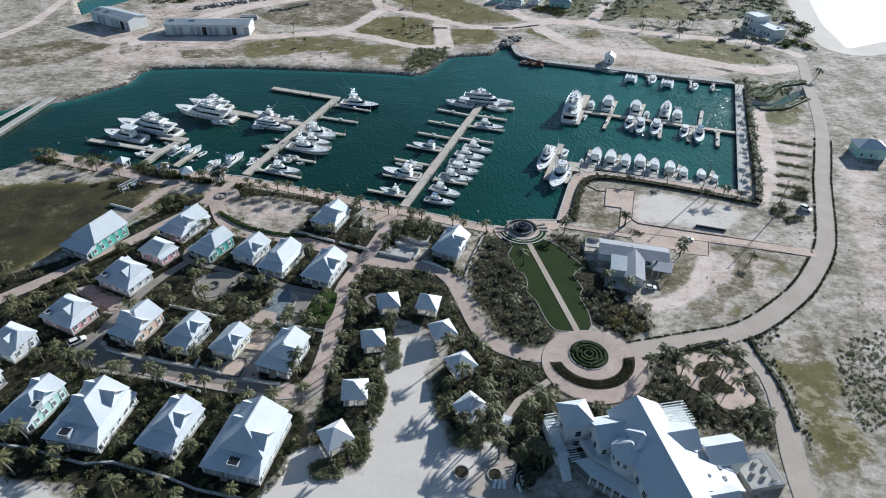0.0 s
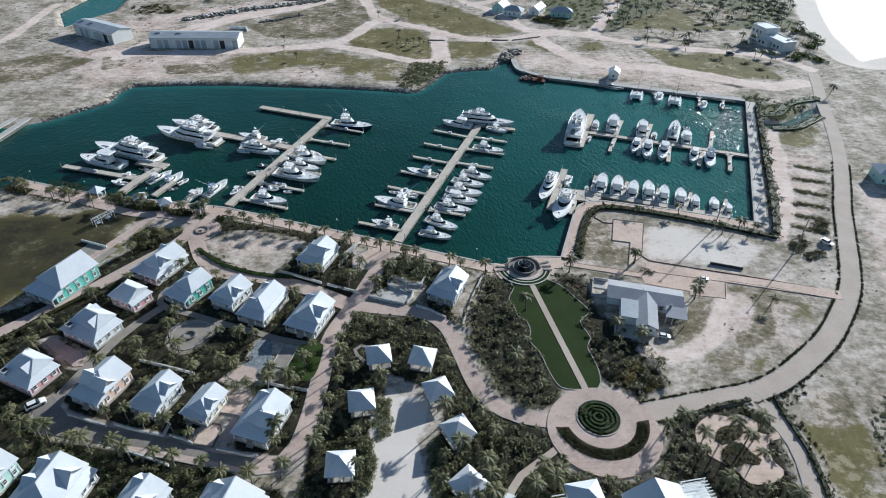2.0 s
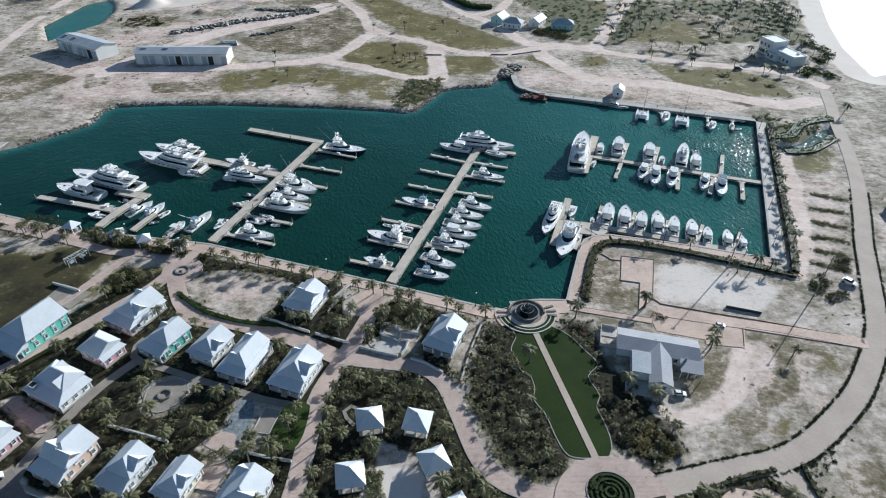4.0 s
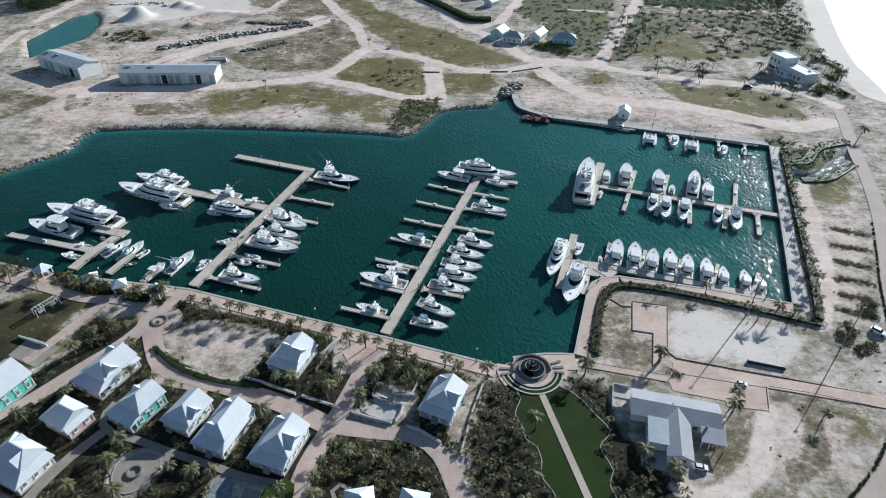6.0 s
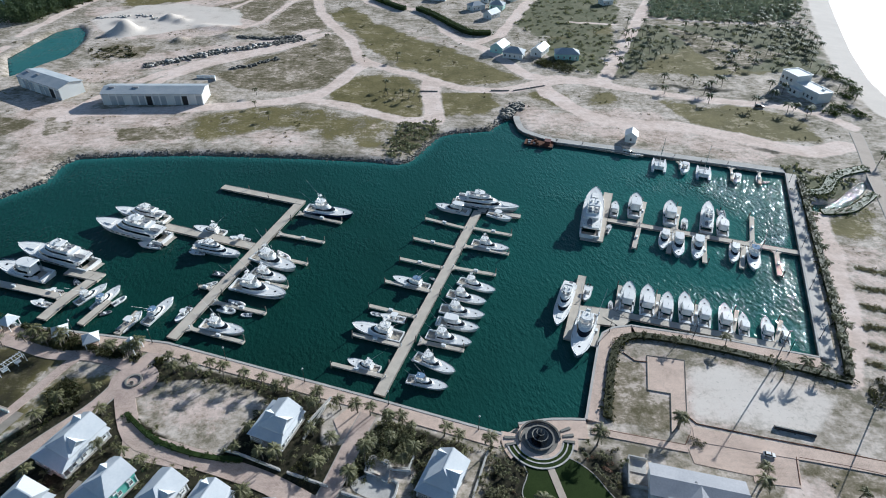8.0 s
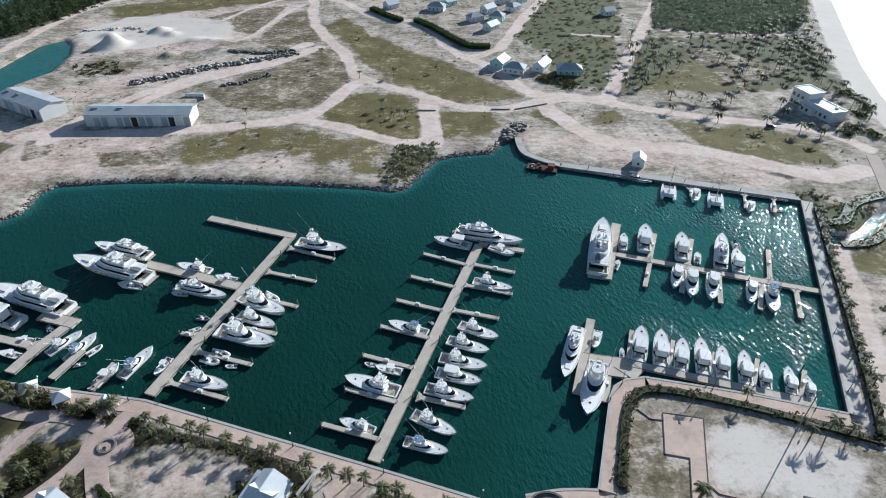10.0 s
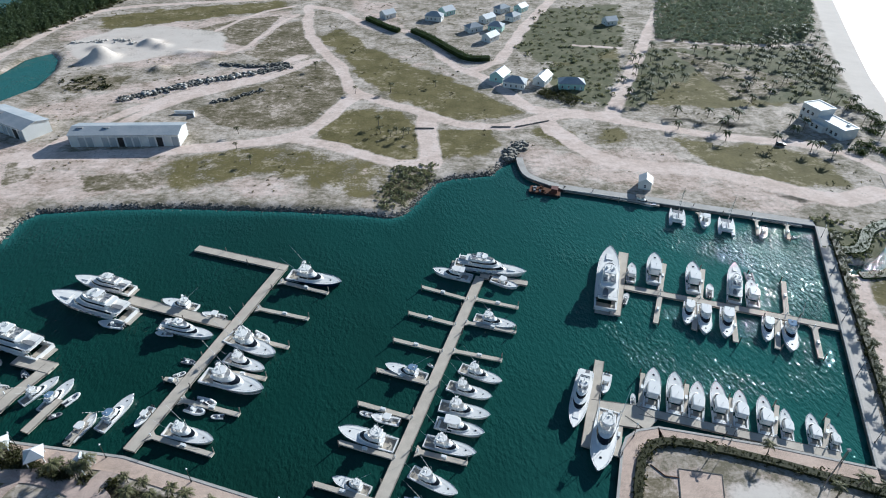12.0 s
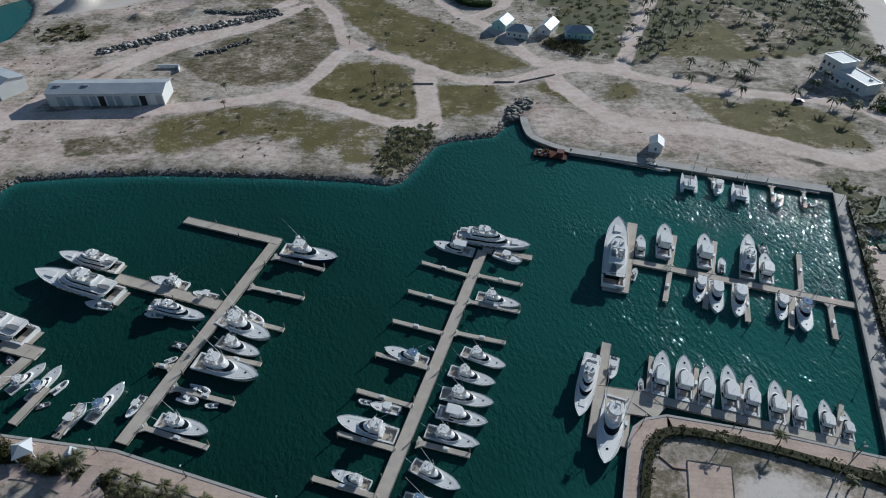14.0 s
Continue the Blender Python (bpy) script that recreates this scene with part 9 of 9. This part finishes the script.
for k, (ring, count) in enumerate(zip(BEDS, (2800, 1400, 620, 420, 480, 450, 550, 420))):
    xy = fill(ring, count, 40 + k, 1.0)
    xy = xy[wavy(xy[:, 0], xy[:, 1], 12, 50 + k) + 0.6 * wavy(xy[:, 0], xy[:, 1], 5, 70 + k) > -0.08 - 0.2 * (k in (2, 3))]   # clumps with bare soil between
    half = np.random.default_rng(k).random(len(xy)) < (0.85 if k == 2 else 0.6 if k == 3 else 0.5 if k in (4, 7) else 0.35)
    leafy("garden_shrubs", "dense dark green garden shrubs", xy[~half], (0.3, 0.9) if k in (2, 3, 4, 7) else (0.4, 1.0), (0.1, 0.45) if k in (2, 3, 4, 7) else (0.35, 1.1), M_LEAF, 60 + k)
    red = half & (k in (2, 3)) & (inside([(19.0, 150.8), (23.5, 149.0), (23.0, 142.4), (19.2, 143.2)], xy[:, 0], xy[:, 1]) | inside([(37.3, 160.0), (42.9, 162.3), (47.0, 160.3), (45.6, 154.6), (41.4, 155.5)], xy[:, 0], xy[:, 1]))
    leafy("dry_shrubs", "straw-coloured and olive garden shrubs" if k in (2, 3) else "pale dry garden shrubs", xy[half & ~red], (0.3, 0.7), (0.2, 0.6), M_DRYLEAF, 80 + k)
    leafy("red_shrubs", "dull red flowering shrubs beside the lawn", xy[red], (0.3, 0.7), (0.2, 0.6), M_FLOWER, 90 + k)
FRONT = [(-108.0, 82.0), (-88.0, 103.0), (-62.0, 97.0), (-38.0, 93.0), (-31.0, 88.0), (-31.0, 76.0), (-40.0, 67.5), (-57.0, 72.0), (-70.0, 76.0), (-90.0, 79.0)]
leafy("cottage_planting", "dark green planting round the front cottages", fill(FRONT, 1300, 58, 0.4), (0.4, 0.9), (0.3, 0.9), M_HEDGE, 59, 22)
for k, (ring, count) in enumerate(zip(SCRUBS, (1300, 420, 260, 220, 900, 80, 220, 420, 700, 90, 500))):
    xy = fill(ring, count, 120 + k, 0.8)
    low = k in (7, 8)   # thin east scrub
    leafy("wild_scrub", "low green and dry island scrub", xy, (0.25, 0.6) if low else (0.7, 2.0), (0.15, 0.4) if low else (0.3, 1.0), M_NORTH if k < 4 or k in (5, 6, 8) else M_LEAF, 140 + k, 16, 0.42)
leafy("casuarina_wood", "dark dense casuarina wood by the shore", fill([(-281.8, 486.1), (-266, 494.6), (-259.8, 523.6), (-252.4, 551.3), (-232, 627.1), (-274.9, 632.8), (-300.4, 611.8), (-304.1, 563.7), (-300.9, 518.3)], 1500, 170, 1, False), (2.0, 3.6), (6, 11), M_PINE, 171, 60, 0.2, category="wood", taper=0.6)
leafy("low_wood", "dense low green wood beside the beach", fill(SCRUBS[0], 3000, 172), (1.2, 2.3), (1.2, 2.0), M_WOOD, 173, 26, 0.3, category="wood")
# scattered bushes over the open ground
OPEN = [(-330.0, 430.0), (-170.0, 330.0), (-60.0, 320.0), (40.0, 365.0), (150.0, 305.0), (260.0, 330.0), (330.0, 620.0), (-300.0, 620.0)]
xy = fill(OPEN, 9000, 180, 1.0)
patch = wavy(xy[:, 0], xy[:, 1], 60, 4) + 0.5 * wavy(xy[:, 0], xy[:, 1], 17, 5)
track = np.ones(len(xy), bool)
for line, width in TRACKS:
    track &= away(line, xy[:, 0], xy[:, 1], False) > width / 2 + 1
leafy("scattered_scrub", "small dry bushes scattered over sand", xy[track & (patch > 0.2)], (0.3, 0.9), (0.15, 0.5), M_DRYLEAF, 181, 12, 0.42)
EASTLAND = [(60.0, 130.0), (140.0, 110.0), (95.0, 70.0), (110.0, 50.0), (260.0, 120.0), (300.0, 300.0), (160.0, 300.0), (140.0, 180.0)]
xy = fill(EASTLAND, 6500, 182, 1.0)
patch = wavy(xy[:, 0], xy[:, 1], 40, 6) + 0.5 * wavy(xy[:, 0], xy[:, 1], 13, 7)
leafy("scattered_scrub", "small dry bushes scattered over sand", xy[patch > 0.3], (0.2, 0.5), (0.1, 0.3), M_DRYLEAF, 183, 12, 0.42)


def hedge(line, wide, high, mat, label, seed, per=2.4, name="hedge"):
    """A clipped hedge: a dark core with leaves all over it."""
    pts = smooth_line(line, 1.5)
    ob = thing(name, Matrix(), label, "hedge", "hedges")
    g = Geo()
    ribbon(g, pts, wide / 2 * 0.8, wide / 2 * 0.8, -0.1, high * 0.8)
    part("core", g, mat, ob)
    n = int(sum(math.dist(a, b) for a, b in zip(pts, pts[1:])) * per * wide)
    xy, _ = spread_along(pts, n, wide * 0.26, seed)
    leaves = leafy("leaves", "", xy, (0.45, 0.8), (high * 0.7, high * 1.2), mat, seed + 1, 16, 0.4)
    leaves.parent = ob
    del leaves["category"]


hedge([(46.1, 170.3), (52.2, 189.6), (56.3, 196.7), (63.8, 199), (85.5, 193.3), (115.5, 181.7)], 2.6, 1.0, M_LEAF, "thick green hedge round the sandy point", 300)
hedge([(116, 183.5), (123.1, 201.1), (134.9, 234.2), (154.7, 289.4)], 2.8, 1.3, M_LEAF, "thick green hedge along the east quay", 302)
hedge([(150.8, 279.4), (160.3, 280.5), (170.2, 291.6), (179.4, 296.3), (188.2, 298.9)], 5.0, 0.9, M_HEDGE, "curved green hedge beside the creek", 304)
hedge([(151.2, 265), (161.6, 265.9), (170.2, 271.1), (179.3, 278.3)], 4.0, 0.8, M_HEDGE, "curved green hedge beside the creek", 306)
hedge([(-40.8, 560.9), (-23.4, 537.5), (-17.3, 532.6)], 5.0, 3.0, M_HEDGE, "tall dark green hedge beside the sandy road", 308, 4.0)
hedge([(-7.6, 532.8), (4, 517.4), (18.3, 492.1), (28.3, 477.9), (40.6, 478)], 5.5, 3.0, M_HEDGE, "tall dark green hedge beside the sandy road", 310, 4.0)
hedge([(-75.1, 172.2), (-65.6, 164.7), (-53.6, 160.1), (-42.8, 158.7)], 1.4, 0.8, M_HEDGE, "low clipped hedge round the empty plot", 312)
hedge([(84.6, 114.6), (84.4, 109), (85.3, 96.8), (83.5, 85.2)], 1.2, 0.7, M_LEAF, "low hedge beside the pale drive", 314)
hedge([(-97.9, 152.8), (-105.8, 142.9), (-115.8, 129.7)], 1.6, 1.0, M_LEAF, "clipped hedge along the cottage lane", 316)
hedge([(56.8, 107.1), (68.9, 111.3), (78, 113.4)], 1.0, 0.6, M_LEAF, "low hedge beside the pale drive", 318)
rng = np.random.default_rng(320)
way_round, out = math.pi * (1.1 + 0.86 * rng.random(420)), rng.uniform(8.7, 10.9, 420)
leafy("crescent_planting", "low brown-green planting in the crescent bed", np.stack([CIRCUS[0] + 0.4 + out * np.cos(way_round), CIRCUS[1] - 0.2 + out * np.sin(way_round)], -1), (0.25, 0.55), (0.2, 0.5), M_LEAF, 321, 22, base=0.36)
for k, r in enumerate((1.1, 2.1, 3.2, 4.3)):
    hedge([*circle(*CIRCUS, r, 20), (CIRCUS[0] + r, CIRCUS[1])], 0.6, 0.95 - 0.08 * k, M_HEDGE, "round clipped hedge in the drive circle", 330 + 2 * k)
for k, row in enumerate(STRIPS):   # a few bushes on the strips between the bays
    xy, _ = spread_along(row, 90, 0.8, 350 + k)
    leafy("bay_scrub", "strip of low dry scrub between bays", xy, (0.3, 0.7), (0.15, 0.4), M_DRYLEAF, 360 + k, 12, 0.4)
for k, side in enumerate((3.1, -3.1)):   # scrub along the edges of the long drive
    line = WAYS[3][0]
    edge = [tuple(Vector(p) + n * side) for p, n in zip(line, normals(line))]
    xy, _ = spread_along(edge[:int(len(edge) * 0.62)], 3600, 0.2, 340 + k)
    xy = xy[wavy(xy[:, 0], xy[:, 1], 3, 341 + k) > -0.25]
    leafy("verge_scrub", "low dark scrub along the drive verge", xy, (0.16, 0.34), (0.12, 0.32), M_LEAF, 344 + k, 9, 0.5)
leafy("yellow_shrubs", "straw-yellow shrubs beside the bungalow", fill([(48.9, 125.8), (53.7, 126.7), (57.4, 117.7), (53.9, 114.9), (46.3, 118.8)], 260, 378, 0, False), (0.4, 0.9), (0.3, 0.8), foliage("straw_leaves", (0.16, 0.135, 0.05), (0.26, 0.205, 0.08), (0.36, 0.30, 0.15)), 379, 20)
leafy("planted_bed", "low green bed with pale flower heads", fill([(-15.2, 161.4), (-11.3, 169.6), (-3, 168.6), (-1.4, 163.2), (-2.8, 158.1), (-8.1, 157.4), (-13, 159.2)], 420, 380, 0.2, False), (0.4, 0.9), (0.3, 0.6), M_NORTH, 381, 20)
leafy("patio_hedge", "bright green hedge beside the patio", fill([(-51.7, 118.2), (-45.3, 116.1), (-44.2, 114), (-41, 115.8), (-47.2, 118.3)], 90, 382, 0.2), (0.4, 0.8), (0.6, 1.1), M_HEDGE, 383, 22)
bank = [tuple(Vector(p) - n * 6.4) for p, n in zip(SOUTH_QUAY[:4], normals(SOUTH_QUAY[:4]))]
xy, _ = spread_along(bank, 620, 1.0, 391)
leafy("bank_planting", "dense green shrubs along the promenade", xy[clear_of(xy, 0.3)], (0.5, 1.1), (0.5, 1.3), M_LEAF, 392, 24)
leafy("dockside_planting", "green shrub clumps between the dock shelters", np.concatenate([fill(r, 240, 390 + k, 0, False) for k, r in enumerate((
    [(-143.8, 214.4), (-131.2, 211), (-121.4, 206), (-120.4, 200.7), (-132.9, 204.6), (-138.9, 206)], [(-117.7, 203.9), (-107.3, 202), (-103.9, 197.6), (-113.4, 198.6)], [(-104.9, 201.2), (-95.4, 198.1), (-92.6, 193.6), (-100.8, 195.1)], [(-93.5, 195.6), (-84.3, 193.6), (-84, 190.7), (-91.3, 191.7)], [(-98.7, 179.3), (-95.7, 183.7), (-89.8, 181.1), (-88.7, 175.1), (-92.9, 171)]))]), (0.5, 1.1), (0.6, 1.4), M_LEAF, 396, 24)
leafy("lot_scrub", "dark green scrub mounds beside the parking bays", np.concatenate([fill(r, 150, 386 + k, 0, False) for k, r in enumerate((
    [(119.9, 182), (125.9, 183.8), (125, 178.9), (119.6, 172.9), (116.6, 174.6)], [(131.7, 191), (138.3, 191), (133.9, 183.8), (129.9, 185)], [(120.4, 172.9), (128.5, 175), (125.9, 170.8), (119.6, 168.8)]))]), (0.4, 1.0), (0.3, 0.9), M_LEAF, 389, 22)
leafy("planter_shrubs", "dark shrubs in a small paved planter", fill([(65.2, 164.4), (69.2, 163.1), (67, 160.8), (64.6, 161.8)], 40, 397, 0, False), (0.4, 0.7), (0.4, 0.8), M_LEAF, 398, 20)
leafy("beach_bushes", "rounded green bushes between the villa and the beach", np.concatenate([np.array(c) + np.random.default_rng(500 + k).normal(0, 2.2, (26, 2)) for k, c in enumerate(((231.8, 404.1), (235.9, 398.6), (232.9, 386.9), (223.8, 377.7), (211.6, 361.7), (216.3, 355.8), (204.1, 355.7)))]), (0.9, 1.8), (1.0, 2.4), M_HEDGE, 507, 30)
leafy("house_shrubs", "dark green shrubs before the far houses", fill([(66.5, 418.9), (81.0, 408.1), (85.0, 418.1), (78.0, 428.0), (71.5, 430.4), (62.0, 428.0)], 260, 508), (0.8, 1.7), (0.8, 2.0), M_LEAF, 509, 28)
leafy("court_planting", "olive planting in the garden court", np.concatenate([fill(bed, 170, 370 + k, 0, False) for k, bed in enumerate(COURT_BEDS)]), (0.3, 0.6), (0.3, 0.8), M_DRYLEAF, 371, 22)
leafy("cabana_shrubs", "rounded yellow-green shrubs beside the cabanas", np.concatenate([fill(r, 300, 372 + k, 0, False) for k, r in enumerate((
    [(-16.9, 102.1), (-14.6, 103.1), (-12.6, 95.9), (-12.9, 88.3), (-14.6, 87.2), (-16.5, 90.7)], [(-19.6, 84.8), (-16, 85.6), (-14.3, 78.5), (-16.2, 75), (-18.5, 75.6)], [(-27.4, 74.9), (-24.4, 76.7), (-20.6, 75.9), (-19.8, 72.3), (-23, 71.6), (-26.7, 72.2)], [(-14.9, 113), (-10.4, 113), (-8.9, 103.2), (-11.9, 101.6)], [(-1.2, 99.5), (1.6, 103.3), (3.6, 96), (4.1, 86.9), (0.2, 86.9)], [(2.2, 84.5), (7.4, 86.9), (10.8, 82.3), (9.6, 78.7), (3.4, 80.1)]))]), (0.4, 0.9), (0.4, 0.9), M_NORTH, 379, 22)


# ---------------------------------------------------------------- spiky plants and palms
def spiky(name, label, xy, radius, mat, seed, blades=15):
    """Low fan palms and agaves: long arching blades from one root."""
    rng = np.random.default_rng(seed)
    n = len(xy)
    r = rng.uniform(*radius, (n, 1))
    a = rng.uniform(0, 6.283, (n, blades))
    up = rng.uniform(0.25, 1.1, (n, blades))
    root = np.stack([np.repeat(xy[:, :1], blades, 1), np.repeat(xy[:, 1:], blades, 1), np.full((n, blades), 0.25) + 0.5 * r * rng.uniform(0, 1, (n, 1))], -1)
    out = np.stack([np.cos(a), np.sin(a), np.zeros_like(a)], -1)
    side = np.stack([-np.sin(a), np.cos(a), np.zeros_like(a)], -1) * (0.075 * r)[..., None]
    mid = root + out * (0.55 * r)[..., None] * np.cos(up)[..., None] + np.stack([0 * a, 0 * a, 0.75 * r * np.sin(up)], -1)
    tip = root + out * r[..., None] * (0.4 + 0.6 * np.cos(up))[..., None] + np.stack([0 * a, 0 * a, 0.55 * r * np.sin(up) - 0.1 * r], -1)
    co = np.stack([root - side * 0.4, root + side * 0.4, mid + side, mid - side, tip, tip + 0.01], 2).reshape(-1, 3)
    k = 6 * np.arange(n * blades)[:, None]
    faces = np.concatenate([k + np.array([[0, 1, 2, 3]]), k + np.array([[3, 2, 5, 4]])])
    return tagged(new(name, quad_mesh(name, co, faces, mat)), label, "plants", kind="stuff")


for k, (ring, count) in enumerate(zip(BEDS, (3400, 1800, 330, 190, 260, 450, 600, 260))):
    spiky("fan_palms", "low pale green fan palms and agaves", fill(ring, count, 430 + k, 0.8), (0.6, 1.5), M_PALM, 440 + k, 20 if k in (2, 3, 4, 7) else 15)
def palm(high, seed, crown=2.9, lean=0.5, fronds=19):
    rng = np.random.default_rng(seed)
    ob = thing("palm_tree", Matrix(), "coconut palm with arching green fronds", "palm tree", "palm trees")
    g, ringset = Geo(), []
    for k in range(7):
        t = k / 6
        ringset.append([(lean * t * t + a, b, high * t) for a, b in circle(0, 0, 0.2 - 0.08 * t + (0.1 if k == 0 else 0), 6)])
    g.loft(ringset)
    part("trunk", g, M_BARK, ob)
    g = Geo()
    for k in range(fronds):
        a = 6.283 * k / fronds * 2.4 + rng.uniform(-0.2, 0.2)
        rise, droop, L = rng.uniform(-0.1, 1.0), rng.uniform(0.9, 1.7), crown * rng.uniform(0.8, 1.15)
        c, s = math.cos(a), math.sin(a)
        spine = []
        for j in range(7):
            t = j / 6
            spine.append(Vector((lean + c * L * t * (1 - 0.15 * t), s * L * t * (1 - 0.15 * t), high + rise * L * 0.5 * t - droop * L * 0.40 * t * t)))
        side = Vector((-s, c, 0))
        for j in range(6):
            for half in (0.0, 0.5):
                t = (j + half) / 6
                p = spine[j].lerp(spine[j + 1], half)
                w = 0.25 * L * math.sin(math.pi * min(1, t * 0.86 + 0.14)) + 0.06
                ahead = (spine[j + 1] - spine[j]).normalized()
                for sgn in (1, -1):
                    tip = p + side * sgn * w + ahead * w * 0.55 + Vector((0, 0, -w * rng.uniform(0.25, 0.7)))
                    g.face(p - ahead * 0.07, p + ahead * 0.11, tip)
        for j in range(6):
            g.face(spine[j] + side * 0.05, spine[j] - side * 0.05, spine[j + 1] - side * 0.03, spine[j + 1] + side * 0.03)
    part("crown", g, M_PALM, ob)
    return ob


def place_palms(proto, places, seed):
    rng = np.random.default_rng(seed)
    place_all(proto, [pose(x, y, -0.05, rng.uniform(-3, 3), rng.uniform(-3, 3), rng.uniform(0, 360)) @ Matrix.Scale(rng.uniform(0.62, 1.05), 4) for x, y in places])


def thin(xy, gap):
    kept = []
    for p in xy:
        if all((p[0] - q[0]) ** 2 + (p[1] - q[1]) ** 2 > gap * gap for q in kept):
            kept.append(p)
    return kept


garden = thin(np.concatenate([fill(BEDS[0], 560, 400, 1.2), fill(BEDS[1], 80, 401, 2.0), fill(BEDS[4], 22, 402, 2.4), fill(BEDS[5], 60, 403, 1.2), fill(BEDS[6], 50, 404, 1.2), fill(BEDS[3], 14, 405), fill(BEDS[2], 8, 406)]), 3.2)
place_palms(palm(5.2, 1), garden[0::3], 1)
place_palms(palm(4.0, 2, 2.6, 0.3), garden[1::3], 2)
place_palms(palm(6.4, 3, 3.1, 0.9), garden[2::3], 3)
quay_row = [tuple(m.translation.xy) for m in along(SOUTH_QUAY, 4.6, 2, 5.9)]
street_row = [tuple(m.translation.xy) for k, off in ((0, 4.4), (0, -4.2)) for m in along(WAYS[k][0], 5.2, 3 + off / 3, off)]
street_row = np.array(street_row) + np.random.default_rng(77).normal(0, 0.8, (len(street_row), 2))
place_palms(palm(5.8, 7, 2.6, 0.7), [tuple(p) for p in street_row[clear_of(street_row, 0.7)]], 7)
xy, _ = spread_along(bank, 60, 1.4, 393)
place_palms(palm(5.4, 8, 2.7, 0.6), thin(xy[clear_of(xy, 0.3)], 2.6), 8)
place_palms(palm(5.0, 4, 2.8, 0.5), [(x + 1.1 * math.sin(5.1 * k), y + 0.9 * math.cos(3.7 * k)) for k, (x, y) in enumerate(quay_row) if k % 7 and k % 5 != 3], 4)
lone = ([(-21, 375), (-16, 372), (-13.4, 375), (-10, 370.8), (-7.4, 375), (-4.3, 367.3), (-22.5, 382.9)] + [(-86.3, 359.5), (-37.7, 424.7), (-64.3, 459.8), (-76.5, 344.8), (6.6, 434.5), (-18.4, 426.4)] + [(26.5, 145.3), (63.4, 167.7), (78.1, 153.1), (-89.1, 374.4)]
        + [(63.4, 167.1), (76.7, 150.3), (98.4, 148.1), (97.4, 183.4), (86.2, 195.2), (103.7, 185.9), (108.3, 184.7), (71.7, 195.1)])
place_palms(palm(5.2, 5, 2.8, 0.6), lone, 5)
court_palms = [(66.6, 98.0), (70.6, 99.8), (71.6, 96.4), (68.2, 103.6), (60.0, 98.8), (58.0, 103.4)] + [(13.5, 76.8), (18.3, 75.9), (9.5, 85.1), (15.6, 80.1)]
place_palms(palm(6.6, 10, 2.7, 0.9), court_palms, 10)
sand_edge = [(3.6, 107.0), (5.6, 97.6), (3.4, 95.2), (10.6, 92.4), (12.6, 88.2), (11.4, 84.6), (9.6, 81.4), (13.0, 80.6), (6.2, 84.4), (9.2, 108.6), (-17.2, 101.4), (-15.6, 92.0), (-19.0, 76.0)]
place_palms(palm(7.6, 9, 3.0, 0.8), sand_edge, 9)
beach = thin(np.concatenate([fill(SCRUBS[2], 120, 410), fill([(233.5, 539.6), (283.1, 540.4), (238.3, 405.2), (220.2, 366.3), (231.8, 444.7)], 300, 411), fill([(128.4, 404.8), (194.3, 391.2), (206.6, 344.3), (167.7, 349.6), (123.2, 372.1)], 30, 412), fill([(216.2, 379.6), (230.7, 380.3), (198.4, 296.5), (172.3, 261.3)], 14, 413)]), 4.2)
east_row = [(116 + 38.7 * t + 1.2 * math.sin(9 * k), 183.5 + 105.9 * t, 0) for k, t in enumerate(np.linspace(0.03, 0.97, 24))]
place_palms(palm(4.6, 11, 2.5, 0.4), [p[:2] for p in east_row], 11)


def palm_grove(places, seed):
    """Many far palms joined: one mesh of trunks, one of crowns."""
    rng = np.random.default_rng(seed)
    ob = thing("palm_grove", Matrix(), "far grove of dark green coconut palms behind the beach", "palm trees", kind="stuff")
    trunk, crown = Geo(), Geo()
    for x, y in places:
        high, lean, turn = rng.uniform(4.0, 7.0), rng.uniform(0.2, 1.0), rng.uniform(0, 6.28)
        tip = Vector((x + lean * math.cos(turn), y + lean * math.sin(turn), high))
        trunk.tube((x, y, -0.1), tip, 0.19, 0.12, 5)
        for k in range(17):
            a, L, rise = 2.4 * k + rng.uniform(-0.2, 0.2), rng.uniform(2.5, 3.7), rng.uniform(-0.1, 0.9)
            out, side = Vector((math.cos(a), math.sin(a), 0)), Vector((-math.sin(a), math.cos(a), 0))
            p = [tip + out * (L * t) + Vector((0, 0, L * (0.55 * rise * t - 0.62 * t * t))) for t in (0.0, 0.35, 0.7, 1.0)]
            w = [0.08, 0.42, 0.34, 0.05]
            for s in (1, -1):
                for j in range(3):
                    drop = Vector((0, 0, -0.3))
                    crown.face(p[j], p[j + 1], p[j + 1] + side * (s * w[j + 1]) + drop * w[j + 1], p[j] + side * (s * w[j]) + drop * w[j])
    part("trunks", trunk, M_BARK, ob)
    part("crowns", crown, M_GROVE, ob)


palm_grove(beach, 6)
